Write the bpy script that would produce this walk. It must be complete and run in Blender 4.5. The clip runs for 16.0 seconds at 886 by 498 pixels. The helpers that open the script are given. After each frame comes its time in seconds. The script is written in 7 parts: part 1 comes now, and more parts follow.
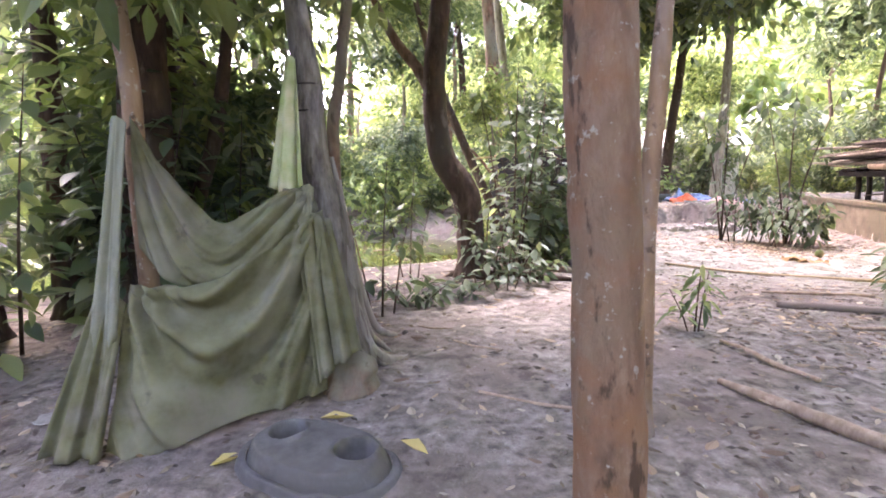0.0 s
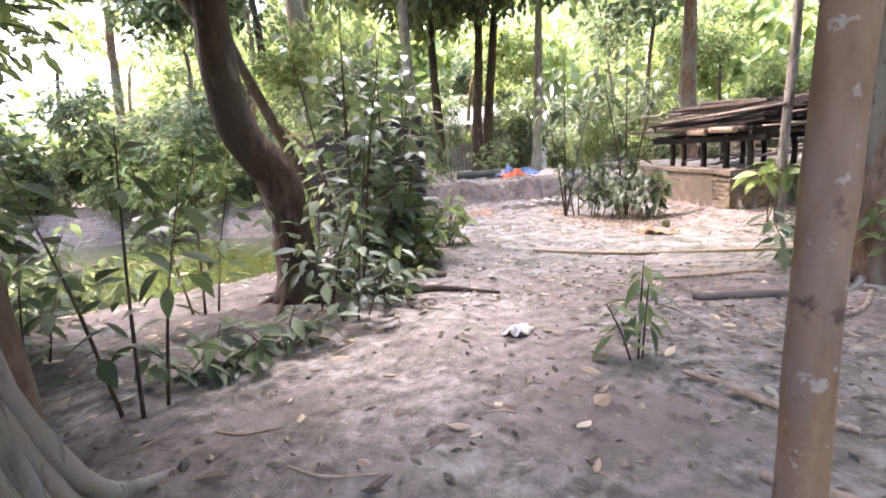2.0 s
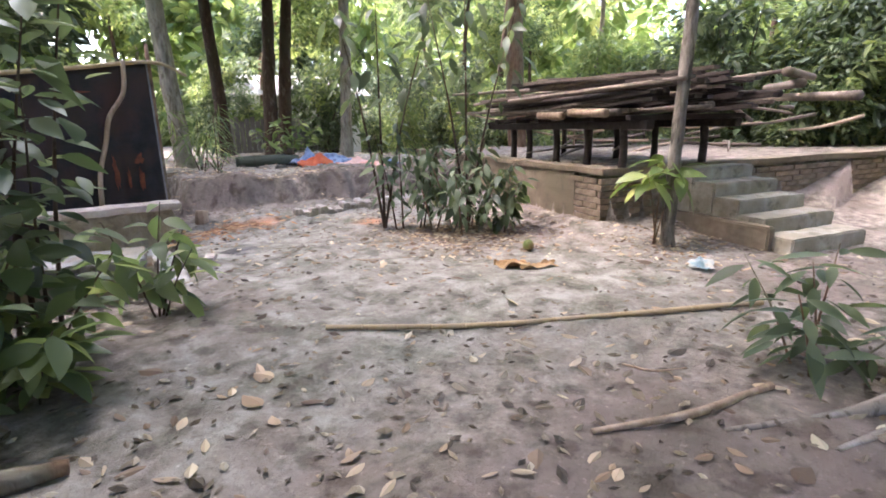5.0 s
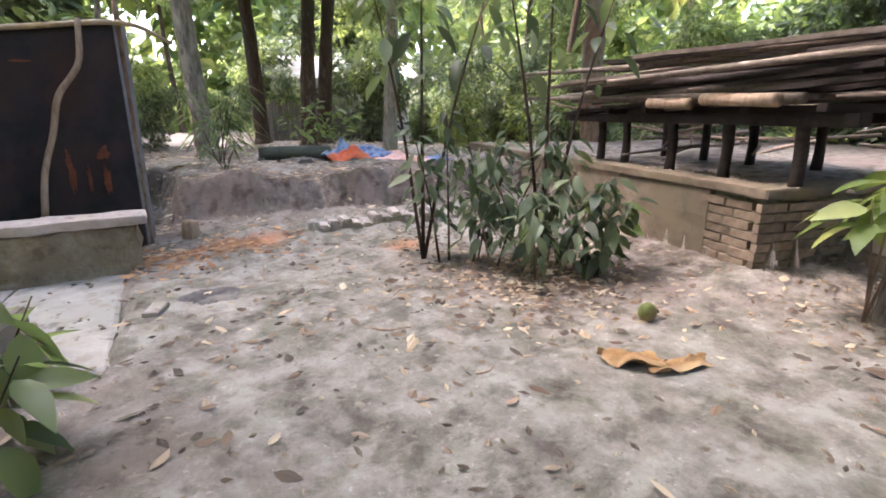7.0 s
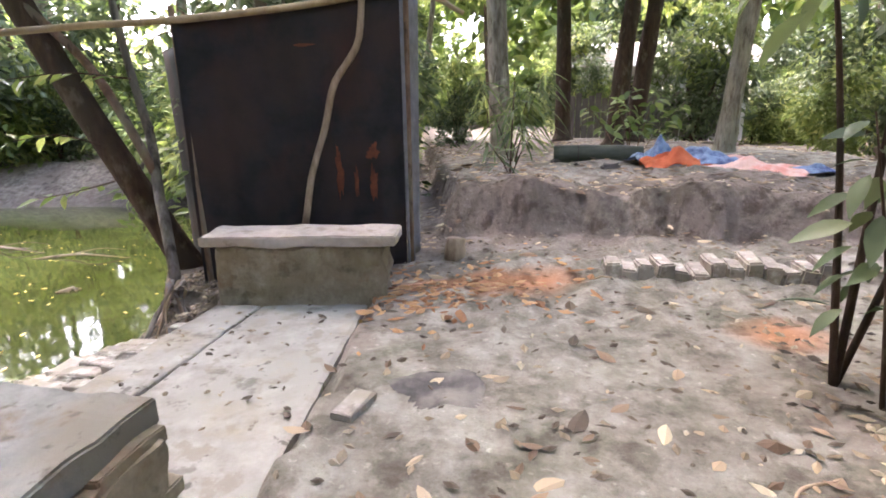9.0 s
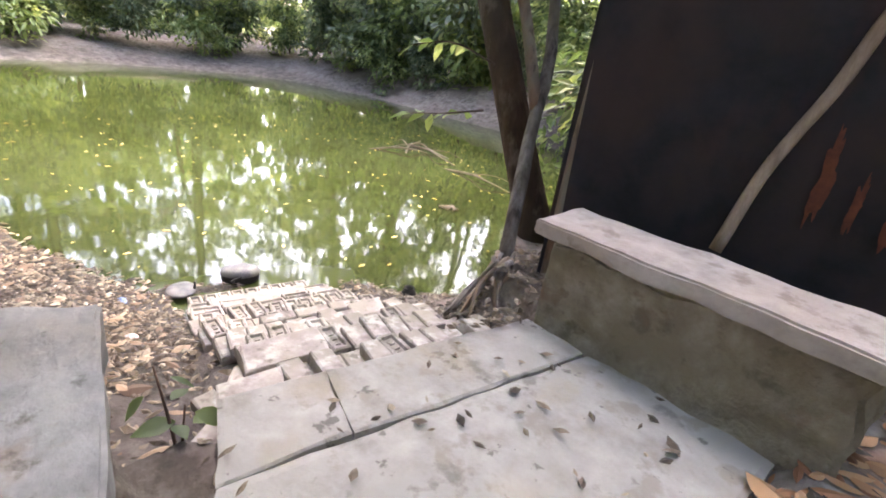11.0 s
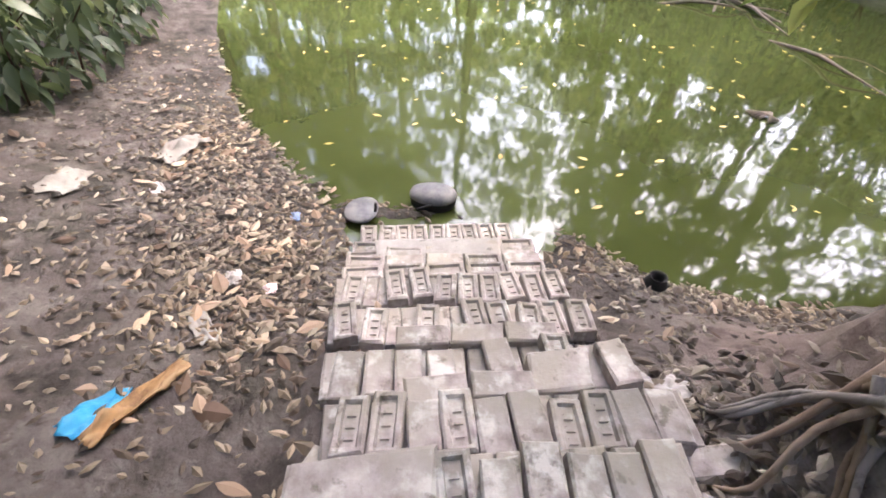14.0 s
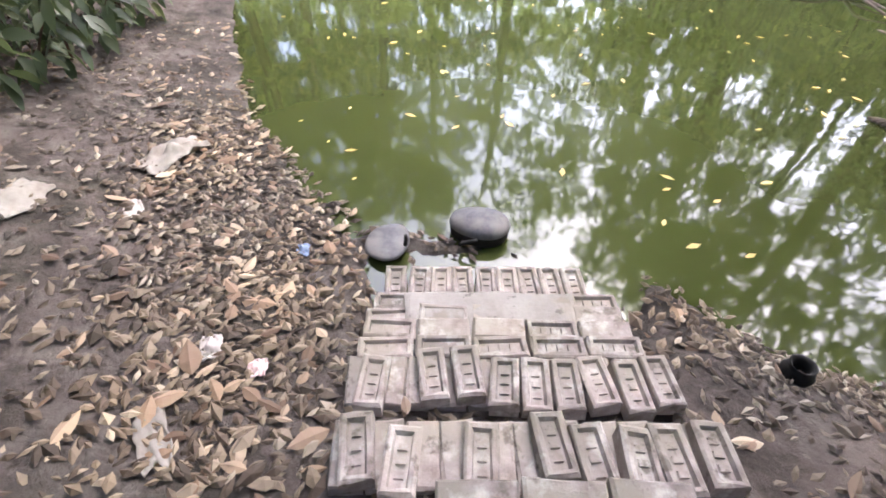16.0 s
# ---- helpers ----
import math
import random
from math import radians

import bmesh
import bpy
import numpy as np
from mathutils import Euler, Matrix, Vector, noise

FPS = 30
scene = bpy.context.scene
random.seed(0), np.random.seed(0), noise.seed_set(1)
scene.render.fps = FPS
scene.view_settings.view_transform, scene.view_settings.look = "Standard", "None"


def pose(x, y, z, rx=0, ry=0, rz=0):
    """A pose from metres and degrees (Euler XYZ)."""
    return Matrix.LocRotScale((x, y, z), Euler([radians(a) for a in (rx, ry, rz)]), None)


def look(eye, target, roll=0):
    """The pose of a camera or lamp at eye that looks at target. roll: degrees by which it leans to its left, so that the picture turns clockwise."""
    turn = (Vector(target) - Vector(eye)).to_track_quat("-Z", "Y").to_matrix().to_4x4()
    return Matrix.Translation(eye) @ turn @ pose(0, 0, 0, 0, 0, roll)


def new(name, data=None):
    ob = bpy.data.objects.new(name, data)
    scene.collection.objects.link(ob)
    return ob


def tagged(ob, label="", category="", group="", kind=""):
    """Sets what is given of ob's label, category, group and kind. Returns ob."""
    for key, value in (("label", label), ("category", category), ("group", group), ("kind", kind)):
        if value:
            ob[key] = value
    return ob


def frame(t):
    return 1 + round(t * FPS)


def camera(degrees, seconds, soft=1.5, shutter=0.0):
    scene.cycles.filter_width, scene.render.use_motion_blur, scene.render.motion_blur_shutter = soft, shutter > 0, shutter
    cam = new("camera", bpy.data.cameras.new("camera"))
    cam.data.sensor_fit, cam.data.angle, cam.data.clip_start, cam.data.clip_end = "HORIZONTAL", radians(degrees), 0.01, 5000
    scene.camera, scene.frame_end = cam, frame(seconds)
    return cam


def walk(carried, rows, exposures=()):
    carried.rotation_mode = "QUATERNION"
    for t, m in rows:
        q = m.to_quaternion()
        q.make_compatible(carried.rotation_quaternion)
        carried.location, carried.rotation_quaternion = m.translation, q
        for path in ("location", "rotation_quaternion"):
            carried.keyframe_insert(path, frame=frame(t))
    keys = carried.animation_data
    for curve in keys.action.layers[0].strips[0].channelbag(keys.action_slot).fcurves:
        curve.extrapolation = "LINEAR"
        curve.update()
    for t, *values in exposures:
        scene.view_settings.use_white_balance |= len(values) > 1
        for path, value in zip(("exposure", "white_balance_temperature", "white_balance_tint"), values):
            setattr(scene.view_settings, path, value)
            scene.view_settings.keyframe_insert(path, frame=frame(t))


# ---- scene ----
cam = camera(84.0, 16.0, soft=1.8)
EXPOSURE, KELVIN, TINT, SUN_STRENGTH = 4.0, 5900, 16, 0.6
PATH = [
    (0, (0.0, 0.0, 1.32), (0.0, 1.98, 1.038), -1.5),
    (0.5, (-0.084, 0.409, 1.32), (-0.006, 2.377, 0.973), -1.9),
    (1, (-0.093, 0.939, 1.348), (0.096, 2.895, 0.974), -3.7),
    (1.5, (-0.056, 1.404, 1.339), (0.289, 3.337, 0.958), -4.7),
    (2, (0.084, 1.814, 1.274), (0.771, 3.653, 0.893), -3.8),
    (2.5, (0.307, 2.316, 1.311), (1.16, 4.08, 0.913), -3.5),
    (3, (0.53, 2.753, 1.339), (1.475, 4.466, 0.923), 0.4),
    (3.5, (0.837, 3.208, 1.283), (1.929, 4.82, 0.824), 4.4),
    (4, (1.116, 3.627, 1.264), (2.296, 5.184, 0.835), 1.6),
    (6.5, (2.837, 5.431, 1.227), (4.174, 6.814, 0.679), -1.2),
    (7, (3.004, 5.84, 1.264), (4.134, 7.403, 0.733), -0.4),
    (7.5, (3.274, 6.25, 1.264), (4.181, 7.954, 0.743), -0.6),
    (8, (3.357, 6.696, 1.227), (4.122, 8.456, 0.662), 0.3),
    (8.5, (3.395, 7.068, 1.218), (3.988, 8.865, 0.57), -0.1),
    (9, (3.534, 7.524, 1.208), (3.621, 9.45, 0.677), -1.1),
    (9.5, (3.506, 7.896, 1.227), (3.152, 9.801, 0.733), -1.8),
    (11.8, (2.800, 9.362, 0.999), (1.655, 10.032, 0.208), 6.3),
    (12, (2.729, 9.435, 0.994), (1.549, 9.985, 0.162), 4.5),
    (12.5, (2.572, 9.611, 0.994), (1.390, 10.012, 0.085), 4.0),
    (13, (2.380, 9.708, 0.974), (1.241, 10.106, 0.009), 2.4),
    (13.5, (2.189, 9.833, 0.961), (1.088, 10.256, -0.038), 0.4),
    (14, (1.978, 9.904, 0.973), (0.871, 10.261, -0.045), 2.0),
    (14.5, (1.827, 9.920, 0.947), (0.716, 10.269, -0.068), 2.0),
    (15, (1.668, 9.958, 0.866), (0.540, 10.238, -0.151), 1.6),
    (15.5, (1.523, 10.016, 0.830), (0.401, 10.273, -0.201), 3.1),
    (16, (1.272, 10.000, 0.719), (0.167, 10.274, -0.325), 1.3),
]
METRE = 1.27  # metres in one unit of the plan
walk(cam, [(t, look([METRE * v for v in eye], [METRE * v for v in target], roll)) for t, eye, target, roll in PATH],
     exposures=[(t, EXPOSURE + e, KELVIN + k, TINT + c) for t, e, k, c in (
         (0, 1.0, 100, 16), (1.5, 0.87, 0, 13), (3.5, 0.38, -200, 6), (6.5, -0.08, -100, 2), (8.5, 0.0, 100, 2), (9.5, 0.12, 300, 3),
         (10.5, 0.05, 200, 3), (12, -0.42, 100, 5), (14, -0.63, -50, 4), (16, -0.85, -250, 3))])

# ---- light ----
world = bpy.data.worlds.new("sky")
scene.world = world
world.use_nodes = True
wn, wl = world.node_tree.nodes, world.node_tree.links
sky = wn.new("ShaderNodeTexSky")
sky.sky_type = "NISHITA"
sky.sun_disc = False
sky.sun_elevation, sky.sun_rotation = radians(58), radians(-40)
sky.air_density, sky.dust_density, sky.ozone_density = 1.0, 6.0, 0.4
wl.new(sky.outputs[0], wn["Background"].inputs["Color"])
wn["Background"].inputs["Strength"].default_value = 0.15
sun = new("sun", bpy.data.lights.new("sun", "SUN"))
sun.data.energy, sun.data.angle, sun.data.color = SUN_STRENGTH, radians(14), (1.0, 0.95, 0.86)
sun.matrix_world = look((0, 0, 30), (30 * math.cos(radians(58)) * -0.64, 30 * math.cos(radians(58)) * -0.77, 30 - 30 * math.sin(radians(58))))


# ---- materials ----
def shader(name):
    m = bpy.data.materials.new(name)
    m.use_nodes = True
    nt = m.node_tree
    return m, nt, nt.nodes["Principled BSDF"]


def add_node(nt, kind, **values):
    n = nt.nodes.new(kind)
    for key, value in values.items():
        n.inputs[key].default_value = value
    return n


def ramp_of(nt, source, stops):
    r = nt.nodes.new("ShaderNodeValToRGB")
    els = r.color_ramp.elements
    while len(els) < len(stops):
        els.new(0.5)
    for e, (p, c) in zip(els, stops):
        e.position, e.color = p, (*c, 1)
    nt.links.new(source, r.inputs[0])
    return r.outputs[0]


def mix_of(nt, fac, a, b, mode="MIX"):
    m = nt.nodes.new("ShaderNodeMix")
    m.data_type, m.blend_type = "RGBA", mode
    if isinstance(fac, float):
        m.inputs[0].default_value = fac
    else:
        nt.links.new(fac, m.inputs[0])
    for sock, v in ((m.inputs[6], a), (m.inputs[7], b)):
        if isinstance(v, tuple):
            sock.default_value = (*v, 1)
        else:
            nt.links.new(v, sock)
    return m.outputs[2]


def surface(name, stops, scale, patch=None, patch_scale=1.5, rough=0.9, bump=0.3, bump_scale=None, stretch=(1, 1, 1), vary=0.0, depth=0.02):
    """A rough surface: fine grain through a ramp, broad patches over it, and relief."""
    m, nt, p = shader(name)
    co = nt.nodes.new("ShaderNodeTexCoord")
    mp = add_node(nt, "ShaderNodeMapping", Scale=stretch)
    nt.links.new(co.outputs["Object"], mp.inputs[0])
    fine = add_node(nt, "ShaderNodeTexNoise", Scale=scale, Detail=8.0, Roughness=0.65)
    nt.links.new(mp.outputs[0], fine.inputs["Vector"])
    col = ramp_of(nt, fine.outputs[0], stops)
    if patch:
        broad = add_node(nt, "ShaderNodeTexNoise", Scale=patch_scale, Detail=5.0, Roughness=0.6)
        nt.links.new(mp.outputs[0], broad.inputs["Vector"])
        fac = ramp_of(nt, broad.outputs[0], [(0.45, (0, 0, 0)), (0.62, (1, 1, 1))])
        col = mix_of(nt, fac, col, patch)
    if vary:
        info = nt.nodes.new("ShaderNodeObjectInfo")
        shade = ramp_of(nt, info.outputs["Random"], [(0.0, (1 - vary,) * 3), (1.0, (1 + vary * 0.4, 1 + vary * 0.35, 1 + vary * 0.3))])
        col = mix_of(nt, 1.0, col, shade, "MULTIPLY")
    nt.links.new(col, p.inputs["Base Color"])
    p.inputs["Roughness"].default_value = rough
    p.inputs["Specular IOR Level"].default_value = 0.25
    if bump:
        rel = add_node(nt, "ShaderNodeTexNoise", Scale=bump_scale or scale * 1.7, Detail=9.0, Roughness=0.7)
        nt.links.new(mp.outputs[0], rel.inputs["Vector"])
        b = add_node(nt, "ShaderNodeBump", Strength=bump, Distance=depth)
        nt.links.new(rel.outputs[0], b.inputs["Height"])
        nt.links.new(b.outputs[0], p.inputs["Normal"])
    return m


def leafy(name, stops, through_light=0.55, rough=0.42):
    """Leaves: each leaf a shade of its own, some light passing through."""
    m, nt, p = shader(name)
    geo = nt.nodes.new("ShaderNodeNewGeometry")
    col = ramp_of(nt, geo.outputs["Random Per Island"], stops)
    co = nt.nodes.new("ShaderNodeTexCoord")
    n = add_node(nt, "ShaderNodeTexNoise", Scale=1.1, Detail=3.0)
    nt.links.new(co.outputs["Object"], n.inputs["Vector"])
    tone = ramp_of(nt, n.outputs[0], [(0.3, (0.7, 0.75, 0.7)), (0.7, (1.2, 1.15, 0.9))])
    col = mix_of(nt, 1.0, col, tone, "MULTIPLY")
    nt.links.new(col, p.inputs["Base Color"])
    p.inputs["Roughness"].default_value = rough
    p.inputs["Specular IOR Level"].default_value = 0.45
    if through_light:
        tr = nt.nodes.new("ShaderNodeBsdfTranslucent")
        warm = mix_of(nt, 1.0, col, (1.7, 1.65, 1.1), "MULTIPLY")
        nt.links.new(warm, tr.inputs[0])
        mx = nt.nodes.new("ShaderNodeMixShader")
        mx.inputs[0].default_value = through_light
        nt.links.new(p.outputs[0], mx.inputs[1])
        nt.links.new(tr.outputs[0], mx.inputs[2])
        nt.links.new(mx.outputs[0], nt.nodes["Material Output"].inputs[0])
    return m


DIRT = surface("dirt", [(0.36, (0.125, 0.102, 0.085)), (0.5, (0.25, 0.21, 0.178)), (0.64, (0.365, 0.315, 0.272))], 9, (0.21, 0.165, 0.142), 0.9, 0.95, 0.9, 20, depth=0.045)
# trodden sand over the dirt along the way walked, damp mud by the water
nt = DIRT.node_tree
geo_c = nt.nodes.new("ShaderNodeTexCoord")
sep = nt.nodes.new("ShaderNodeSeparateXYZ")
nt.links.new(geo_c.outputs["Object"], sep.inputs[0])
att = nt.nodes.new("ShaderNodeAttribute")
att.attribute_name = "sand"
grain = add_node(nt, "ShaderNodeTexNoise", Scale=3.4, Detail=9.0, Roughness=0.72)
nt.links.new(geo_c.outputs["Object"], grain.inputs["Vector"])
add_m = nt.nodes.new("ShaderNodeMath"); add_m.operation = "MULTIPLY_ADD"
add_m.inputs[1].default_value, add_m.inputs[2].default_value = 0.9, -0.45
nt.links.new(grain.outputs[0], add_m.inputs[0])
sum_m = nt.nodes.new("ShaderNodeMath"); sum_m.operation = "ADD"; sum_m.use_clamp = True
nt.links.new(att.outputs["Fac"], sum_m.inputs[0]); nt.links.new(add_m.outputs[0], sum_m.inputs[1])
sand_f = ramp_of(nt, sum_m.outputs[0], [(0.25, (0, 0, 0)), (0.75, (1, 1, 1))])
prin = nt.nodes["Principled BSDF"]
old = prin.inputs["Base Color"].links[0].from_socket
pale = ramp_of(nt, grain.outputs[0], [(0.38, (0.15, 0.133, 0.11)), (0.5, (0.25, 0.23, 0.198)), (0.62, (0.35, 0.327, 0.29))])
sandy = mix_of(nt, sand_f, old, pale)
att2 = nt.nodes.new("ShaderNodeAttribute")
att2.attribute_name = "mud_and_face"
mud_face_f = ramp_of(nt, att2.outputs["Fac"], [(0.2, (0, 0, 0)), (0.9, (1, 1, 1))])
# dark tones for the mud, used again down the ledge's face
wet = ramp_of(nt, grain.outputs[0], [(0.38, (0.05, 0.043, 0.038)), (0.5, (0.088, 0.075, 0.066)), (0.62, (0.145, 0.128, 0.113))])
sandy = mix_of(nt, mud_face_f, sandy, wet)
att3 = nt.nodes.new("ShaderNodeAttribute")
att3.attribute_name = "ochre"
och_f = ramp_of(nt, att3.outputs["Fac"], [(0.3, (0, 0, 0)), (0.8, (0.85, 0.85, 0.85))])
sandy = mix_of(nt, och_f, sandy, (0.5, 0.235, 0.12))
nt.links.new(sandy, prin.inputs["Base Color"])

BARK = surface("brown_bark", [(0.3, (0.09, 0.055, 0.035)), (0.5, (0.19, 0.115, 0.075)), (0.75, (0.3, 0.2, 0.14))], 14, (0.22, 0.2, 0.15), 3.0, 0.9, 0.9, 18, (1, 1, 0.35), 0.15, 0.03)
BARK_LICHEN = surface("lichen_bark", [(0.3, (0.16, 0.1, 0.06)), (0.5, (0.3, 0.18, 0.112)), (0.78, (0.45, 0.33, 0.225))], 16, (0.29, 0.205, 0.13), 4.5, 0.9, 1.0, 30, (1, 1, 0.4), 0.1, 0.05)
BARK_DARK = surface("dark_bark", [(0.3, (0.035, 0.022, 0.016)), (0.55, (0.085, 0.052, 0.036)), (0.8, (0.16, 0.11, 0.08))], 13, (0.07, 0.055, 0.04), 2.5, 0.9, 0.9, 20, (1, 1, 0.3), 0.2, 0.03)
BARK_PALE = surface("pale_bark", [(0.36, (0.15, 0.12, 0.09)), (0.5, (0.29, 0.25, 0.2)), (0.66, (0.44, 0.39, 0.32))], 12, (0.24, 0.225, 0.165), 2.2, 0.85, 0.6, 20, (1, 1, 0.25), 0.15, 0.02)
BARK_POLE = surface("smooth_tan_bark", [(0.3, (0.16, 0.095, 0.053)), (0.55, (0.275, 0.17, 0.098)), (0.8, (0.39, 0.27, 0.18))], 10, (0.28, 0.22, 0.18), 3, 0.8, 0.4, 22, (1, 1, 0.3), 0.1, 0.01)
ROOT_GREY = surface("grey_root_wood", [(0.3, (0.15, 0.13, 0.11)), (0.55, (0.31, 0.28, 0.25)), (0.8, (0.46, 0.43, 0.4))], 15, (0.27, 0.23, 0.2), 3, 0.85, 0.7, 25, (1, 1, 0.2), 0.1, 0.02)
BAMBOO = surface("dry_bamboo", [(0.3, (0.3, 0.21, 0.11)), (0.6, (0.46, 0.35, 0.2)), (0.85, (0.56, 0.47, 0.31))], 16, (0.33, 0.26, 0.17), 4, 0.6, 0.25, 30, (1, 1, 0.2), 0.15, 0.006)
STICK = surface("dry_stick_wood", [(0.3, (0.22, 0.15, 0.1)), (0.6, (0.4, 0.3, 0.22)), (0.85, (0.52, 0.43, 0.34))], 18, None, 1, 0.85, 0.5, 26, (1, 1, 0.3), 0.25, 0.01)
CHAR = surface("blackened_wood", [(0.3, (0.012, 0.009, 0.008)), (0.6, (0.045, 0.032, 0.027)), (0.85, (0.13, 0.09, 0.075))], 14, (0.05, 0.04, 0.035), 3, 0.75, 0.6, 22, (0.3, 1, 1), 0.3, 0.012)
WEATHERED = surface("weathered_wood", [(0.3, (0.09, 0.07, 0.057)), (0.6, (0.2, 0.163, 0.135)), (0.85, (0.37, 0.315, 0.27))], 14, (0.18, 0.143, 0.117), 3, 0.85, 0.6, 22, (0.3, 1, 1), 0.35, 0.01)
GREEN_A = leafy("leaves_mid_green", [(0.0, (0.06, 0.088, 0.046)), (0.5, (0.135, 0.18, 0.098)), (0.85, (0.22, 0.265, 0.145)), (1.0, (0.33, 0.36, 0.2))])
GREEN_B = leafy("leaves_dark_green", [(0.0, (0.045, 0.064, 0.04)), (0.6, (0.098, 0.132, 0.084)), (1.0, (0.18, 0.215, 0.15))], 0.42, 0.45)
GREEN_C = leafy("leaves_light_green", [(0.0, (0.11, 0.155, 0.06)), (0.6, (0.2, 0.26, 0.115)), (1.0, (0.36, 0.39, 0.21))], 0.45)
GREEN_GREY = leafy("leaves_grey_green", [(0.0, (0.05, 0.075, 0.045)), (0.6, (0.1, 0.135, 0.085)), (1.0, (0.2, 0.23, 0.16))], 0.25, 0.5)
DRY = leafy("dry_leaves", [(0.0, (0.1, 0.065, 0.052)), (0.35, (0.21, 0.145, 0.118)), (0.65, (0.35, 0.255, 0.21)), (0.9, (0.47, 0.375, 0.32)), (1.0, (0.56, 0.48, 0.42))], 0.12, 0.75)
DRY_DARK = leafy("damp_dead_leaves", [(0.0, (0.05, 0.038, 0.032)), (0.4, (0.12, 0.09, 0.075)), (0.7, (0.22, 0.175, 0.145)), (0.92, (0.3, 0.245, 0.21)), (1.0, (0.44, 0.385, 0.35))], 0.05, 0.7)
OCHRE = leafy("ochre_dead_leaves", [(0.0, (0.16, 0.07, 0.04)), (0.5, (0.37, 0.185, 0.105)), (1.0, (0.55, 0.34, 0.21))], 0.15, 0.75)
YELLOW = leafy("yellowed_leaves", [(0.0, (0.5, 0.36, 0.12)), (1.0, (0.66, 0.55, 0.27))], 0.2, 0.6)
BRICK = surface("grey_lichened_brick", [(0.25, (0.2, 0.168, 0.15)), (0.5, (0.4, 0.35, 0.32)), (0.75, (0.57, 0.515, 0.475))], 11, (0.35, 0.315, 0.265), 3.5, 0.92, 0.5, 40, (1, 1, 1), 0.28, 0.008)
BRICK_WALL = surface("brown_wall_brick", [(0.25, (0.125, 0.09, 0.064)), (0.5, (0.23, 0.172, 0.124)), (0.75, (0.33, 0.26, 0.2))], 12, (0.2, 0.17, 0.11), 3.0, 0.95, 0.5, 40, (1, 1, 1), 0.25, 0.01)
PLASTER = surface("stained_tan_plaster", [(0.25, (0.105, 0.08, 0.056)), (0.5, (0.18, 0.142, 0.103)), (0.75, (0.265, 0.217, 0.162))], 5, (0.175, 0.146, 0.1), 1.6, 0.95, 0.4, 30, depth=0.012)
CONCRETE = surface("worn_concrete", [(0.25, (0.2, 0.182, 0.16)), (0.5, (0.32, 0.298, 0.27)), (0.78, (0.43, 0.405, 0.375))], 7, (0.3, 0.283, 0.255), 1.9, 0.92, 0.45, 45, depth=0.01)
SEAT = surface("pinkish_worn_cement", [(0.25, (0.3, 0.25, 0.215)), (0.5, (0.46, 0.39, 0.34)), (0.78, (0.58, 0.51, 0.455))], 8, (0.44, 0.36, 0.31), 2.2, 0.92, 0.5, 45, depth=0.012)
BROKEN = surface("blue_grey_broken_concrete", [(0.25, (0.13, 0.127, 0.122)), (0.5, (0.225, 0.222, 0.213)), (0.78, (0.33, 0.325, 0.312))], 8, (0.2, 0.18, 0.15), 2.0, 0.94, 0.7, 40, depth=0.016)
STAIR = surface("mossy_stair_concrete", [(0.25, (0.21, 0.18, 0.14)), (0.5, (0.35, 0.31, 0.25)), (0.78, (0.47, 0.43, 0.36))], 7, (0.27, 0.235, 0.175), 2.4, 0.94, 0.5, 40, depth=0.012)
BARK_GREY = surface("grey_brown_bark", [(0.36, (0.08, 0.066, 0.054)), (0.5, (0.19, 0.165, 0.14)), (0.66, (0.33, 0.295, 0.26))], 13, (0.15, 0.13, 0.1), 2.6, 0.9, 0.9, 20, (1, 1, 0.25), 0.1, 0.03)
MOSSY = surface("mossy_mortar", [(0.25, (0.09, 0.08, 0.05)), (0.5, (0.22, 0.2, 0.14)), (0.78, (0.38, 0.34, 0.27))], 9, (0.15, 0.155, 0.08), 3.5, 0.95, 0.9, 28, depth=0.03)
BASE = surface("stained_crumbling_mortar", [(0.25, (0.16, 0.13, 0.09)), (0.5, (0.32, 0.27, 0.2)), (0.78, (0.47, 0.41, 0.33))], 9, (0.26, 0.215, 0.15), 3.5, 0.95, 0.9, 28, depth=0.03)
NET = surface("faded_green_net_cloth", [(0.3, (0.096, 0.09, 0.042)), (0.55, (0.148, 0.14, 0.072)), (0.8, (0.205, 0.195, 0.112))], 5, (0.215, 0.2, 0.135), 1.8, 0.85, 0.2, 160, depth=0.003)
NET_PALE = surface("pale_grey_green_cloth", [(0.3, (0.155, 0.15, 0.1)), (0.7, (0.26, 0.25, 0.18))], 6, (0.2, 0.19, 0.12), 2.5, 0.85, 0.2, 160, depth=0.003)
# light coming through the net is put into this paler yellow-green
NET_BACKLIT = surface("backlit_yellow_green_cloth", [(0.3, (0.24, 0.3, 0.1)), (0.7, (0.4, 0.43, 0.2))], 5, (0.5, 0.47, 0.3), 3, 0.85, 0.2, 160, depth=0.003)
TARP = surface("black_cloth", [(0.3, (0.012, 0.011, 0.013)), (0.7, (0.028, 0.025, 0.028))], 6, (0.04, 0.025, 0.022), 1.4, 0.7, 0.25, 14, depth=0.01)
TARP_GREY = surface("dusty_grey_cloth_edge", [(0.3, (0.12, 0.115, 0.125)), (0.7, (0.24, 0.23, 0.245))], 8, None, 1, 0.8, 0.2, 20, depth=0.01)
RUST = surface("rust_stain", [(0.3, (0.06, 0.025, 0.018)), (0.7, (0.2, 0.062, 0.033))], 9, None, 1, 0.8, 0.1, 20, depth=0.004)
CLAY = surface("dark_fired_clay", [(0.3, (0.075, 0.068, 0.062)), (0.55, (0.125, 0.115, 0.105)), (0.8, (0.19, 0.175, 0.16))], 8, (0.1, 0.09, 0.08), 2.5, 0.85, 0.35, 30, depth=0.01)
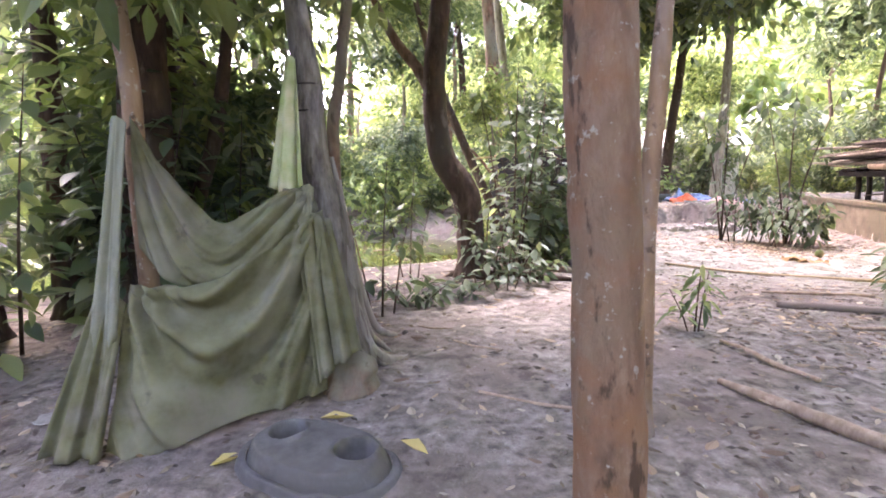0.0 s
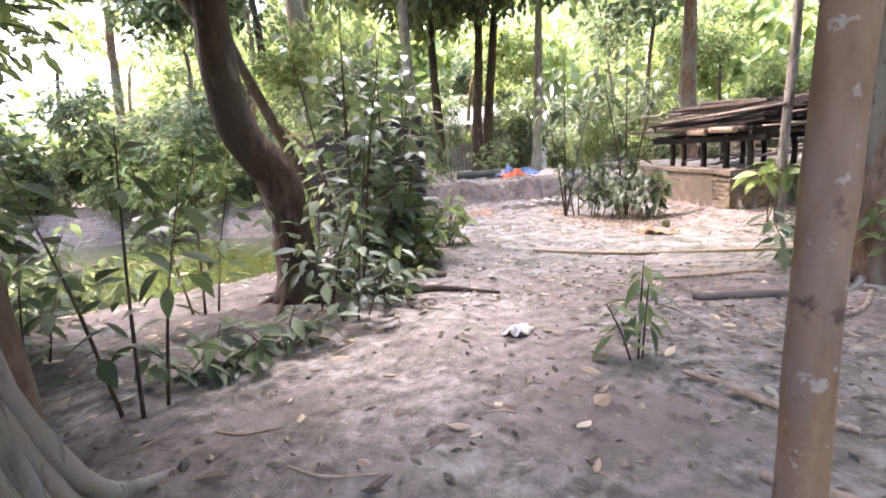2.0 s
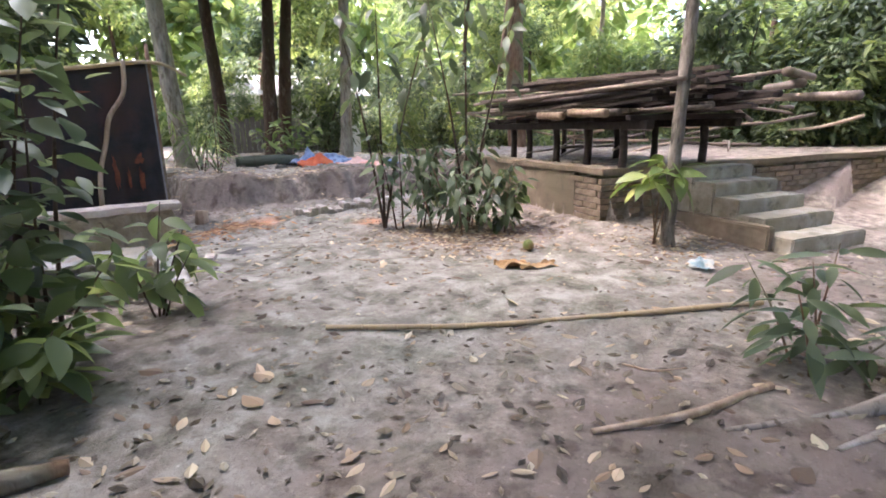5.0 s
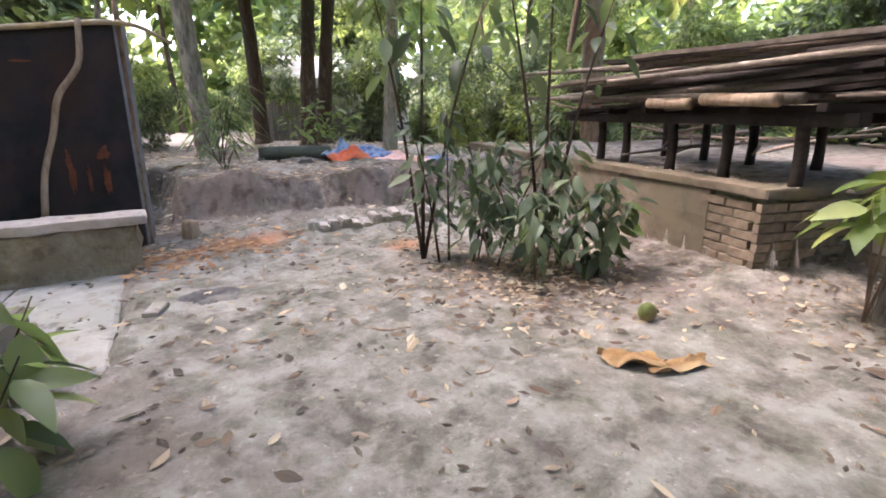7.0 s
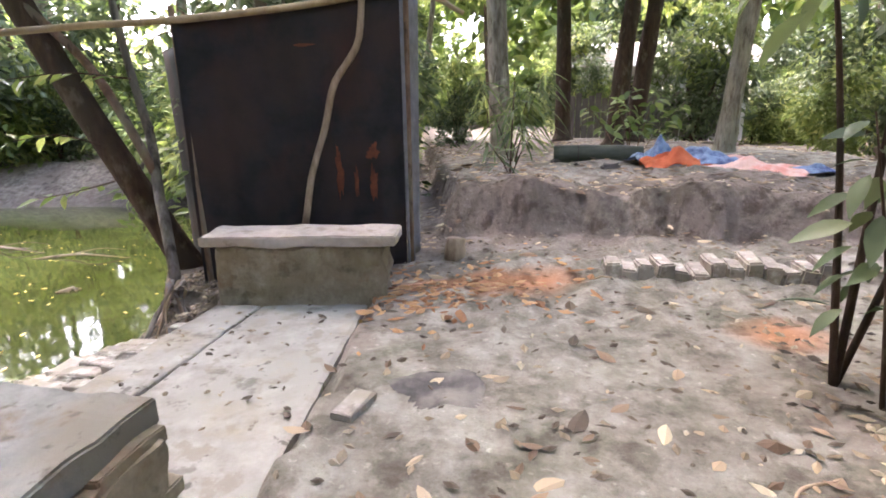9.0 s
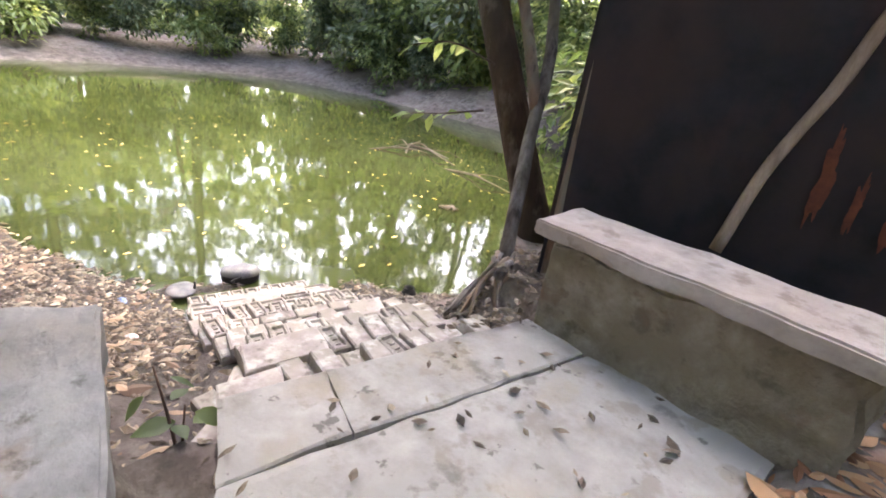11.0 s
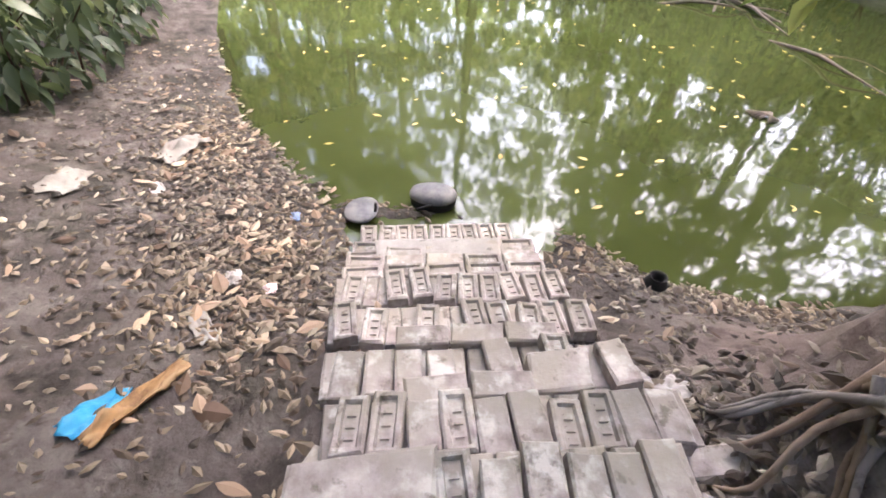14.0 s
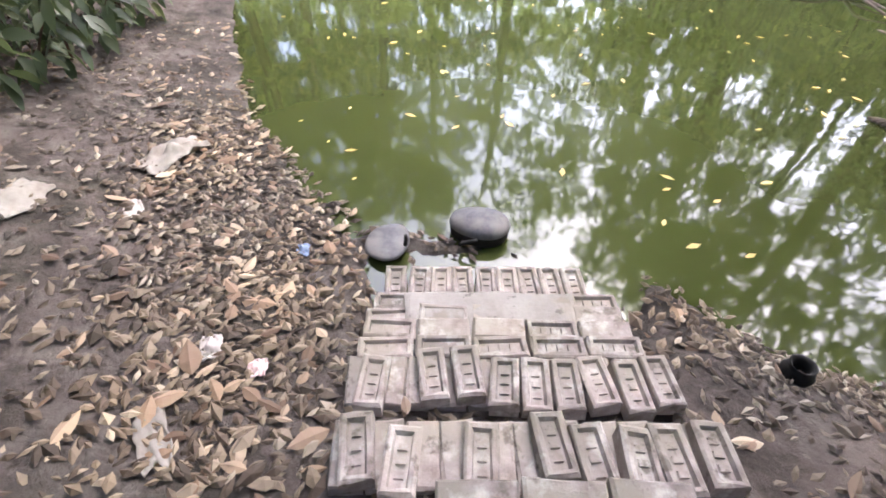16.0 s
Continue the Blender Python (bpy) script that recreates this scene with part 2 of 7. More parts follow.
CLAY_BLUE = surface("dark_grey_pot_clay", [(0.3, (0.07, 0.07, 0.075)), (0.7, (0.17, 0.17, 0.18))], 14, (0.2, 0.19, 0.18), 5, 0.6, 0.3, 40, depth=0.004)
SOOT_AND_SHADE = surface("soot_and_shade_black", [(0.3, (0.01, 0.01, 0.01)), (0.7, (0.03, 0.028, 0.027))], 10, None, 1, 0.7, 0.3, 30, depth=0.005)
ASH = surface("ash_and_soot", [(0.3, (0.05, 0.045, 0.045)), (0.7, (0.14, 0.13, 0.125))], 9, (0.2, 0.18, 0.16), 4, 0.95, 0.5, 30, depth=0.01)
PAPER = surface("dirty_white_paper", [(0.3, (0.36, 0.33, 0.3)), (0.7, (0.54, 0.505, 0.465))], 9, (0.3, 0.265, 0.235), 4, 0.8, 0.3, 20, depth=0.004)
RAG_GREY = surface("grey_sackcloth", [(0.3, (0.23, 0.21, 0.18)), (0.7, (0.38, 0.355, 0.315))], 9, (0.2, 0.175, 0.145), 4, 0.9, 0.3, 40, depth=0.005)
PINK = surface("pale_pink_plastic", [(0.3, (0.72, 0.5, 0.47)), (0.7, (0.85, 0.7, 0.67))], 9, None, 1, 0.5, 0.1)
BLUE_BAG = surface("blue_plastic", [(0.3, (0.03, 0.22, 0.42)), (0.7, (0.06, 0.36, 0.58))], 7, (0.1, 0.42, 0.62), 5, 0.35, 0.4, 12, depth=0.02)
DENIM = surface("pale_blue_cloth", [(0.3, (0.16, 0.22, 0.36)), (0.7, (0.33, 0.42, 0.6))], 7, (0.08, 0.1, 0.2), 6, 0.85, 0.2, 60, depth=0.004)
SCRAP_BLUE = surface("faded_blue_plastic", [(0.3, (0.17, 0.25, 0.29)), (0.7, (0.28, 0.36, 0.4))], 9, (0.42, 0.4, 0.36), 6, 0.55, 0.3, 20, depth=0.006)
ORANGE = surface("orange_red_cloth", [(0.3, (0.4, 0.08, 0.035)), (0.7, (0.6, 0.17, 0.08))], 6, None, 1, 0.85, 0.2, 60, depth=0.004)
ROSE = surface("faded_pink_cloth", [(0.3, (0.6, 0.36, 0.3)), (0.7, (0.78, 0.58, 0.52))], 6, (0.66, 0.3, 0.24), 5, 0.85, 0.2, 60, depth=0.004)
ROLL = surface("dark_green_wrapped_roll", [(0.3, (0.035, 0.04, 0.03)), (0.7, (0.09, 0.1, 0.075))], 12, None, 1, 0.7, 0.4, 30, (0.2, 1, 1), depth=0.01)
COCO = surface("green_husk", [(0.3, (0.06, 0.08, 0.02)), (0.7, (0.15, 0.17, 0.05))], 14, (0.16, 0.11, 0.05), 5, 0.7, 0.4, 30, depth=0.006)
HUSK = surface("dry_palm_sheath", [(0.3, (0.22, 0.12, 0.05)), (0.7, (0.44, 0.27, 0.12))], 10, (0.4, 0.28, 0.16), 4, 0.8, 0.4, 30, (0.3, 1, 1), depth=0.01)
HOUSE_WHITE = surface("whitewashed_wall", [(0.3, (0.66, 0.65, 0.62)), (0.7, (0.8, 0.79, 0.77))], 3, (0.6, 0.58, 0.54), 1, 0.9, 0.2)
HOUSE_GREY = surface("grey_fence_planks", [(0.3, (0.14, 0.125, 0.11)), (0.7, (0.27, 0.245, 0.22))], 5, None, 1, 0.9, 0.4, 14, (4, 4, 0.4), 0.2)
TIN = surface("corrugated_tin", [(0.3, (0.4, 0.4, 0.4)), (0.7, (0.6, 0.6, 0.6))], 4, (0.4, 0.3, 0.24), 2, 0.45, 0.1)
PURPLE = surface("purple_cloth", [(0.3, (0.14, 0.05, 0.12)), (0.7, (0.24, 0.1, 0.2))], 6, None, 1, 0.85, 0.2)
RED = surface("red_cloth", [(0.3, (0.55, 0.12, 0.11)), (0.7, (0.7, 0.22, 0.19))], 6, None, 1, 0.85, 0.2)
STRIPED = surface("scraped_orange_bark", [(0.3, (0.45, 0.22, 0.1)), (0.7, (0.62, 0.36, 0.2))], 12, None, 1, 0.8, 0.4, 25, (1, 1, 0.3), depth=0.01)

WATER, nt, prin = shader("green_pond_water")
co = nt.nodes.new("ShaderNodeTexCoord")
algae = add_node(nt, "ShaderNodeTexNoise", Scale=0.35, Detail=5.0)
nt.links.new(co.outputs["Object"], algae.inputs["Vector"])
nt.links.new(ramp_of(nt, algae.outputs[0], [(0.35, (0.033, 0.041, 0.01)), (0.65, (0.054, 0.066, 0.02))]), prin.inputs["Base Color"])
prin.inputs["Roughness"].default_value, prin.inputs["IOR"].default_value = 0.04, 1.33
prin.inputs["Specular IOR Level"].default_value = 0.8
rip = add_node(nt, "ShaderNodeTexNoise", Scale=2.4, Detail=3.0, Roughness=0.5)
nt.links.new(co.outputs["Object"], rip.inputs["Vector"])
bmp = add_node(nt, "ShaderNodeBump", Strength=0.12, Distance=0.02)
nt.links.new(rip.outputs[0], bmp.inputs["Height"])
nt.links.new(bmp.outputs[0], prin.inputs["Normal"])



def blots(m, scale, lo, hi, colour, most=1.0, stretch=(1, 1, 1), mode="MIX"):
    """Stains, lichen or cracks with ragged edges over a finished material."""
    nt = m.node_tree
    p = nt.nodes["Principled BSDF"]
    under = p.inputs["Base Color"].links[0].from_socket
    geo = nt.nodes.new("ShaderNodeNewGeometry")
    mp = add_node(nt, "ShaderNodeMapping", Scale=stretch)
    nt.links.new(geo.outputs["Position"], mp.inputs[0])
    n = add_node(nt, "ShaderNodeTexNoise", Scale=scale, Detail=7.0, Roughness=0.6)
    nt.links.new(mp.outputs[0], n.inputs["Vector"])
    fac = ramp_of(nt, n.outputs[0], [(lo, (0, 0, 0)), (hi, (most,) * 3)])
    nt.links.new(mix_of(nt, fac, under, colour, mode), p.inputs["Base Color"])


blots(DIRT, 1.5, 0.5, 0.64, (0.72, 0.74, 0.68), 0.9, mode="MULTIPLY")
blots(DIRT, 3.6, 0.53, 0.62, (0.55, 0.53, 0.5), 0.85, mode="MULTIPLY")
blots(DIRT, 13, 0.61, 0.7, (0.5, 0.46, 0.42), 0.6, mode="MULTIPLY")
blots(DIRT, 21, 0.61, 0.69, (1.5, 1.5, 1.5), 0.9, mode="MULTIPLY")
blots(CONCRETE, 4.5, 0.56, 0.62, (0.24, 0.215, 0.18), 0.75)
blots(CONCRETE, 8, 0.62, 0.655, (0.1, 0.09, 0.08), 0.75)
blots(CONCRETE, 2.4, 0.585, 0.63, (0.12, 0.11, 0.095), 0.6)
blots(CONCRETE, 1.8, 0.54, 0.7, (0.33, 0.27, 0.19), 0.6)
blots(SEAT, 6, 0.58, 0.66, (0.22, 0.17, 0.13), 0.6)
blots(BROKEN, 3, 0.56, 0.66, (0.17, 0.115, 0.07), 0.7)
blots(BROKEN, 12, 0.6, 0.68, (0.09, 0.085, 0.075), 0.7)
blots(BRICK, 7, 0.54, 0.64, (0.56, 0.53, 0.48), 0.8)
blots(BRICK, 11, 0.58, 0.66, (0.12, 0.105, 0.08), 0.75)
blots(BRICK, 2.2, 0.52, 0.66, (0.3, 0.27, 0.21), 0.6)
blots(BARK_LICHEN, 9, 0.62, 0.68, (0.4, 0.33, 0.23), 0.5)
blots(BARK_LICHEN, 22, 0.62, 0.67, (0.52, 0.48, 0.4), 0.8)
blots(BARK_LICHEN, 5, 0.46, 0.6, (0.3, 0.155, 0.08), 0.8)
blots(BARK_LICHEN, 12, 0.58, 0.64, (0.06, 0.04, 0.025), 0.75, (1, 1, 0.35))
blots(BARK, 12, 0.58, 0.66, (0.05, 0.034, 0.024), 0.7, (1, 1, 0.3))
blots(BARK_DARK, 6, 0.58, 0.68, (0.2, 0.17, 0.13), 0.5, (1, 1, 0.5))
blots(BARK_PALE, 10, 0.56, 0.64, (0.09, 0.07, 0.05), 0.7, (1, 1, 0.3))
blots(ROOT_GREY, 14, 0.57, 0.65, (0.1, 0.08, 0.065), 0.7, (1, 1, 0.3))
blots(NET, 2.6, 0.54, 0.68, (0.21, 0.18, 0.14), 0.65)
blots(NET, 6, 0.6, 0.68, (0.06, 0.058, 0.04), 0.55)
blots(TARP, 1.6, 0.54, 0.72, (0.075, 0.03, 0.022), 0.6, (1, 1, 0.6))
blots(BARK_POLE, 7, 0.6, 0.66, (0.07, 0.045, 0.03), 0.85)
blots(BARK_POLE, 16, 0.6, 0.66, (0.45, 0.4, 0.32), 0.7)
blots(PLASTER, 3.5, 0.54, 0.64, (0.13, 0.11, 0.08), 0.6)
blots(STAIR, 5, 0.56, 0.64, (0.12, 0.11, 0.075), 0.6)
blots(BARK_GREY, 9, 0.56, 0.63, (0.04, 0.033, 0.027), 0.8, (1, 1, 0.2))
blots(HUSK, 6, 0.55, 0.65, (0.14, 0.08, 0.045), 0.8)
blots(BASE, 5, 0.56, 0.66, (0.13, 0.105, 0.075), 0.7)
blots(BASE, 2.5, 0.56, 0.68, (0.36, 0.2, 0.12), 0.5)

# ---- building tools ----
rng = np.random.default_rng(7)


def linked(name, me, material, parent=None, label="", smooth=True):
    if material is not None and not me.materials:
        me.materials.append(material)
    if smooth:
        me.polygons.foreach_set("use_smooth", [True] * len(me.polygons))
    ob = new(name, me)
    if parent is not None:
        ob.parent = parent
    if label:
        ob["label"] = label
    return ob


def mesh_of(name, verts, faces):
    me = bpy.data.meshes.new(name)
    me.from_pydata([tuple(v) for v in np.asarray(verts, float).tolist()], [], [tuple(f) for f in (faces.tolist() if isinstance(faces, np.ndarray) else faces)])
    me.update()
    return me


def part(name, bm, material, parent, label="", smooth=False):
    me = bpy.data.meshes.new(name)
    bm.normal_update()
    bm.to_mesh(me)
    bm.free()
    return linked(name, me, material, parent, label, smooth)


def thing(name, at, label, category, group=""):
    ob = new(name)
    ob.matrix_world = at if isinstance(at, Matrix) else Matrix.Translation(at)
    ob.empty_display_size = 0.2
    return tagged(ob, label, category, group)


def vnoise(x, y, seed=0):
    """Smooth value noise over the plane, -1 to 1."""
    x, y = np.asarray(x, float), np.asarray(y, float)
    xi, yi = np.floor(x), np.floor(y)
    fx, fy = x - xi, y - yi
    fx, fy = fx * fx * (3 - 2 * fx), fy * fy * (3 - 2 * fy)

    def corner(i, j):
        v = np.sin(i * 127.1 + j * 311.7 + seed * 74.7) * 43758.5453
        return (v - np.floor(v)) * 2 - 1
    a, b = corner(xi, yi), corner(xi + 1, yi)
    c, d = corner(xi, yi + 1), corner(xi + 1, yi + 1)
    return (a + (b - a) * fx) * (1 - fy) + (c + (d - c) * fx) * fy


def smooth01(t):
    t = np.clip(t, 0, 1)
    return t * t * (3 - 2 * t)


def ring_distance(px, py, poly):
    """Distance to a closed line, and whether the point is inside it."""
    d = np.full(px.shape, 1e9)
    inside = np.zeros(px.shape, bool)
    n = len(poly)
    for i in range(n):
        (x0, y0), (x1, y1) = poly[i], poly[(i + 1) % n]
        dx, dy = x1 - x0, y1 - y0
        s = np.clip(((px - x0) * dx + (py - y0) * dy) / (dx * dx + dy * dy), 0, 1)
        d = np.minimum(d, np.hypot(px - x0 - s * dx, py - y0 - s * dy))
        if dy:
            inside ^= ((y0 > py) != (y1 > py)) & (px < dx * (py - y0) / dy + x0)
    return d, inside


def spline(points, n):
    """Points along a smooth line through the given ones."""
    p = np.asarray(points, float)
    k = len(p)
    t = np.linspace(0, k - 1, n)
    i = np.clip(t.astype(int), 0, k - 2)
    u = (t - i)[:, None]
    m = np.gradient(p, axis=0)
    return (2 * u**3 - 3 * u**2 + 1) * p[i] + (u**3 - 2 * u**2 + u) * m[i] + (-2 * u**3 + 3 * u**2) * p[i + 1] + (u**3 - u**2) * m[i + 1]


def tube(points, radii, seg=10, n=None, lumps=0.0, seed=0, flat=1.0):
    """A tapered round body along a line; returns vertices and faces."""
    n = n or max(4, 4 * (len(points) - 1))
    p = spline(points, n)
    r = np.interp(np.linspace(0, 1, n), np.linspace(0, 1, len(radii)), radii)
    t = np.gradient(p, axis=0)
    t /= np.linalg.norm(t, axis=1)[:, None] + 1e-9
    ref = np.array([0.0, 0.0, 1.0]) if abs(t[0][2]) < 0.8 else np.array([1.0, 0.0, 0.0])
    a = np.cross(t, ref)
    a /= np.linalg.norm(a, axis=1)[:, None] + 1e-9
    b = np.cross(t, a)
    ang = np.linspace(0, 2 * np.pi, seg, endpoint=False)
    rr = r[:, None] * (1 + lumps * vnoise(ang[None, :] * 1.3 + seed * 3.1, np.arange(n)[:, None] * 0.7, seed))
    v = p[:, None, :] + rr[..., None] * (np.cos(ang)[None, :, None] * a[:, None, :] + flat * np.sin(ang)[None, :, None] * b[:, None, :])
    v = np.concatenate([v.reshape(-1, 3), p[:1], p[-1:]])
    f = []
    for i in range(n - 1):
        for j in range(seg):
            k = (j + 1) % seg
            f.append((i * seg + j, i * seg + k, (i + 1) * seg + k, (i + 1) * seg + j))
    for j in range(seg):
        k = (j + 1) % seg
        f.append((n * seg, k, j))
        f.append((n * seg + 1, (n - 1) * seg + j, (n - 1) * seg + k))
    return v, f


def tube_part(name, points, radii, material, parent, label="", seg=10, n=None, lumps=0.08, seed=0, flat=1.0):
    v, f = tube(points, radii, seg, n, lumps, seed, flat)
    return linked(name, mesh_of(name, v, f), material, parent, label)


def joined(pieces):
    vs, fs, k = [], [], 0
    for v, f in pieces:
        vs.append(np.asarray(v, float))
        fs += [tuple(i + k for i in q) for q in f]
        k += len(v)
    return np.concatenate(vs), fs


def unit(v):
    return v / (np.linalg.norm(v, axis=-1, keepdims=True) + 1e-9)


def leaf_set(at, way, up, length, width, droop=0.15, fold=0.12):
    """Pointed leaves folded along the midrib: arrays of places, directions, upward sides, lengths and widths."""
    at, way = np.asarray(at, float), unit(np.asarray(way, float))
    side = unit(np.cross(way, up))
    top = np.cross(side, way)
    L, W = np.asarray(length)[:, None], np.asarray(width)[:, None] * 0.5
    base = at
    mid = at + way * L * 0.5 - top * W * fold * 2
    left = at + way * L * 0.42 + side * W + top * W * fold
    right = at + way * L * 0.42 - side * W + top * W * fold
    tip = at + way * L - top * L * droop
    l2 = at + way * L * 0.75 + side * W * 0.62 - top * L * droop * 0.35
    r2 = at + way * L * 0.75 - side * W * 0.62 - top * L * droop * 0.35
    v = np.stack([base, left, right, mid, l2, r2, tip], 1).reshape(-1, 3)
    k = (np.arange(len(at)) * 7)[:, None]
    quads = np.concatenate([k + [0, 3, 1, 1], k + [0, 2, 3, 3], k + [1, 3, 6, 4], k + [2, 5, 6, 3]], 0)
    faces = [tuple(q[:3]) if q[2] == q[3] else tuple(q) for q in quads.tolist()]
    return v, faces


def leaf_fine(at, way, up, length, width, droop=0.2, fold=0.16):
    """Broad leaves with a curved blade and a sunken midrib."""
    at, way = np.asarray(at, float), unit(np.asarray(way, float))
    side = unit(np.cross(way, up))
    top = np.cross(side, way)
    L, W = np.asarray(length)[:, None], np.asarray(width)[:, None] * 0.5
    rows = []
    for s, b in ((0.0, 0.04), (0.16, 0.62), (0.38, 1.0), (0.6, 0.9), (0.82, 0.48), (1.0, 0.02)):
        mid = at + way * L * s - top * L * droop * s * s
        lift = top * W * fold * b
        rows += [mid + side * W * b + lift, mid - top * W * fold * b * 0.6, mid - side * W * b + lift]
    v = np.stack(rows, 1).reshape(-1, 3)
    k = (np.arange(len(at)) * 18)[:, None]
    f = np.concatenate([k + [3 * i + j, 3 * i + j + 1, 3 * i + j + 4, 3 * i + j + 3] for i in range(5) for j in range(2)], 0)
    return v, f


def cloud(r, centres, radii, count, length, width, flat=0.75, droop=0.15):
    """Leaves gathered round clump centres, hanging outwards and down."""
    centres, radii = np.asarray(centres, float), np.asarray(radii, float)
    i = r.integers(0, len(centres), count)
    d = unit(r.normal(size=(count, 3)))
    rad = radii[i] * r.uniform(0.35, 1.0, count) ** 0.5
    at = centres[i] + d * rad[:, None] * [1, 1, flat]
    way = d * [1, 1, 0.4] + r.normal(size=(count, 3)) * 0.55 + [0, 0, -0.35]
    up = np.array([0, 0, 1.0]) + r.normal(size=(count, 3)) * 0.45
    s = r.uniform(0.6, 1.3, count)
    return leaf_set(at, way, up, length * s, width * s, droop)


# ---- ground, pond ----
WATER_Z = -0.93
BANK_TOP = [(-16, 5.4), (-6, 6.3), (-2.5, 7.0), (-0.9, 7.5), (0.5, 8.0), (1.3, 8.6), (1.85, 9.2), (2.0, 10.1), (2.05, 10.9), (1.7, 11.1), (1.35, 11.6), (1.75, 12.7), (2.2, 14), (2.2, 17), (0.6, 19.6), (-5, 22.0), (-12, 22.4), (-19, 21), (-20.5, 14), (-20, 8)]
SHORE = [(-15, 9.6), (-8.7, 9.4), (-5.6, 9.12), (-3.8, 9.2), (-1.95, 9.5), (-0.75, 10.04), (-0.1, 11.29), (0.48, 11.65), (0.8, 12.1), (1.0, 13.0), (1.3, 14.4), (1.0, 16.5), (-0.6, 19.0), (-5.5, 20.6), (-11, 20.8), (-16, 19.5), (-17.5, 15), (-17, 11)]
# where the grove keeps clear of the pond
CLEARING = [(-14, 1.2), (-6, 3.0), (-1.6, 5.4), (0.0, 6.75), (1.2, 7.5), (2.1, 8.3), (2.55, 9.2), (2.3, 10.3), (2.0, 11.2), (1.75, 12.0), (2.6, 13.6), (3.0, 17), (1.5, 22.5), (-5, 26), (-12, 24), (-26, 27), (-31, 16), (-30, 5), (-20, 0.5)]
# the plinth: its near corner, the way its left wall runs back, the way its front wall runs
PK = np.array([6.9, 7.3])
PB = np.array([0.34, 0.94])
PV = np.array([0.94, -0.34])
PTOP = 0.73
# the landing steps: middle of the landing's edge, down the steps, across them
GO = np.array([1.96, 10.118])
GA = np.array([-0.9746, 0.2249])
GB = np.array([0.2249, 0.9746])
GS = 0.7725  # size of the steps' own plan
LAND = [(2.12, 10.85), (1.66, 9.22), (2.93, 8.72), (3.06, 9.3), (3.14, 10.1), (3.2, 10.9)]


def corner(x, y):
    """The plan of the steps and their banks, turned and set in its place."""
    dx, dy = x - 2.265, y - 10.27
    return 1.96 + GS * (0.8883 * dx + 0.4594 * dy), 10.118 + GS * (-0.4594 * dx + 0.8883 * dy)


def step_level(z):
    return -0.03 + GS * (z + 0.03)


def ground_z(x, y):
    x, y = np.asarray(x, float), np.asarray(y, float)
    wob = 0.18 * vnoise(x * 1.1, y * 1.1, 5) + 0.07 * vnoise(x * 4, y * 4, 6)
    dt, in_top = ring_distance(x, y, BANK_TOP)
    ds, in_water = ring_distance(x, y, SHORE)
    s = np.clip((dt + wob * 0.5) / (dt + ds + 1e-6), 0, 1)
    bank = np.where(in_water, WATER_Z - 0.04 - 0.35 * np.clip(ds, 0, 2), WATER_Z * s ** 0.42)
    z = np.where(in_top, bank, 0.0)
    flat = np.where(in_top, np.clip(1 - dt * 2, 0.15, 1), 1.0)
    z = z + flat * (0.05 * vnoise(x * 0.45, y * 0.45, 1) + 0.022 * vnoise(x * 1.6, y * 1.6, 2)) + 0.014 * vnoise(x * 5, y * 5, 3) + 0.008 * vnoise(x * 11, y * 11, 4)
    # worn earth ledge behind the bench
    front = 12.1 - 0.22 * (x - 3.7) + 0.1 * vnoise(x * 2.2, y * 0.3, 8) + 0.06 * vnoise(x * 7, y * 2, 18)
    side = 3.72 + 0.12 * vnoise(y * 2.0, x * 0.4, 9)
    ledge = smooth01((y - front) / 0.11) * smooth01((x - side) / 0.2) * (1 - smooth01((x - 9.5) / 3.0))
    z = z + 0.47 * ledge + 0.08 * ledge * vnoise(x * 1.3, y * 1.3, 11)
    lip = smooth01((y - front + 1.15) / 0.5) * smooth01((x - 3.6) / 0.5) * (1 - ledge) * (1 - smooth01((x - 8) / 1.5)) * (1 - smooth01((y - 15) / 1.0))
    z = z + 0.07 * lip
    # earth heaped at the foot of the plinth
    rel = np.stack([x - PK[0], y - PK[1]], -1)
    back, along = rel @ PB, rel @ PV
    foot = np.exp(-((np.maximum(-back, 0) + np.maximum(-along, 0)) / 0.45) ** 2) * smooth01((back + 1.5) / 0.8) * smooth01((along + 1.5) / 0.8)
    z = z + 0.13 * foot * (1 - smooth01((along - 5) / 1.0)) * (1 - smooth01((back - 6) / 1))
    inside = (back > 0.05) & (along > 0.05) & (along < 8.4) & (back < 6.5)
    z = np.where(inside, PTOP - 0.03 + 0.03 * vnoise(x * 2, y * 2, 12), z)
    # flat bed under the landing slab
    rg = np.stack([x - GO[0], y - GO[1]], -1)
    ga, gb = rg @ GA / GS, rg @ GB / GS
    dl, on_land = ring_distance(x, y, LAND)
    z = np.where(on_land, np.minimum(z, -0.075), z)
    bed = step_level(-0.22 - 0.362 * (ga + 0.13))
    edge = smooth01((gb + 0.85) / 0.2) * (1 - smooth01((gb - 0.72) / 0.25)) * smooth01(ga / 0.1) * (1 - smooth01((ga - 2.95) / 0.2))
    z = z + edge * (bed - z)
    clods = smooth01((y - 9.6) / 1.0) * smooth01((x - 3.5) / 0.5) * (1 - smooth01((y - 13.5) / 1.0)) * (1 - smooth01((x - 8.5) / 1.0))
    z = z + clods * (0.045 * vnoise(x * 4.3, y * 4.3, 14) + 0.03 * vnoise(x * 9, y * 9, 15))
    return z


def gz(x, y):
    return float(ground_z(np.array([x]), np.array([y]))[0])


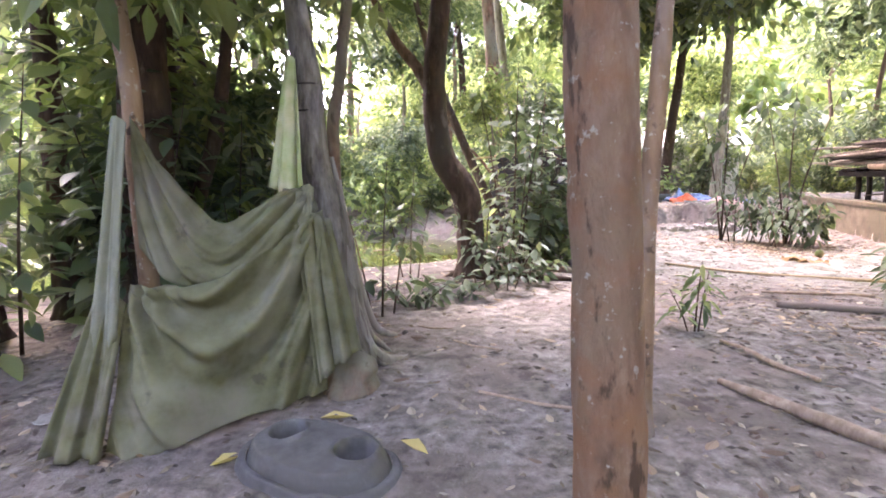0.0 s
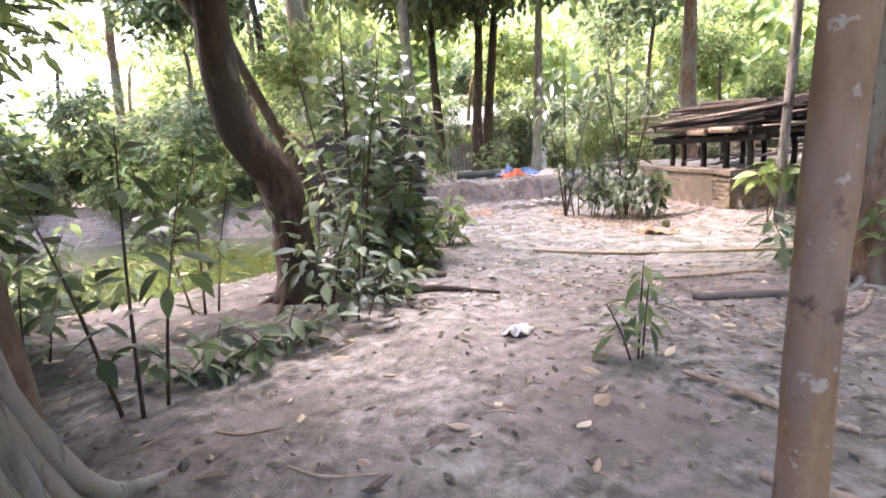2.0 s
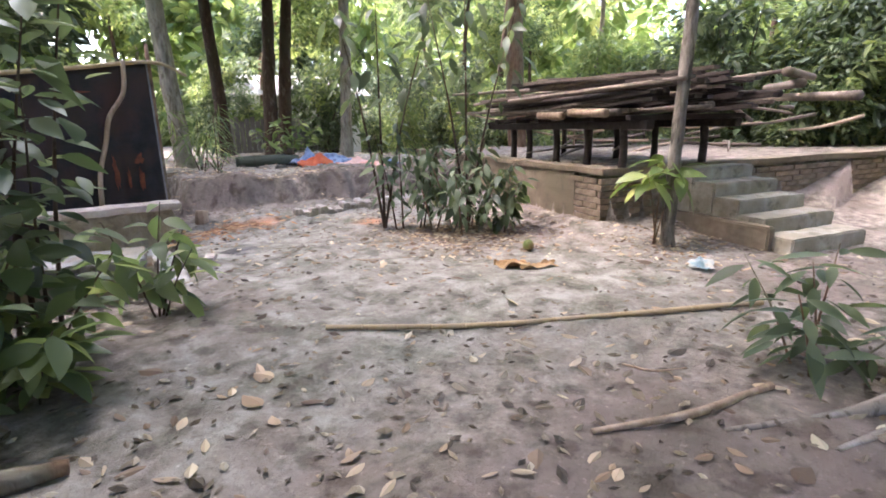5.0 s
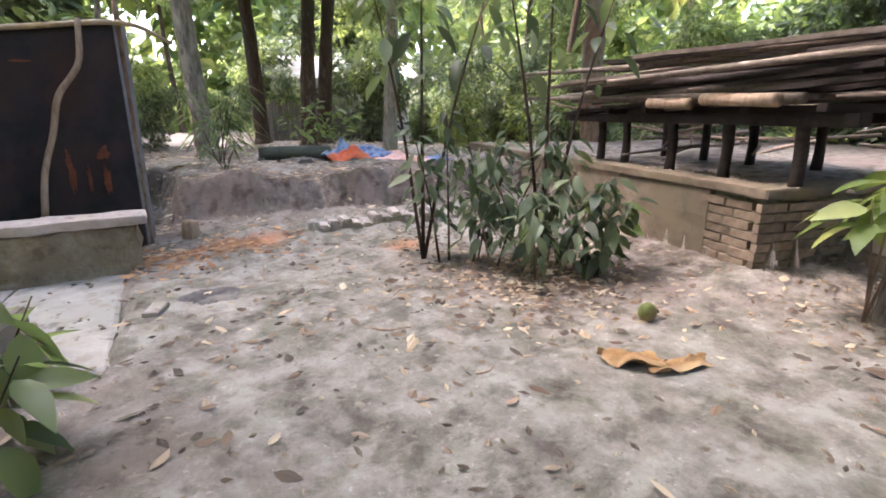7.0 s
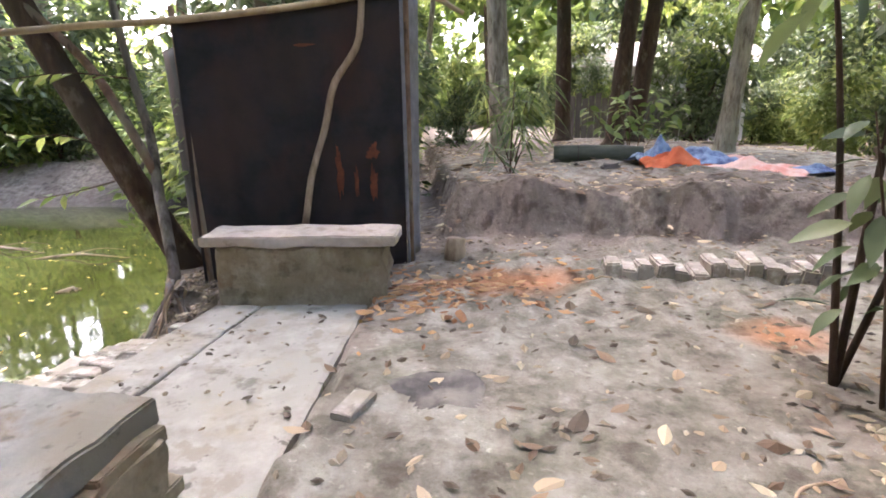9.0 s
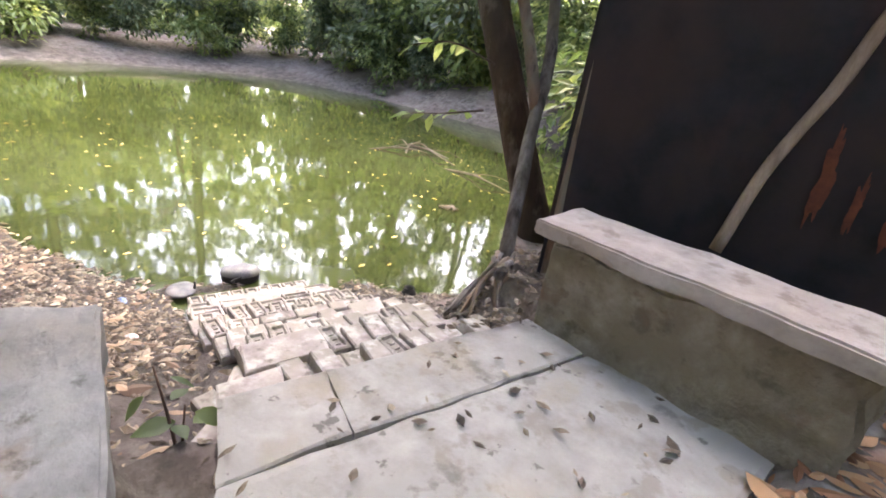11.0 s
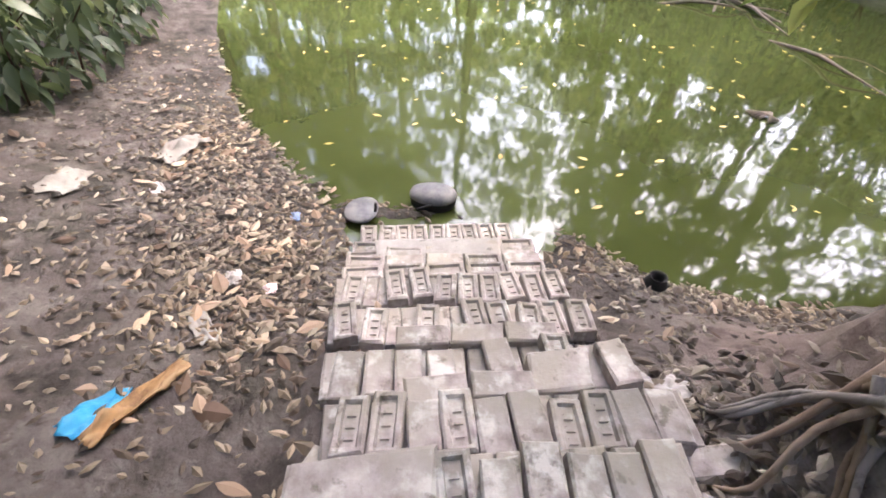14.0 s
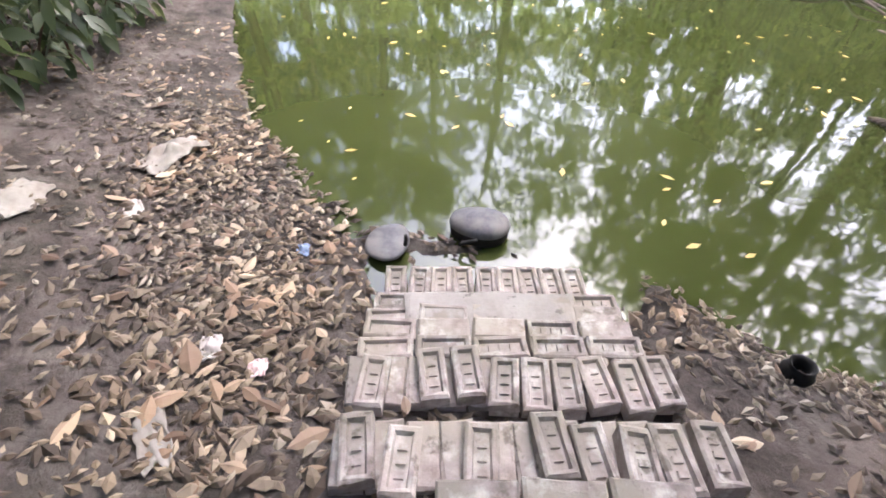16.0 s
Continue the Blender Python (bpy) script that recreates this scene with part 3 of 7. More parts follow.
xs = np.concatenate([-np.geomspace(400, 4.4, 26), np.arange(-4.2, 9.6, 0.075), np.geomspace(9.8, 400, 28)])
ys = np.concatenate([-np.geomspace(400, 2.2, 26), np.arange(-2.0, 14.6, 0.075), np.geomspace(14.9, 400, 34)])
gx, gy = np.meshgrid(xs, ys, indexing="ij")
gzz = ground_z(gx, gy)
nx, ny = len(xs), len(ys)
idx = np.arange(nx * ny).reshape(nx, ny)
quads = np.stack([idx[:-1, :-1], idx[1:, :-1], idx[1:, 1:], idx[:-1, 1:]], -1).reshape(-1, 4)
gme = mesh_of("ground", np.stack([gx, gy, gzz], -1).reshape(-1, 3), quads)


def vertex_field(me, name, values):
    me.attributes.new(name, "FLOAT", "POINT").data.foreach_set("value", np.asarray(values, np.float32).ravel())


WAY = [(0.3, 1.0), (1.2, 4.0), (3.0, 6.3), (4.3, 7.0), (3.9, 9.0), (4.4, 10.6), (6.6, 10.3)]
way_d = np.full(gx.shape, 1e9)
for (x0, y0), (x1, y1) in zip(WAY[1:], WAY[2:]):
    s = np.clip(((gx - x0) * (x1 - x0) + (gy - y0) * (y1 - y0)) / ((x1 - x0) ** 2 + (y1 - y0) ** 2), 0, 1)
    way_d = np.minimum(way_d, np.hypot(gx - x0 - s * (x1 - x0), gy - y0 - s * (y1 - y0)))
south = smooth01((gy - 5.2) / 2.0)
sand = np.clip(1.15 - way_d / 1.7, 0, 1) * (0.15 + 0.85 * south)
sand = np.maximum(sand, 0.9 * np.exp(-(((gx - 5.2) / 1.9) ** 2 + ((gy - 6.6) / 1.5) ** 2)))
dt, in_top = ring_distance(gx, gy, BANK_TOP)
ds, in_water = ring_distance(gx, gy, SHORE)
mud_and_face = np.where(in_top, smooth01(dt / 0.7) * (0.8 + 0.2 * (1 - smooth01(ds / 0.8))), 0) + 0.25 * smooth01((-gx - 0.4) / 0.8) * smooth01((5 - gy) / 1)
sand = np.where(in_top, 0, np.maximum(sand, 0.55 * smooth01((gy - 12.4) / 0.4) * smooth01((gx - 3.8) / 0.3) * (1 - smooth01((gy - 16) / 3))))
ochre = np.exp(-(((gx - 4.0) / 0.75) ** 2 + ((gy - 10.85) / 0.3) ** 2)) * (0.6 + 0.9 * vnoise(gx * 3, gy * 3, 21)) + 0.8 * np.exp(-(((gx - 5.5) / 0.35) ** 2 + ((gy - 9.9) / 0.25) ** 2))
# the ledge's cut face is coloured darker and browner, through the mud field
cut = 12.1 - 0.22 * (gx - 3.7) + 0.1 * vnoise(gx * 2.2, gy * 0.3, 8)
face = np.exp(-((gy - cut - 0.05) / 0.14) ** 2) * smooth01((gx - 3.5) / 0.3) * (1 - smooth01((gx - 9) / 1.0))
mud_and_face = mud_and_face + 0.6 * face * (0.75 + 0.5 * vnoise(gx * 4, gy * 4, 17))
mud_and_face = np.maximum(mud_and_face, 0.8 * smooth01((0.9 - gx) / 0.8) * smooth01((gy - 4.8) / 0.8) * (1 - smooth01((gy - 9) / 1.0)))
mud_and_face = np.maximum(mud_and_face, 0.75 * smooth01((2.35 - gx) / 0.6) * smooth01((gy - 7.2) / 0.5) * (1 - smooth01((gy - 9.9) / 0.3)))
sand = sand * (1 - face)
vertex_field(gme, "sand", sand)
vertex_field(gme, "mud_and_face", np.clip(mud_and_face, 0, 1))
vertex_field(gme, "ochre", np.clip(ochre, 0, 1))
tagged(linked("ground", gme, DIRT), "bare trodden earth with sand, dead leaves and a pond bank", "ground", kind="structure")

# the pond's sheet ends inside its banks
wv = [(x * 1.0, y * 1.0, WATER_Z) for x, y in BANK_TOP]
wme = mesh_of("water", wv, [tuple(range(len(wv)))])
tagged(linked("water", wme, WATER, smooth=False), "still green algae-tinted pond water", "pond", kind="structure")


# ---- plants ----
def crown_mesh(name, seed, clumps, spread, height, clump_r, count, length, width, material):
    r = np.random.default_rng(seed)
    d = unit(r.normal(size=(clumps, 3)))
    c = d * r.uniform(0.25, 1.0, clumps)[:, None] * [spread, spread, height]
    v, f = cloud(r, c, clump_r * r.uniform(0.6, 1.25, clumps), count, length, width)
    me = mesh_of(name, v, f)
    me.materials.append(material)
    return me


CROWNS = [crown_mesh("crown", 31 + i, 22, 1.9, 1.6, 0.75, 2500, 0.24, 0.095, m) for i, m in enumerate((GREEN_A, GREEN_A, GREEN_B, GREEN_C))]
SPARSE = [crown_mesh("crown", 91 + i, 14, 2.2, 2.0, 0.34, 400, 0.3, 0.12, m) for i, m in enumerate((GREEN_A, GREEN_B, GREEN_A))]
SMALL = [crown_mesh("foliage", 51 + i, 12, 0.7, 0.8, 0.42, 1000, 0.17, 0.065, m) for i, m in enumerate((GREEN_A, GREEN_B, GREEN_C, GREEN_GREY))]
HIGH = [crown_mesh("crown", 71 + i, 20, 2.6, 1.6, 0.95, 1900, 0.34, 0.15, m) for i, m in enumerate((GREEN_A, GREEN_B))]


def limbs_and_crowns(tree, top, r, meshes, n, size, lift, spread, bark, seed):
    """Limbs that leave the trunk's top part, each carrying a crown of leaves."""
    rr = np.random.default_rng(seed)
    for k in range(n):
        a = rr.uniform(0, 6.283) + k * 6.283 / n
        out = spread * rr.uniform(0.5, 1.0)
        end = np.array(top) + [math.cos(a) * out, math.sin(a) * out, lift * rr.uniform(0.5, 1.2)]
        midp = (np.array(top) * 0.55 + end * 0.45) + [0, 0, 0.25 * lift]
        tube_part("limb", [top, midp, end], [r * 0.6, r * 0.4, r * 0.12], bark, tree, seg=6, n=6, seed=seed + k)
        cr = linked("crown", meshes[int(rr.integers(len(meshes)))], None, tree, smooth=False)
        cr.location = end
        cr.rotation_euler = (rr.uniform(-0.3, 0.3), rr.uniform(-0.3, 0.3), rr.uniform(0, 6.28))
        cr.scale = [size * rr.uniform(0.8, 1.2)] * 3


def tree_at(name, line, radii, bark, label, n=3, meshes=None, size=1.0, lift=1.2, spread=1.6, seed=0, seg=14, lumps=0.1, rings=None, group="", flare=True):
    """A tree whose trunk follows the line from its foot."""
    x, y = line[0][0], line[0][1]
    base = (x, y, gz(x, y) - 0.05)
    tree = thing(name, base, label, "tree", group)
    pts = [tuple(np.array(p) - base) for p in line]
    pts[0] = (0, 0, 0)
    if flare:
        h = 0.16
        step = np.array(pts[0]) + (np.array(pts[1]) - pts[0]) * min(1, h / max(pts[1][2], 0.2))
        pts = [pts[0], tuple(step)] + pts[1:]
        radii = [radii[0] * 1.5, radii[0] * 1.04] + list(radii[1:])
        seq = spline(pts[1:], 4 * (len(pts) - 2) + 2)
        pts = [pts[0]] + [tuple(p) for p in seq]
        rad = np.interp(np.linspace(0, 1, len(seq)), np.linspace(0, 1, len(radii) - 1), radii[1:])
        radii = [radii[0]] + list(rad)
    tube_part("trunk", pts, radii, bark, tree, seg=seg, n=rings or max(8, 2 * len(pts)), lumps=lumps, seed=seed)
    if n:
        limbs_and_crowns(tree, pts[-1], radii[-1], meshes or CROWNS, n, size, lift, spread, bark, seed + 5)
    return tree


def straight(x, y, h, lean=(0, 0), bend=0.0, seed=0):
    r = np.random.default_rng(seed)
    z0 = gz(x, y)
    return [(x, y, z0 - 0.05)] + [(x + lean[0] * k + bend * r.normal() * k * 0.5, y + lean[1] * k + bend * r.normal() * k * 0.5, z0 + h * k) for k in (0.35, 0.7, 1.0)]


def shrub_at(x, y, size, mesh_i, label, seed, tall=1.0, group="undergrowth"):
    r = np.random.default_rng(seed)
    s = thing("shrub", (x, y, gz(x, y) - 0.02), label, "shrub", group)
    for k in range(3):
        a = r.uniform(0, 6.28)
        tube_part("stem", [(0, 0, 0), (math.cos(a) * 0.12 * size, math.sin(a) * 0.12 * size, 0.5 * size * tall), (math.cos(a) * 0.4 * size, math.sin(a) * 0.4 * size, 1.1 * size * tall)], [0.02 * size, 0.015 * size, 0.006], BARK_DARK, s, seg=5, n=5)
        f = linked("foliage", SMALL[(mesh_i + (k == 2)) % 4], None, s, smooth=False)
        f.location = (math.cos(a) * 0.3 * size, math.sin(a) * 0.3 * size, (0.45 + 0.5 * k * tall) * size)
        f.rotation_euler = (0, 0, r.uniform(0, 6.28))
        f.scale = [size * r.uniform(0.75, 1.1)] * 3
    return s


def leafy_plant(name, x, y, stems, label, category, material, stem_mat, leaf=0.16, width=0.07, per=14, seed=0, start=0.25, whorl=False, droop=0.25, z=None, group="", hang=0.0, reach=1.0):
    """A sapling or bush: stems given as (dx, dy, height, lean x, lean y), with large leaves along them."""
    r = np.random.default_rng(seed)
    pl = thing(name, (x, y, (gz(x, y) if z is None else z) - 0.02), label, category, group)
    at, way, length = [], [], []
    for dx, dy, h, lx, ly in stems:
        pts = [(dx, dy, 0), (dx + lx * 0.4, dy + ly * 0.4, h * 0.5), (dx + lx, dy + ly, h)]
        tube_part("stem", pts, [0.005 + 0.005 * h, 0.004 + 0.003 * h, 0.003], stem_mat, pl, seg=6, n=8, seed=seed)
        line = spline(pts, 40)
        for k in range(per):
            u = start + (1 - start) * (k + r.uniform(0, 0.6)) / per
            if whorl:
                u = 0.9 + 0.1 * r.uniform()
            p = line[min(39, int(u * 39))]
            a = k * 2.4 + r.uniform(-0.5, 0.5)
            twig = (r.uniform(0.02, 0.32) * (1.15 - u) * h * 0.6 + 0.02) * reach
            d = np.array([math.cos(a), math.sin(a), r.uniform(-0.35, 0.35)])
            at.append(p + d * twig)
            way.append(d + [0, 0, r.uniform(-0.7, 0.25) - hang])
            length.append(leaf * r.uniform(0.6, 1.25))
    n = len(at)
    v, f = leaf_fine(at, way, np.array([0, 0, 1.0]) + r.normal(size=(n, 3)) * 0.3, np.array(length), np.array(length) * width / leaf * r.uniform(0.85, 1.15, n), droop)
    linked("leaves", mesh_of("leaves", v, f), material, pl)
    return pl


# named trees along the way
tree_at("tree", [(0.43, 1.17, 0), (0.4, 1.16, 0.9), (0.36, 1.15, 1.7), (0.33, 1.2, 3.2), (0.35, 1.3, 5.0)], [0.094, 0.086, 0.082, 0.075, 0.06], BARK_LICHEN, "brown tree trunk with flaking lichen-spotted bark", 2, HIGH, 0.6, 1.6, 1.6, 3, 24, 0.07, 40)
tree_at("tree", [(1.0, 2.37, 0), (0.985, 2.36, 1.0), (1.02, 2.36, 1.75), (1.12, 2.42, 3.2), (1.2, 2.5, 4.8)], [0.045, 0.042, 0.041, 0.037, 0.028], BARK_POLE, "slender tan tree trunk with dark knots", 2, HIGH, 0.5, 1.5, 1.5, 4, 16, 0.1, 30)
bent = tree_at("tree", [(0.38, 6.6, 0), (0.37, 6.6, 0.65), (0.3, 6.6, 1.15), (0.02, 6.6, 1.65), (-0.06, 6.62, 2.5), (0.06, 6.65, 3.6), (0.2, 6.8, 5.2)], [0.2, 0.18, 0.185, 0.165, 0.15, 0.13, 0.09], BARK_DARK, "dark S-bent tree trunk leaning over the pond bank", 3, CROWNS, 0.9, 1.4, 2.2, 6, 18, 0.1, 36)
tube_part("branch", [(-0.43, 0.03, 2.4), (-0.62, 0.15, 2.75), (-0.95, 0.22, 3.2), (-1.3, 0.3, 3.9)], [0.1, 0.075, 0.065, 0.04], BARK, bent, seg=10)
for k in range(7):
    a = k * 0.95 + 0.2
    r0 = 0.42 + 0.3 * ((k * 37) % 10) / 10
    ex, ey = 0.38 + math.cos(a) * r0, 6.6 + math.sin(a) * r0
    tube_part("root", [(math.cos(a) * 0.1, math.sin(a) * 0.1, 0.15), (math.cos(a) * 0.26, math.sin(a) * 0.26, 0.06), (math.cos(a + 0.3) * r0, math.sin(a + 0.3) * r0, gz(ex, ey) - gz(0.38, 6.6) + 0.04)], [0.06, 0.035, 0.012], BARK_DARK, bent, seg=7, n=8, seed=k)
rt = tree_at("tree", [(4.78, 4.3, 0), (4.66, 4.3, 1.0), (4.55, 4.3, 2.1), (4.5, 4.4, 4.2), (4.5, 4.5, 5.6)], [0.15, 0.135, 0.125, 0.1, 0.08], BARK, "reddish brown tree trunk with spreading surface roots", 2, HIGH, 0.7, 1.5, 2.0, 8, 16, 0.1, 30)
for k, (dx, dy) in enumerate([(-0.75, 0.28), (-0.55, -0.15), (-0.9, 0.62), (0.4, 0.5), (0.1, -0.7), (0.6, -0.2), (-1.0, 0.05)]):
    tube_part("root", [(dx * 0.1, dy * 0.1, 0.16), (dx * 0.45, dy * 0.5, 0.05), (dx, dy, gz(4.78 + dx, 4.3 + dy) - gz(4.78, 4.3) + 0.05)], [0.055, 0.03, 0.012], ROOT_GREY if k < 3 else BARK, rt, seg=7, n=9, seed=k)
tree_at("tree", [(6.88, 6.52, 0), (6.86, 6.5, 1.2), (6.95, 6.5, 2.4), (7.05, 6.55, 4.5), (7.1, 6.6, 5.6)], [0.064, 0.06, 0.06, 0.055, 0.04], BARK_GREY, "mottled grey-green tree trunk beside the brick plinth", 2, HIGH, 0.7, 1.5, 2.0, 11)
pale = tree_at("tree", [(5.1, 16.9, 0), (5.05, 16.85, 1.2), (4.95, 16.8, 3.2), (4.9, 16.8, 6), (4.9, 17, 8)], [0.2, 0.19, 0.17, 0.14, 0.1], BARK_PALE, "pale tree trunk with an orange scraped stripe", 4, HIGH, 1.2, 1.6, 2.0, 12)
tube_part("scraped_stripe", [(-0.09, -0.14, 0.9), (-0.11, -0.16, 1.4), (-0.13, -0.17, 2.1)], [0.03, 0.075, 0.03], STRIPED, pale, "orange strip of bare wood", seg=8, flat=0.6)
tree_at("tree", [(8.85, 16.0, 0), (8.9, 16.0, 1.4), (9.0, 16.0, 3.2), (9.1, 16, 6.5)], [0.17, 0.15, 0.14, 0.1], BARK_PALE, "pale slim tree trunk behind the earth ledge", 4, HIGH, 1.2, 1.6, 2.0, 13)
for k, (x, y, lx) in enumerate([(7.9, 18.6, 0.5), (8.5, 19.0, 0.7), (7.3, 20.5, -0.2)]):
    tree_at("tree", straight(x, y, 6.5, (lx, 0.2), 0.2, k), [0.2, 0.18, 0.15, 0.1], BARK_DARK, "dark brown forked tree trunk in the grove", 3, HIGH, 1.1, 1.5, 1.8, 14 + k)
# over the pond beside the cloth screen
def nearer(p, f=0.92):
    return 3.5 + f * (p[0] - 3.5), 7.9 + f * (p[1] - 7.9), 1.227 + f * (p[2] - 1.227)


tree_at("tree", [nearer(p, 1.05) for p in [(1.62, 11.56, 0), (1.5, 11.55, 0.25), (0.99, 11.54, 1.37), (0.64, 11.54, 2.2), (0.1, 11.6, 3.6), (-0.3, 11.7, 5.2)]], [0.13, 0.115, 0.105, 0.1, 0.08, 0.06], BARK_DARK, "dark leaning tree trunk at the water's edge", 4, CROWNS, 0.8, 1.2, 1.6, 17, flare=False)
stem = tree_at("tree", [(1.66, 11.17, 0), (1.6, 11.28, 0.3), (1.5, 11.45, 0.7), (1.42, 11.63, 1.05), (1.3, 11.72, 1.6), (1.2, 11.75, 2.6)], [0.045, 0.04, 0.04, 0.036, 0.03, 0.02], BARK_GREY, "slim grey-green tree stem by the cloth screen", 2, SMALL, 0.9, 0.5, 0.6, 19, flare=False)
foot = np.array(stem.location)
tube_part("branch", [np.array(p) - foot for p in [(1.48, 11.5, 0.78), (1.2, 11.6, 1.35), (0.95, 11.66, 1.72), (0.4, 11.7, 2.3), (-0.4, 11.9, 3.3)]], [0.036, 0.036, 0.034, 0.03, 0.02], BARK, stem, seg=8, n=20)
# behind the net
for k, (line, rad) in enumerate([([(-3.3, 7.0 - 1.6, 0), (-3.0, 5.4, 1.1), (-2.85, 5.3, 2.2), (-2.8, 5.3, 4.6)], [0.16, 0.14, 0.13, 0.09]), ([(-2.45, 5.0, 0), (-2.5, 5.0, 1.0), (-2.2, 5.0, 1.9), (-1.9, 5.0, 3.4)], [0.09, 0.08, 0.07, 0.05]), ([(-3.9, 5.0, 0), (-3.85, 5.0, 1.4), (-3.8, 5.0, 3), (-3.8, 5, 5)], [0.13, 0.11, 0.1, 0.08]), ([(-4.1, 4.2, 0), (-4.2, 4.2, 1.4), (-4.25, 4.2, 3), (-4.3, 4.3, 5)], [0.2, 0.17, 0.15, 0.1])]):
    tree_at("tree", line, rad, BARK_DARK, "dark tree trunk behind the hanging net", 4, CROWNS, 0.95, 1.0, 1.5, 22 + k)
tree_at("tree", [(-0.8, 3.95, 0), (-0.83, 3.9, 1.6), (-0.76, 3.9, 2.05), (-0.66, 3.9, 2.7), (-0.4, 4.0, 4.4)], [0.06, 0.045, 0.045, 0.04, 0.03], BARK, "thin brown sapling trunk behind the buttressed tree", 3, SMALL, 1.2, 0.7, 0.8, 27)

# the grove all round, past the open ground
OPEN = [(-4.6, -5), (8.5, -5), (9.8, 3), (12.5, 5), (13, 14), (11.5, 19), (5.5, 20.5), (3.0, 14.5), (2.2, 12.9), (0.6, 7.0), (-1.6, 4.9), (-4.6, 4.0)]
r = np.random.default_rng(11)
spots = []
tries = 0
while len(spots) < 74 and tries < 6000:
    tries += 1
    x, y = r.uniform(-34, 32), r.uniform(-16, 42)
    d_o, in_o = ring_distance(np.array([x]), np.array([y]), OPEN)
    d_p, in_p = ring_distance(np.array([x]), np.array([y]), CLEARING)
    if in_o[0] or (in_p[0] and d_p[0] > 0.4) or (-3 < x < 4.2 and 4.6 < y < 14) or any(math.hypot(x - a, y - b) < 2.1 for a, b in spots):
        continue
    if (d_o[0] > 14 and r.uniform() < 0.45) or (x > 8 and y < 15 and r.uniform() < 0.45) or (y > 14 and x > 2 and r.uniform() < 0.55):
        continue
    spots.append((x, y))
BARKS = [BARK_DARK, BARK, BARK_PALE, BARK_DARK]
KINDS = ["dark-barked tree in the grove with drooping leaves", "brown-barked tree in the grove with green crown", "pale-barked tree in the grove with green crown", "dark-barked tree in the grove with dense leaves"]
for k, (x, y) in enumerate(spots):
    h = r.uniform(4.2, 8.5)
    b = k % 4
    tree_at("tree", straight(x, y, h, (r.normal() * 0.4, r.normal() * 0.4), 0.25, k), [r.uniform(0.1, 0.2), 0.12, 0.09, 0.07], BARKS[b], KINDS[b], 2, SPARSE if x < -4 else (CROWNS if k % 3 else HIGH), r.uniform(0.8, 1.15), 1.4, 1.9, 100 + k, 9, 0.1, None, "trees of the grove")
under = []
tries = 0
while len(under) < 135 and tries < 8000:
    tries += 1
    x, y = r.uniform(-16, 17), r.uniform(-5, 27)
    d_o, in_o = ring_distance(np.array([x]), np.array([y]), OPEN)
    d_p, in_p = ring_distance(np.array([x]), np.array([y]), CLEARING)
    if in_o[0] or (in_p[0] and d_p[0] > 0.7) or (-1.6 < x < 4.2 and 4.6 < y < 13.2) or any(math.hypot(x - a, y - b) < 0.95 for a, b in under):
        continue
    if (d_o[0] > 3.0 and r.uniform() < 0.5) or (2.5 < x < 15 and 12 < y < 28 and r.uniform() < 0.87):
        continue
    under.append((x, y))
for k, (x, y) in enumerate(under):
    shrub_at(x, y, r.uniform(0.8, 1.7), k % 4, ("green shrub under the trees", "dark green shrub under the trees", "light green shrub under the trees", "dusty grey-green shrub under the trees")[k % 4], 300 + k, r.uniform(0.8, 1.6))

# tall trees whose crowns close over the pond and the open ground
# reflections show the pond-side ones; the others are added unseen, for shade
TALL = [(-2.6, 4.3), (-6, 2.2), (-10.5, 1.0), (-16.5, 0.2), (1.9, 14.6), (2.8, 18.5), (1.2, 24), (-5, 27.2), (-11, 26), (-18, 27.5), (-28.5, 20), (-31.5, 12), (-29, 3.5), (11.8, 12.6), (5.5, -1.8), (9.8, 1.2), (1.2, -3.2), (14.0, 4.0), (-3.2, 7.2)]
for k, (x, y) in enumerate(TALL):
    h = 7.5 + 3.0 * ((k * 7) % 5) / 4
    tree_at("tall_tree", straight(x, y, h, (0.8 * math.sin(k), 0.8 * math.cos(k * 2)), 0.2, 900 + k), [0.24, 0.2, 0.16, 0.12], (BARK_DARK, BARK, BARK_PALE)[k % 3], "tall tree added to shade the open ground and fill the pond's reflections", 6, SPARSE if x < -8 or y > 13 else CROWNS, 1.75, 2.6, 4.2, 950 + k, 10, 0.1, None, "tall trees round the pond")

GIANTS = [(-27.5, 6), (-31, 9.5), (-28, 13.5), (-33, 17), (-27.5, 21), (-24, 27.5), (-16, 26.5), (-9, 27), (-22, -1), (-15, -1.5), (-9, 0.3), (-4.5, 1.6), (-35, 5), (-36, 13)]
for k, (x, y) in enumerate(GIANTS):
    h = 16 + 6.5 * ((k * 3) % 5) / 4
    g = tree_at("giant_tree", straight(x, y, h, (1.2 * math.sin(k * 1.7), 1.2 * math.cos(k * 2.3)), 0.2, 700 + k), [0.34, 0.3, 0.24, 0.15], (BARK_DARK, BARK_PALE)[k % 2], "very tall tree standing over the pond's far bank", 0, None, 1, 1, 1, 750 + k, 10, 0.1, None, "giant trees beyond the pond")
    for lev, nn, sp in ((0.42, 2, 2.6), (0.6, 3, 3.2), (0.78, 4, 3.4), (0.97, 4, 2.6)):
        limbs_and_crowns(g, (0.6 * math.sin(k * 1.7) * lev, 0.6 * math.cos(k * 2.3) * lev, h * lev), 0.16, SPARSE, nn, 1.6, 1.6, sp, BARK_DARK, 790 + 7 * k + int(lev * 10))
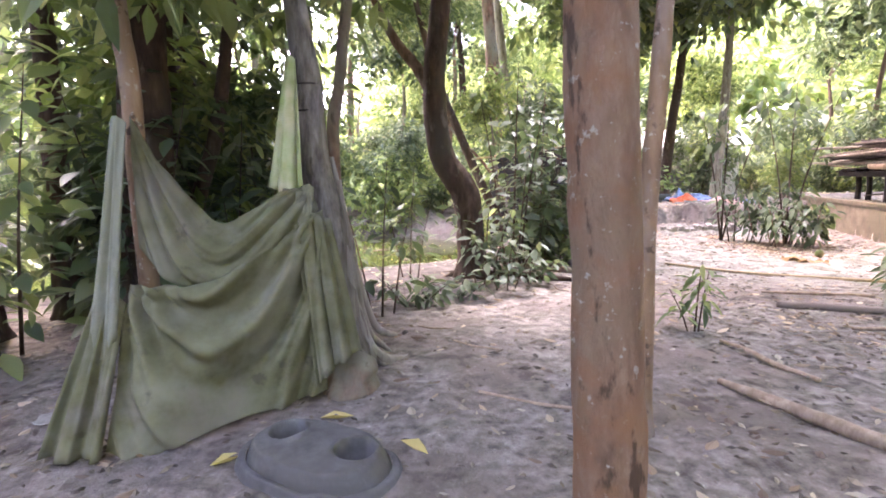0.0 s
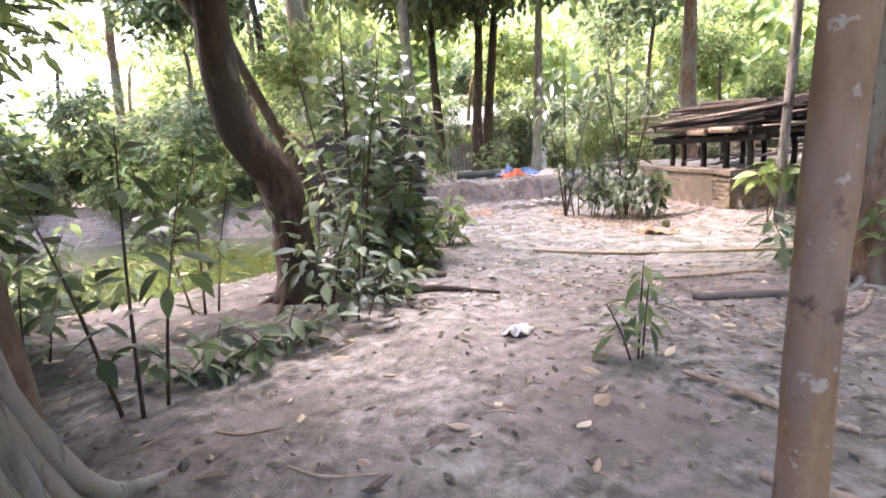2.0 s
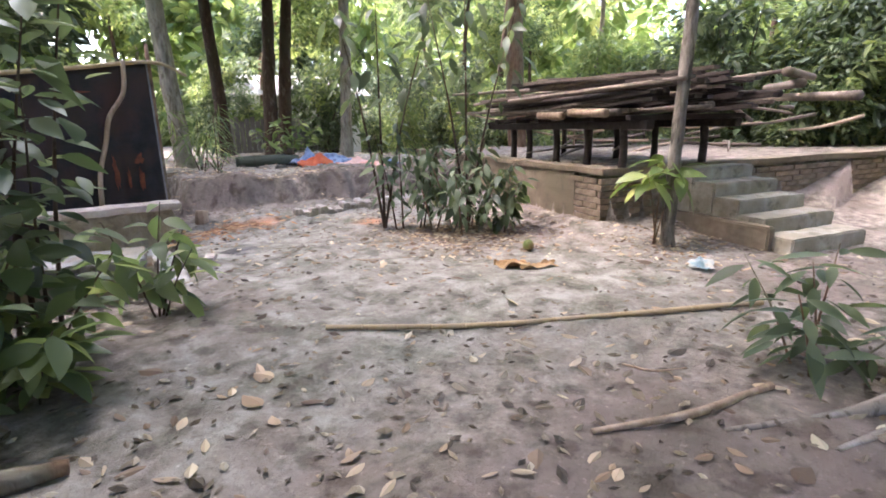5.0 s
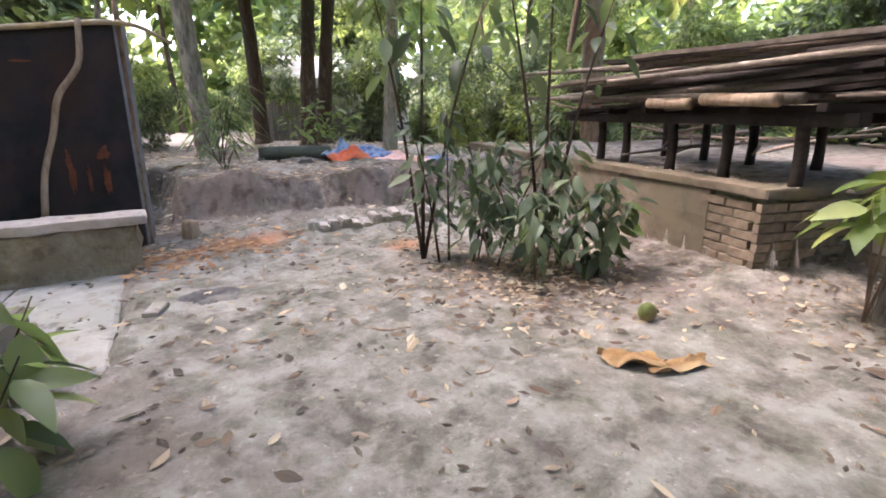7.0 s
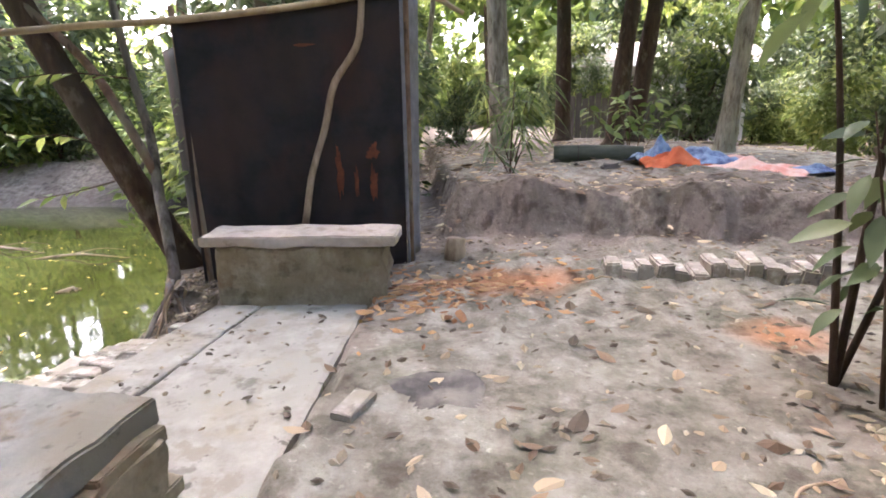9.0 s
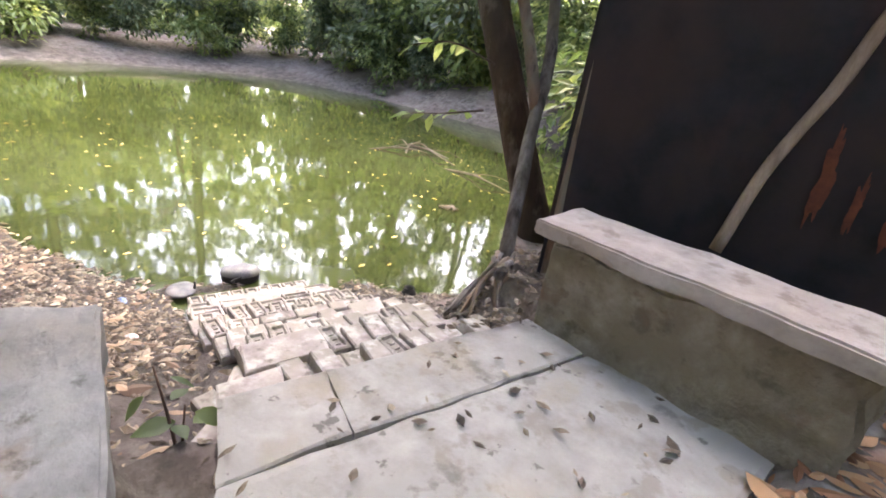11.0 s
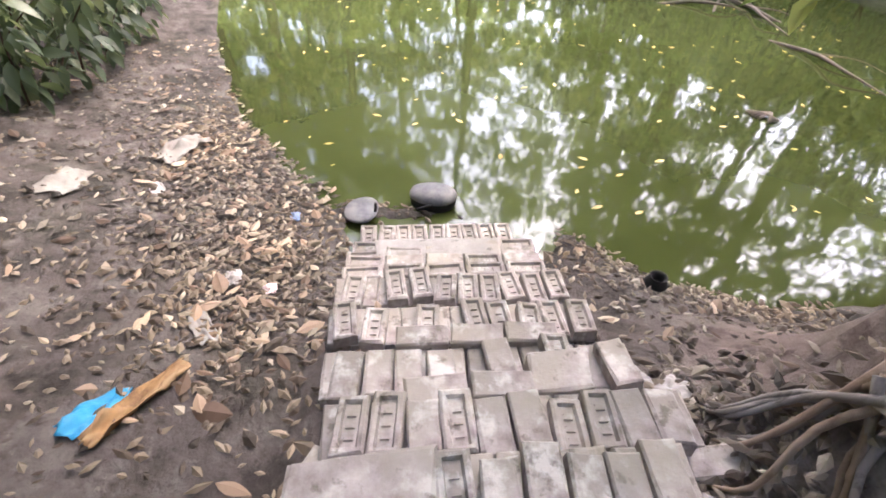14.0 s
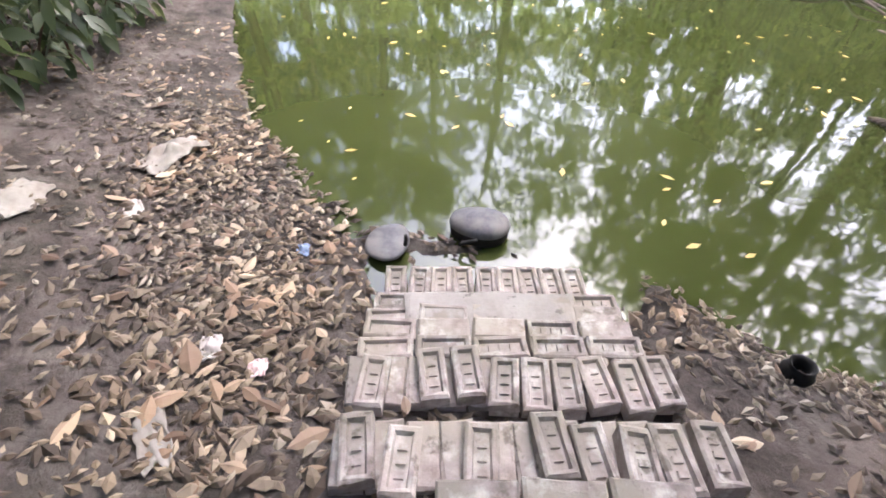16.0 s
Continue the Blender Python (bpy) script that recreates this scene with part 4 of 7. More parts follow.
# bushes along the pond's far banks
r = np.random.default_rng(66)
ring_n = len(BANK_TOP)
made = 0
for i in range(ring_n):
    (x0, y0), (x1, y1) = BANK_TOP[i], BANK_TOP[(i + 1) % ring_n]
    seg_l = math.hypot(x1 - x0, y1 - y0)
    for q in range(int(seg_l / 1.5)):
        t = (q + r.uniform()) / max(1, int(seg_l / 1.5))
        x, y = x0 + (x1 - x0) * t + r.normal() * 0.5, y0 + (y1 - y0) * t + r.normal() * 0.5
        if (-3.2 < x < 4.5 and 3.5 < y < 13.6) or (x > 0.5 and y > 12.5 and made % 3):
            made += 1
            continue
        shrub_at(x, y, r.uniform(1.0, 2.0), made % 4, "green bush on the pond's far bank", 1500 + made, r.uniform(0.7, 1.3), "bushes round the pond")
        made += 1

# far woods all round, too far to count
r = np.random.default_rng(5)
cs, rs = [], []
for k in range(1150):
    a, d = r.uniform(0, 6.283), r.uniform(27, 52)
    z = r.uniform(0, 1) ** 1.1 * 13
    if math.cos(a) < -0.1 and r.uniform() < (0.75 if z > 7 else 0.05):
        continue
    cs.append((math.cos(a) * d, 8 + math.sin(a) * d, z))
    rs.append(r.uniform(1.4, 3.2))
v, f = cloud(r, cs, rs, 130000, 0.92, 0.48)
tagged(linked("far_woods", mesh_of("far_woods", v, f), GREEN_C, smooth=False), "hazy green woods beyond the grove", "woods", kind="stuff")


# ---- made things ----
def block(x0, y0, z0, x1, y1, z1, bevel=0.006, cuts=0, rough=0.0, seed=0):
    """A bmesh box with softened, uneven edges."""
    bm = bmesh.new()
    bmesh.ops.create_cube(bm, size=1)
    for v in bm.verts:
        v.co = Vector(((x0 + x1) / 2 + v.co.x * (x1 - x0), (y0 + y1) / 2 + v.co.y * (y1 - y0), (z0 + z1) / 2 + v.co.z * (z1 - z0)))
    if bevel:
        bmesh.ops.bevel(bm, geom=list(bm.edges), offset=bevel, segments=2, affect="EDGES")
    if cuts:
        long_edges = [e for e in bm.edges if e.calc_length() > 0.12]
        bmesh.ops.subdivide_edges(bm, edges=long_edges, cuts=cuts, use_grid_fill=True)
    if rough:
        for v in bm.verts:
            v.co += noise.noise_vector(v.co * 7 + Vector((seed, 0, 0))) * rough
    return bm


def axes(origin, ux, uy, z=0.0):
    m = Matrix.Identity(4)
    m[0][0], m[1][0] = ux[0], ux[1]
    m[0][1], m[1][1] = uy[0], uy[1]
    m[0][3], m[1][3], m[2][3] = origin[0], origin[1], z
    return m


def sheet(name, rows, material, parent, label="", thick=0.004, smooth=True):
    """A cloth or paper surface from a grid of places, with thickness."""
    g = np.asarray(rows, float)
    n, m = g.shape[:2]
    ids = np.arange(n * m).reshape(n, m)
    q = np.stack([ids[:-1, :-1], ids[1:, :-1], ids[1:, 1:], ids[:-1, 1:]], -1).reshape(-1, 4)
    ob = linked(name, mesh_of(name, g.reshape(-1, 3), q), material, parent, label, smooth)
    mod = ob.modifiers.new("thickness", "SOLIDIFY")
    mod.thickness = thick
    return ob


def drape(top, bottom, nu, nv, folds, depth, seed=0, fan=0.0, out=(0, -1), swag=0.0, sag=0.45):
    """A cloth hung between two lines, with folds that deepen downwards."""
    a, b = spline(top, nu), spline(bottom, nu)
    u, w = np.linspace(0, 1, nu)[:, None], np.linspace(0, 1, nv)[None, :]
    p = a[:, None, :] * (1 - w[..., None]) + b[:, None, :] * w[..., None]
    ph = u * folds * 6.283 + seed + fan * w * np.sin(u * 3.1)
    d = depth * (0.3 + 0.9 * w) * (np.sin(ph) + 0.45 * np.sin(ph * 2.3 + 1.7 * w + seed) + 0.5 * vnoise(u * 9 + 0 * w, w * 2.2 + 0 * u, seed))
    if swag:
        arch = 1 - (2 * u - 1) ** 2
        line = w - sag * arch
        wob = vnoise(u * 3 + 0 * w, w * 3 + 0 * u, seed)
        t0, t1 = np.arctan2(w, u * 1.3 + 0.02), np.arctan2(w, (1 - u) * 1.3 + 0.02)
        r0, r1 = np.hypot(u * 1.3, w), np.hypot((1 - u) * 1.3, w)
        d = 0.25 * d + swag * (np.sin(line * 6.283 * 1.9 + 2.0 * wob) + 0.35 * np.sin(line * 6.283 * 4.6 + 3.0 * wob + seed)) * np.sqrt(np.clip(arch, 0, 1)) + 0.05 * arch * np.sin(w * 3.1)
        d = d + 0.9 * swag * (np.sin(t0 * 13 + wob) * np.exp(-1.7 * r0) * np.minimum(r0 * 6, 1) + np.sin(t1 * 11 + wob) * np.exp(-1.4 * r1) * np.minimum(r1 * 6, 1))
    p[..., 0] += out[0] * d + 0.3 * depth * np.cos(ph * 1.3)
    p[..., 1] += out[1] * d
    p[..., 2] += 0.15 * depth * np.sin(ph + 1)
    return p


# buttressed tree that carries the net
bt = thing("buttressed_tree", (-0.72, 3.2, gz(-0.72, 3.2) - 0.03), "grey-brown tree with tall buttress roots holding the net", "tree")
o = np.array([-0.72, 3.2, gz(-0.72, 3.2) - 0.03])
tube_part("trunk", [(0.02, 0, 0), (0.0, 0, 0.5), (-0.02, 0, 1.0), (-0.08, 0, 1.5), (-0.1, 0, 2.0), (-0.16, 0, 2.6), (-0.2, 0, 4.6)], [0.2, 0.13, 0.115, 0.1, 0.075, 0.068, 0.05], BARK_GREY, bt, seg=16, n=30, lumps=0.18)
for k, pts in enumerate([[(0.0, 0.1, 1.5), (0.06, 0.18, 1.05), (0.12, 0.3, 0.55), (0.2, 0.5, 0.2), (0.36, 0.86, 0.02)], [(0.03, -0.02, 1.25), (0.09, 0.0, 0.8), (0.14, 0.02, 0.4), (0.24, 0.1, 0.1), (0.42, 0.25, 0.0)], [(0.05, 0.06, 1.35), (0.11, 0.1, 0.7), (0.17, 0.18, 0.3), (0.3, 0.4, 0.05)], [(-0.05, -0.05, 0.9), (-0.02, -0.14, 0.4), (0.1, -0.26, 0.02)], [(0.02, 0.08, 1.1), (0.09, 0.22, 0.6), (0.16, 0.42, 0.16), (0.24, 0.7, 0.0)], [(0.06, 0.0, 0.95), (0.16, 0.06, 0.35), (0.3, 0.16, 0.08), (0.55, 0.5, 0.0)]]):
    tube_part("buttress_root", pts, [0.022, 0.04, 0.042, 0.036, 0.012], ROOT_GREY, bt, seg=9, n=18, lumps=0.25, seed=k, flat=0.6)
tube_part("root_mass", [(0.14, -0.2, -0.02), (0.12, -0.17, 0.12), (0.08, -0.1, 0.27)], [0.17, 0.15, 0.08], BARK, bt, "crumbling red-brown root stump", seg=16, n=10, lumps=0.35, seed=5)
for k in range(2):
    tube_part("rope", [(-0.1 + 0.085 * math.cos(a), 0.085 * math.sin(a), 1.78 + 0.16 * k) for a in np.linspace(0, 6.283, 13)], [0.006] * 13, CHAR, bt, "dark binding cord", seg=5, n=24)
limbs_and_crowns(bt, (-0.2, 0, 4.6), 0.05, HIGH, 2, 0.6, 1.3, 1.6, BARK_GREY, 77)
tree_at("tree", [(-1.66, 2.72, 0), (-1.645, 2.7, 0.5), (-1.64, 2.7, 1.4), (-1.63, 2.7, 1.9), (-1.66, 2.7, 2.4), (-1.7, 2.7, 4.6)], [0.055, 0.052, 0.052, 0.05, 0.05, 0.04], BARK_POLE, "slender tan trunk used as a post for the net", 2, CROWNS, 0.6, 0.9, 1.2, 29, 14, 0.05, 24)

net = thing("hanging_net", (-1.2, 2.7, 0.1), "torn faded green net cloth hung between two trees", "cloth")
off = np.array([-1.2, 2.7, 0.1])
topl = np.array([(-1.61, 2.63, 1.68), (-1.5, 2.7, 1.43), (-1.38, 2.78, 1.2), (-1.25, 2.83, 1.1), (-1.1, 2.88, 1.17), (-0.95, 2.95, 1.27), (-0.8, 3.0, 1.3)]) - off
seam = np.array([(-1.6, 2.58, 1.0), (-1.47, 2.6, 0.82), (-1.36, 2.65, 0.76), (-1.2, 2.7, 0.78), (-1.02, 2.78, 0.9), (-0.86, 2.88, 1.04), (-0.74, 2.95, 1.16)]) - off
low_t = np.array([(-1.62, 2.52, 0.82), (-1.5, 2.54, 0.8), (-1.36, 2.58, 0.79), (-1.2, 2.64, 0.82), (-1.0, 2.76, 0.95), (-0.84, 2.86, 1.08), (-0.7, 2.92, 1.16)]) - off
low_b = np.array([(-1.72, 2.33, 0.0), (-1.52, 2.3, -0.03), (-1.36, 2.42, 0.0), (-1.2, 2.55, 0.02), (-1.02, 2.68, 0.03), (-0.88, 2.78, 0.04), (-0.72, 2.86, 0.06)]) - off
sheet("upper_cloth", drape(topl, seam, 80, 36, 1.5, 0.014, 1, swag=0.022, sag=0.8), NET, net)
sheet("lower_cloth", drape(low_t, low_b, 130, 70, 1.6, 0.02, 2.0, 1.0, swag=0.046, sag=0.95), NET, net)
tip_t = np.array([(-0.86, 2.84, 1.08), (-0.76, 2.88, 1.14), (-0.68, 2.96, 1.1)]) - off
tip_b = np.array([(-0.78, 2.78, 0.1), (-0.66, 2.82, 0.22), (-0.52, 2.9, 0.3)]) - off
sheet("side_cloth", drape(tip_t, tip_b, 36, 30, 2.4, 0.026, 4), NET, net)
flap_t = np.array([(-1.68, 2.6, 1.66), (-1.63, 2.55, 1.68), (-1.58, 2.55, 1.64)]) - off
flap_b = np.array([(-1.82, 2.42, 0.5), (-1.74, 2.38, 0.46), (-1.66, 2.4, 0.56)]) - off
sheet("pale_flap", drape(flap_t, flap_b, 28, 30, 1.4, 0.018, 6), NET_PALE, net, "pale sun-bleached strip of cloth")
edge_t = np.array([(-1.8, 2.5, 0.75), (-1.72, 2.46, 0.78), (-1.62, 2.46, 0.74)]) - off
edge_b = np.array([(-2.02, 2.3, 0.0), (-1.86, 2.24, 0.0), (-1.7, 2.26, 0.0)]) - off
sheet("trailing_cloth", drape(edge_t, edge_b, 34, 24, 2.2, 0.03, 8), NET, net)
strip_t = np.array([(-0.9, 3.04, 2.05), (-0.87, 3.03, 2.06), (-0.84, 3.04, 2.04)]) - off
strip_b = np.array([(-1.04, 3.0, 1.3), (-0.94, 2.98, 1.26), (-0.83, 3.0, 1.3)]) - off
sheet("light_strip", drape(strip_t, strip_b, 22, 24, 1.6, 0.022, 3), NET_BACKLIT, net, "yellow-green strip, its back light put into the colour")
for k, (x, z) in enumerate([(-0.92, 1.02), (-0.84, 1.0), (-0.79, 1.04)]):
    s_t = np.array([(x - 0.03, 2.96, z + 0.26), (x, 2.95, z + 0.27), (x + 0.03, 2.96, z + 0.25)]) - off
    s_b = np.array([(x - 0.025, 2.9, z - 0.06), (x, 2.88, z - 0.08), (x + 0.02, 2.9, z - 0.05)]) - off
    sheet("gathered_strip", drape(s_t, s_b, 10, 12, 1.0, 0.012, k), NET, net)


def lathe(profile, seg=28, sx=1.0, sy=1.0, wob=0.0, seed=0):
    a = np.linspace(0, 2 * np.pi, seg, endpoint=False)
    v = np.array([(r0 * math.cos(t) * sx * (1 + wob * math.sin(3 * t + seed)), r0 * math.sin(t) * sy * (1 + wob * math.cos(2 * t)), z) for r0, z in profile for t in a])
    f = [(i * seg + j, i * seg + (j + 1) % seg, (i + 1) * seg + (j + 1) % seg, (i + 1) * seg + j) for i in range(len(profile) - 1) for j in range(seg)]
    return v, f


# clay cooking stove with two fire holes
def clay_stove():
    st = thing("clay_stove", pose(-0.62, 2.17, gz(-0.62, 2.17) - 0.02, 0, 0, -30), "dark oblong clay cooking stove with two pot holes", "stove")
    n = 150
    x, y = np.meshgrid(np.linspace(-0.5, 0.5, n), np.linspace(-0.36, 0.36, n), indexing="ij")
    ids = np.arange(n * n).reshape(n, n)
    qd = np.stack([ids[:-1, :-1], ids[1:, :-1], ids[1:, 1:], ids[:-1, 1:]], -1).reshape(-1, 4)
    q = (np.abs(x / 0.42) ** 2.5 + np.abs(y / 0.25) ** 2.5) ** (1 / 2.5)
    z = 0.155 * (1 - smooth01((q - 0.78) / 0.2)) - 0.06 * smooth01((q - 1.0) / 0.1)
    z = z - 0.012 * smooth01(q / 0.8) * (q < 0.85)
    for hx, hy in HOLES:
        hole = np.hypot((x - hx) / 0.09, (y - hy) / 0.09)
        z = z + np.exp(-((hole - 1.15) / 0.16) ** 2) * 0.016 - 0.24 * (1 - smooth01((hole - 0.9) / 0.12))
    z = np.maximum(z + 0.006 * vnoise(x * 12, y * 12, 2), -0.05)
    kept = qd[(q.reshape(-1)[qd] < 1.08).all(1)]
    body = linked("body", mesh_of("body", np.stack([x, y, z], -1).reshape(-1, 3), kept), CLAY, st)
    # hole faces turn black: soot and the shade inside, put into the colour
    body.data.materials.append(SOOT_AND_SHADE)
    deep = np.minimum(*[np.hypot((x - hx) / 0.09, (y - hy) / 0.09) for hx, hy in HOLES]).reshape(-1)
    body.data.polygons.foreach_set("material_index", (deep[kept].max(1) < 0.92).astype(int).tolist())
    # low ledge of clay round the foot, and a pot rest at the lip of each hole
    z = 0.07 * (1 - smooth01((q - 0.98) / 0.12)) + 0.012 * vnoise(x * 9, y * 9, 5) - 0.05 * smooth01((q - 1.08) / 0.08)
    band = q.reshape(-1)[qd]
    linked("foot_ledge", mesh_of("foot_ledge", np.stack([x, y, z], -1).reshape(-1, 3), qd[((band > 0.9) & (band < 1.17)).all(1)]), CLAY, st, "worn clay ledge round the foot")
    for hx, hy in HOLES:
        v, f = lathe([(0.045, -0.12), (0.05, -0.03), (0.044, 0.012), (0.03, 0.028), (0.001, 0.032)], 14, 1.0, 0.8, 0.06)
        linked("pot_rest", mesh_of("pot_rest", v + [hx - 0.01, hy - 0.085, 0.105], f), CLAY, st)
    return st


HOLES = ((-0.2, 0.02), (0.21, 0.03))
clay_stove()


# ---- landing, benches ----
def slab(name, poly, z0, z1, material, parent=None, rough=0.01, step=0.06, seed=0):
    """A cast slab over a four-cornered plan with crumbled edges."""
    p = np.array(poly, float)
    n, m = 30, 30
    u, w = np.meshgrid(np.linspace(0, 1, n), np.linspace(0, 1, m), indexing="ij")
    xy = (p[0] * ((1 - u) * (1 - w))[..., None] + p[1] * (u * (1 - w))[..., None] + p[2] * (u * w)[..., None] + p[3] * ((1 - u) * w)[..., None])
    edge = np.minimum(np.minimum(u, 1 - u), np.minimum(w, 1 - w))
    xy = xy + (edge == 0)[..., None] * np.stack([vnoise(xy[..., 0] * 9, xy[..., 1] * 9, seed), vnoise(xy[..., 0] * 9, xy[..., 1] * 9, seed + 1)], -1) * 0.01
    z = z1 + 0.006 * vnoise(xy[..., 0] * 3, xy[..., 1] * 3, seed) - (edge == 0) * 0.006
    top = np.concatenate([xy, z[..., None]], -1).reshape(-1, 3)
    ids = np.arange(n * m).reshape(n, m)
    f = np.stack([ids[:-1, :-1], ids[1:, :-1], ids[1:, 1:], ids[:-1, 1:]], -1).reshape(-1, 4).tolist()
    ring = list(ids[:, 0]) + list(ids[-1, 1:]) + list(ids[::-1, -1][1:]) + list(ids[0, ::-1][1:-1])
    low = top[ring].copy()
    low[:, 2] = z0
    k = len(top)
    for i in range(len(ring)):
        j = (i + 1) % len(ring)
        f.append([ring[i], k + i, k + j, ring[j]])
    me = mesh_of(name, np.concatenate([top, low]), f)
    return linked(name, me, material, parent, smooth=False)


def gp(a, b):
    return GO + GS * (GA * a + GB * b)


land = thing("landing", (0, 0, 0), "worn cracked concrete landing at the head of the steps", "landing")
land["kind"] = "structure"
slab("front_slab", [gp(0.0, -0.87), gp(0.0, -0.42), gp(-0.41, -0.46), gp(-0.45, -0.95)], -0.14, -0.03, CONCRETE, land, seed=1)
slab("front_slab", [gp(0.004, -0.41), gp(0.0, 0.87), gp(-0.42, 0.88), gp(-0.42, -0.45)], -0.14, -0.032, CONCRETE, land, seed=3)
slab("rear_slab", [gp(-0.44, -0.96), gp(-0.432, 0.9), (3.17, 10.86), (2.94, 8.74)], -0.14, -0.036, CONCRETE, land, seed=5)


def bench(origin, ux, uy, length, depth, top, label, seed, cement, thick=0.075, base_in=(0.07, 0.08, 0.05)):
    """A cast seat on a crumbling base; origin: where the seat's edge over the landing starts, ux along it, uy away from the landing."""
    b = thing("bench", axes(origin, ux, uy, -0.05), label, "bench", "benches at the landing")
    top += 0.05
    part("seat", block(0, 0, top - thick, length, depth, top, 0.01, 12, 0.2 * thick, seed), cement, b)
    x0, x1, y0 = base_in
    part("base", block(x0, y0, -0.06, length - x1, depth - 0.02, top - thick, 0.02, 16, 0.034, seed + 3), BASE, b, "crumbling stained mortar base")
    return b


bench((2.06, 10.73), (0.9958, -0.0915), (0.0915, 0.9958), 1.31, 0.36, 0.455, "concrete bench on a crumbling mossy base before the cloth screen", 2, SEAT)
bl = bench((1.66, 9.22), (0.976, -0.218), (-0.218, -0.976), 1.02, 0.5, 0.335, "broken concrete bench with a mossy brick base", 9, BROKEN, 0.1, (0.1, -0.05, 0.06))
for k, (x, z) in enumerate([(0.86, 0.3), (0.8, 0.2), (0.88, 0.1)]):
    bm = block(x, 0.02, z - 0.06, x + 0.2, 0.3, z, 0.006, 2, 0.012, k)
    part("brick", bm, BASE, bl)

# black cloth screen behind the bench
scr = thing("cloth_screen", Matrix.Translation(nearer((2.55, 11.8, 0.0))) @ Matrix.Scale(0.92, 4), "black cloth screen tied to poles behind the bench", "screen")
so = np.array([2.55, 11.8, 0.0])
s_t = np.array([(1.76, 11.5, 1.88), (2.1, 11.64, 1.93), (2.6, 11.76, 2.02), (3.05, 11.82, 2.1), (3.42, 11.86, 2.14)]) - so
s_b = np.array([(1.72, 11.5, -0.3), (2.1, 11.66, -0.2), (2.6, 11.74, -0.14), (3.05, 11.8, -0.13), (3.4, 11.84, -0.12)]) - so
sheet("front_cloth", drape(s_t, s_b, 60, 30, 3.5, 0.012, 2), TARP, scr)
e_t = np.array([(3.42, 11.85, 2.14), (3.47, 11.95, 2.15), (3.56, 12.35, 2.2)]) - so
e_b = np.array([(3.42, 11.84, -0.12), (3.46, 11.95, -0.12), (3.5, 12.3, -0.1)]) - so
sheet("side_cloth", drape(e_t, e_b, 20, 24, 1.6, 0.014, 5, out=(1, 0)), TARP_GREY, scr, "dusty grey returning edge of the cloth")
w_t = np.array([(1.76, 11.51, 1.88), (1.5, 12.2, 1.85), (1.0, 12.9, 1.85)]) - so
w_b = np.array([(1.72, 11.52, -0.5), (1.5, 12.2, -0.7), (1.0, 12.9, -0.9)]) - so
sheet("side_cloth", drape(w_t, w_b, 24, 20, 2.2, 0.014, 6, out=(1, 0)), TARP, scr)
tube_part("post", [(1.75 - so[0], -0.28, -0.6), (1.76 - so[0], -0.28, 1.0), (1.76 - so[0], -0.28, 2.0)], [0.028, 0.026, 0.024], BARK, scr, seg=8)
tube_part("post", [(3.44 - so[0], 0.1, -0.2), (3.45 - so[0], 0.1, 1.0), (3.47 - so[0], 0.1, 2.4)], [0.03, 0.028, 0.025], BARK, scr, seg=8)
tube_part("top_rail", [(0.45 - so[0], -0.5, 1.78), (1.2 - so[0], -0.42, 1.85), (1.76 - so[0], -0.3, 1.9), (2.6 - so[0], -0.06, 2.03), (3.5 - so[0], 0.06, 2.16), (3.95 - so[0], 0.2, 2.02)], [0.022, 0.024, 0.027, 0.027, 0.025, 0.02], BAMBOO, scr, "pale bare rail pole", seg=8, n=26)
tube_part("crooked_prop", [(2.6 - so[0], -0.33, 0.36), (2.66 - so[0], -0.2, 0.75), (2.78 - so[0], -0.14, 1.1), (2.88 - so[0], -0.12, 1.45), (3.08 - so[0], -0.1, 1.75), (3.14 - so[0], -0.08, 2.15)], [0.028, 0.027, 0.028, 0.03, 0.027, 0.024], STICK, scr, "crooked grey-green branch leaning on the cloth", seg=8, n=24)
for k, (x, z, w, h) in enumerate([(2.86, 0.74, 0.03, 0.2), (3.15, 0.9, 0.05, 0.07), (3.15, 0.64, 0.028, 0.13), (2.5, 1.75, 0.16, 0.025), (3.0, 0.66, 0.018, 0.12)]):
    an = np.linspace(0, 2 * math.pi, 40, endpoint=False)
    rag = 1 + 0.45 * vnoise(np.cos(an) * 2.2 + k, np.sin(an) * 2.2, 60 + k) + 0.25 * vnoise(np.cos(an) * 6, np.sin(an) * 6 + k, 70 + k)
    ring = np.stack([np.cos(an) * w * rag, np.full(40, -0.076), np.sin(an) * h * rag], -1)
    v = np.concatenate([[[0, -0.08, 0]], ring]) + [x - so[0], 0.03 + 0.03 * (x - 2.6), z]
    linked("rust_stain", mesh_of("rust_stain", v, [(0, 1 + (m + 1) % 40, 1 + m) for m in range(40)]), RUST, scr, "rust-red stain")

# ---- plinth with its stairs ----
pl = thing("brick_plinth", axes(PK, PV, PB, 0.0), "raised earth plinth faced with brown brick and plaster", "plinth")
part("plaster_face", block(-0.005, 0.5, -0.12, 0.09, 6.4, PTOP - 0.07, 0.006, 6, 0.014, 1), PLASTER, pl, "stained tan plaster")
part("core_wall", block(0.045, 0.04, -0.12, 8.3, 0.2, PTOP - 0.07, 0.0), MOSSY, pl, "dark recessed mortar")
part("core_wall", block(0.05, 0.05, -0.12, 0.2, 0.6, PTOP - 0.07, 0.0), MOSSY, pl, "dark recessed mortar")
part("coping", block(-0.035, 0.2, PTOP - 0.07, 0.26, 6.4, PTOP, 0.01, 8, 0.012, 4), PLASTER, pl)
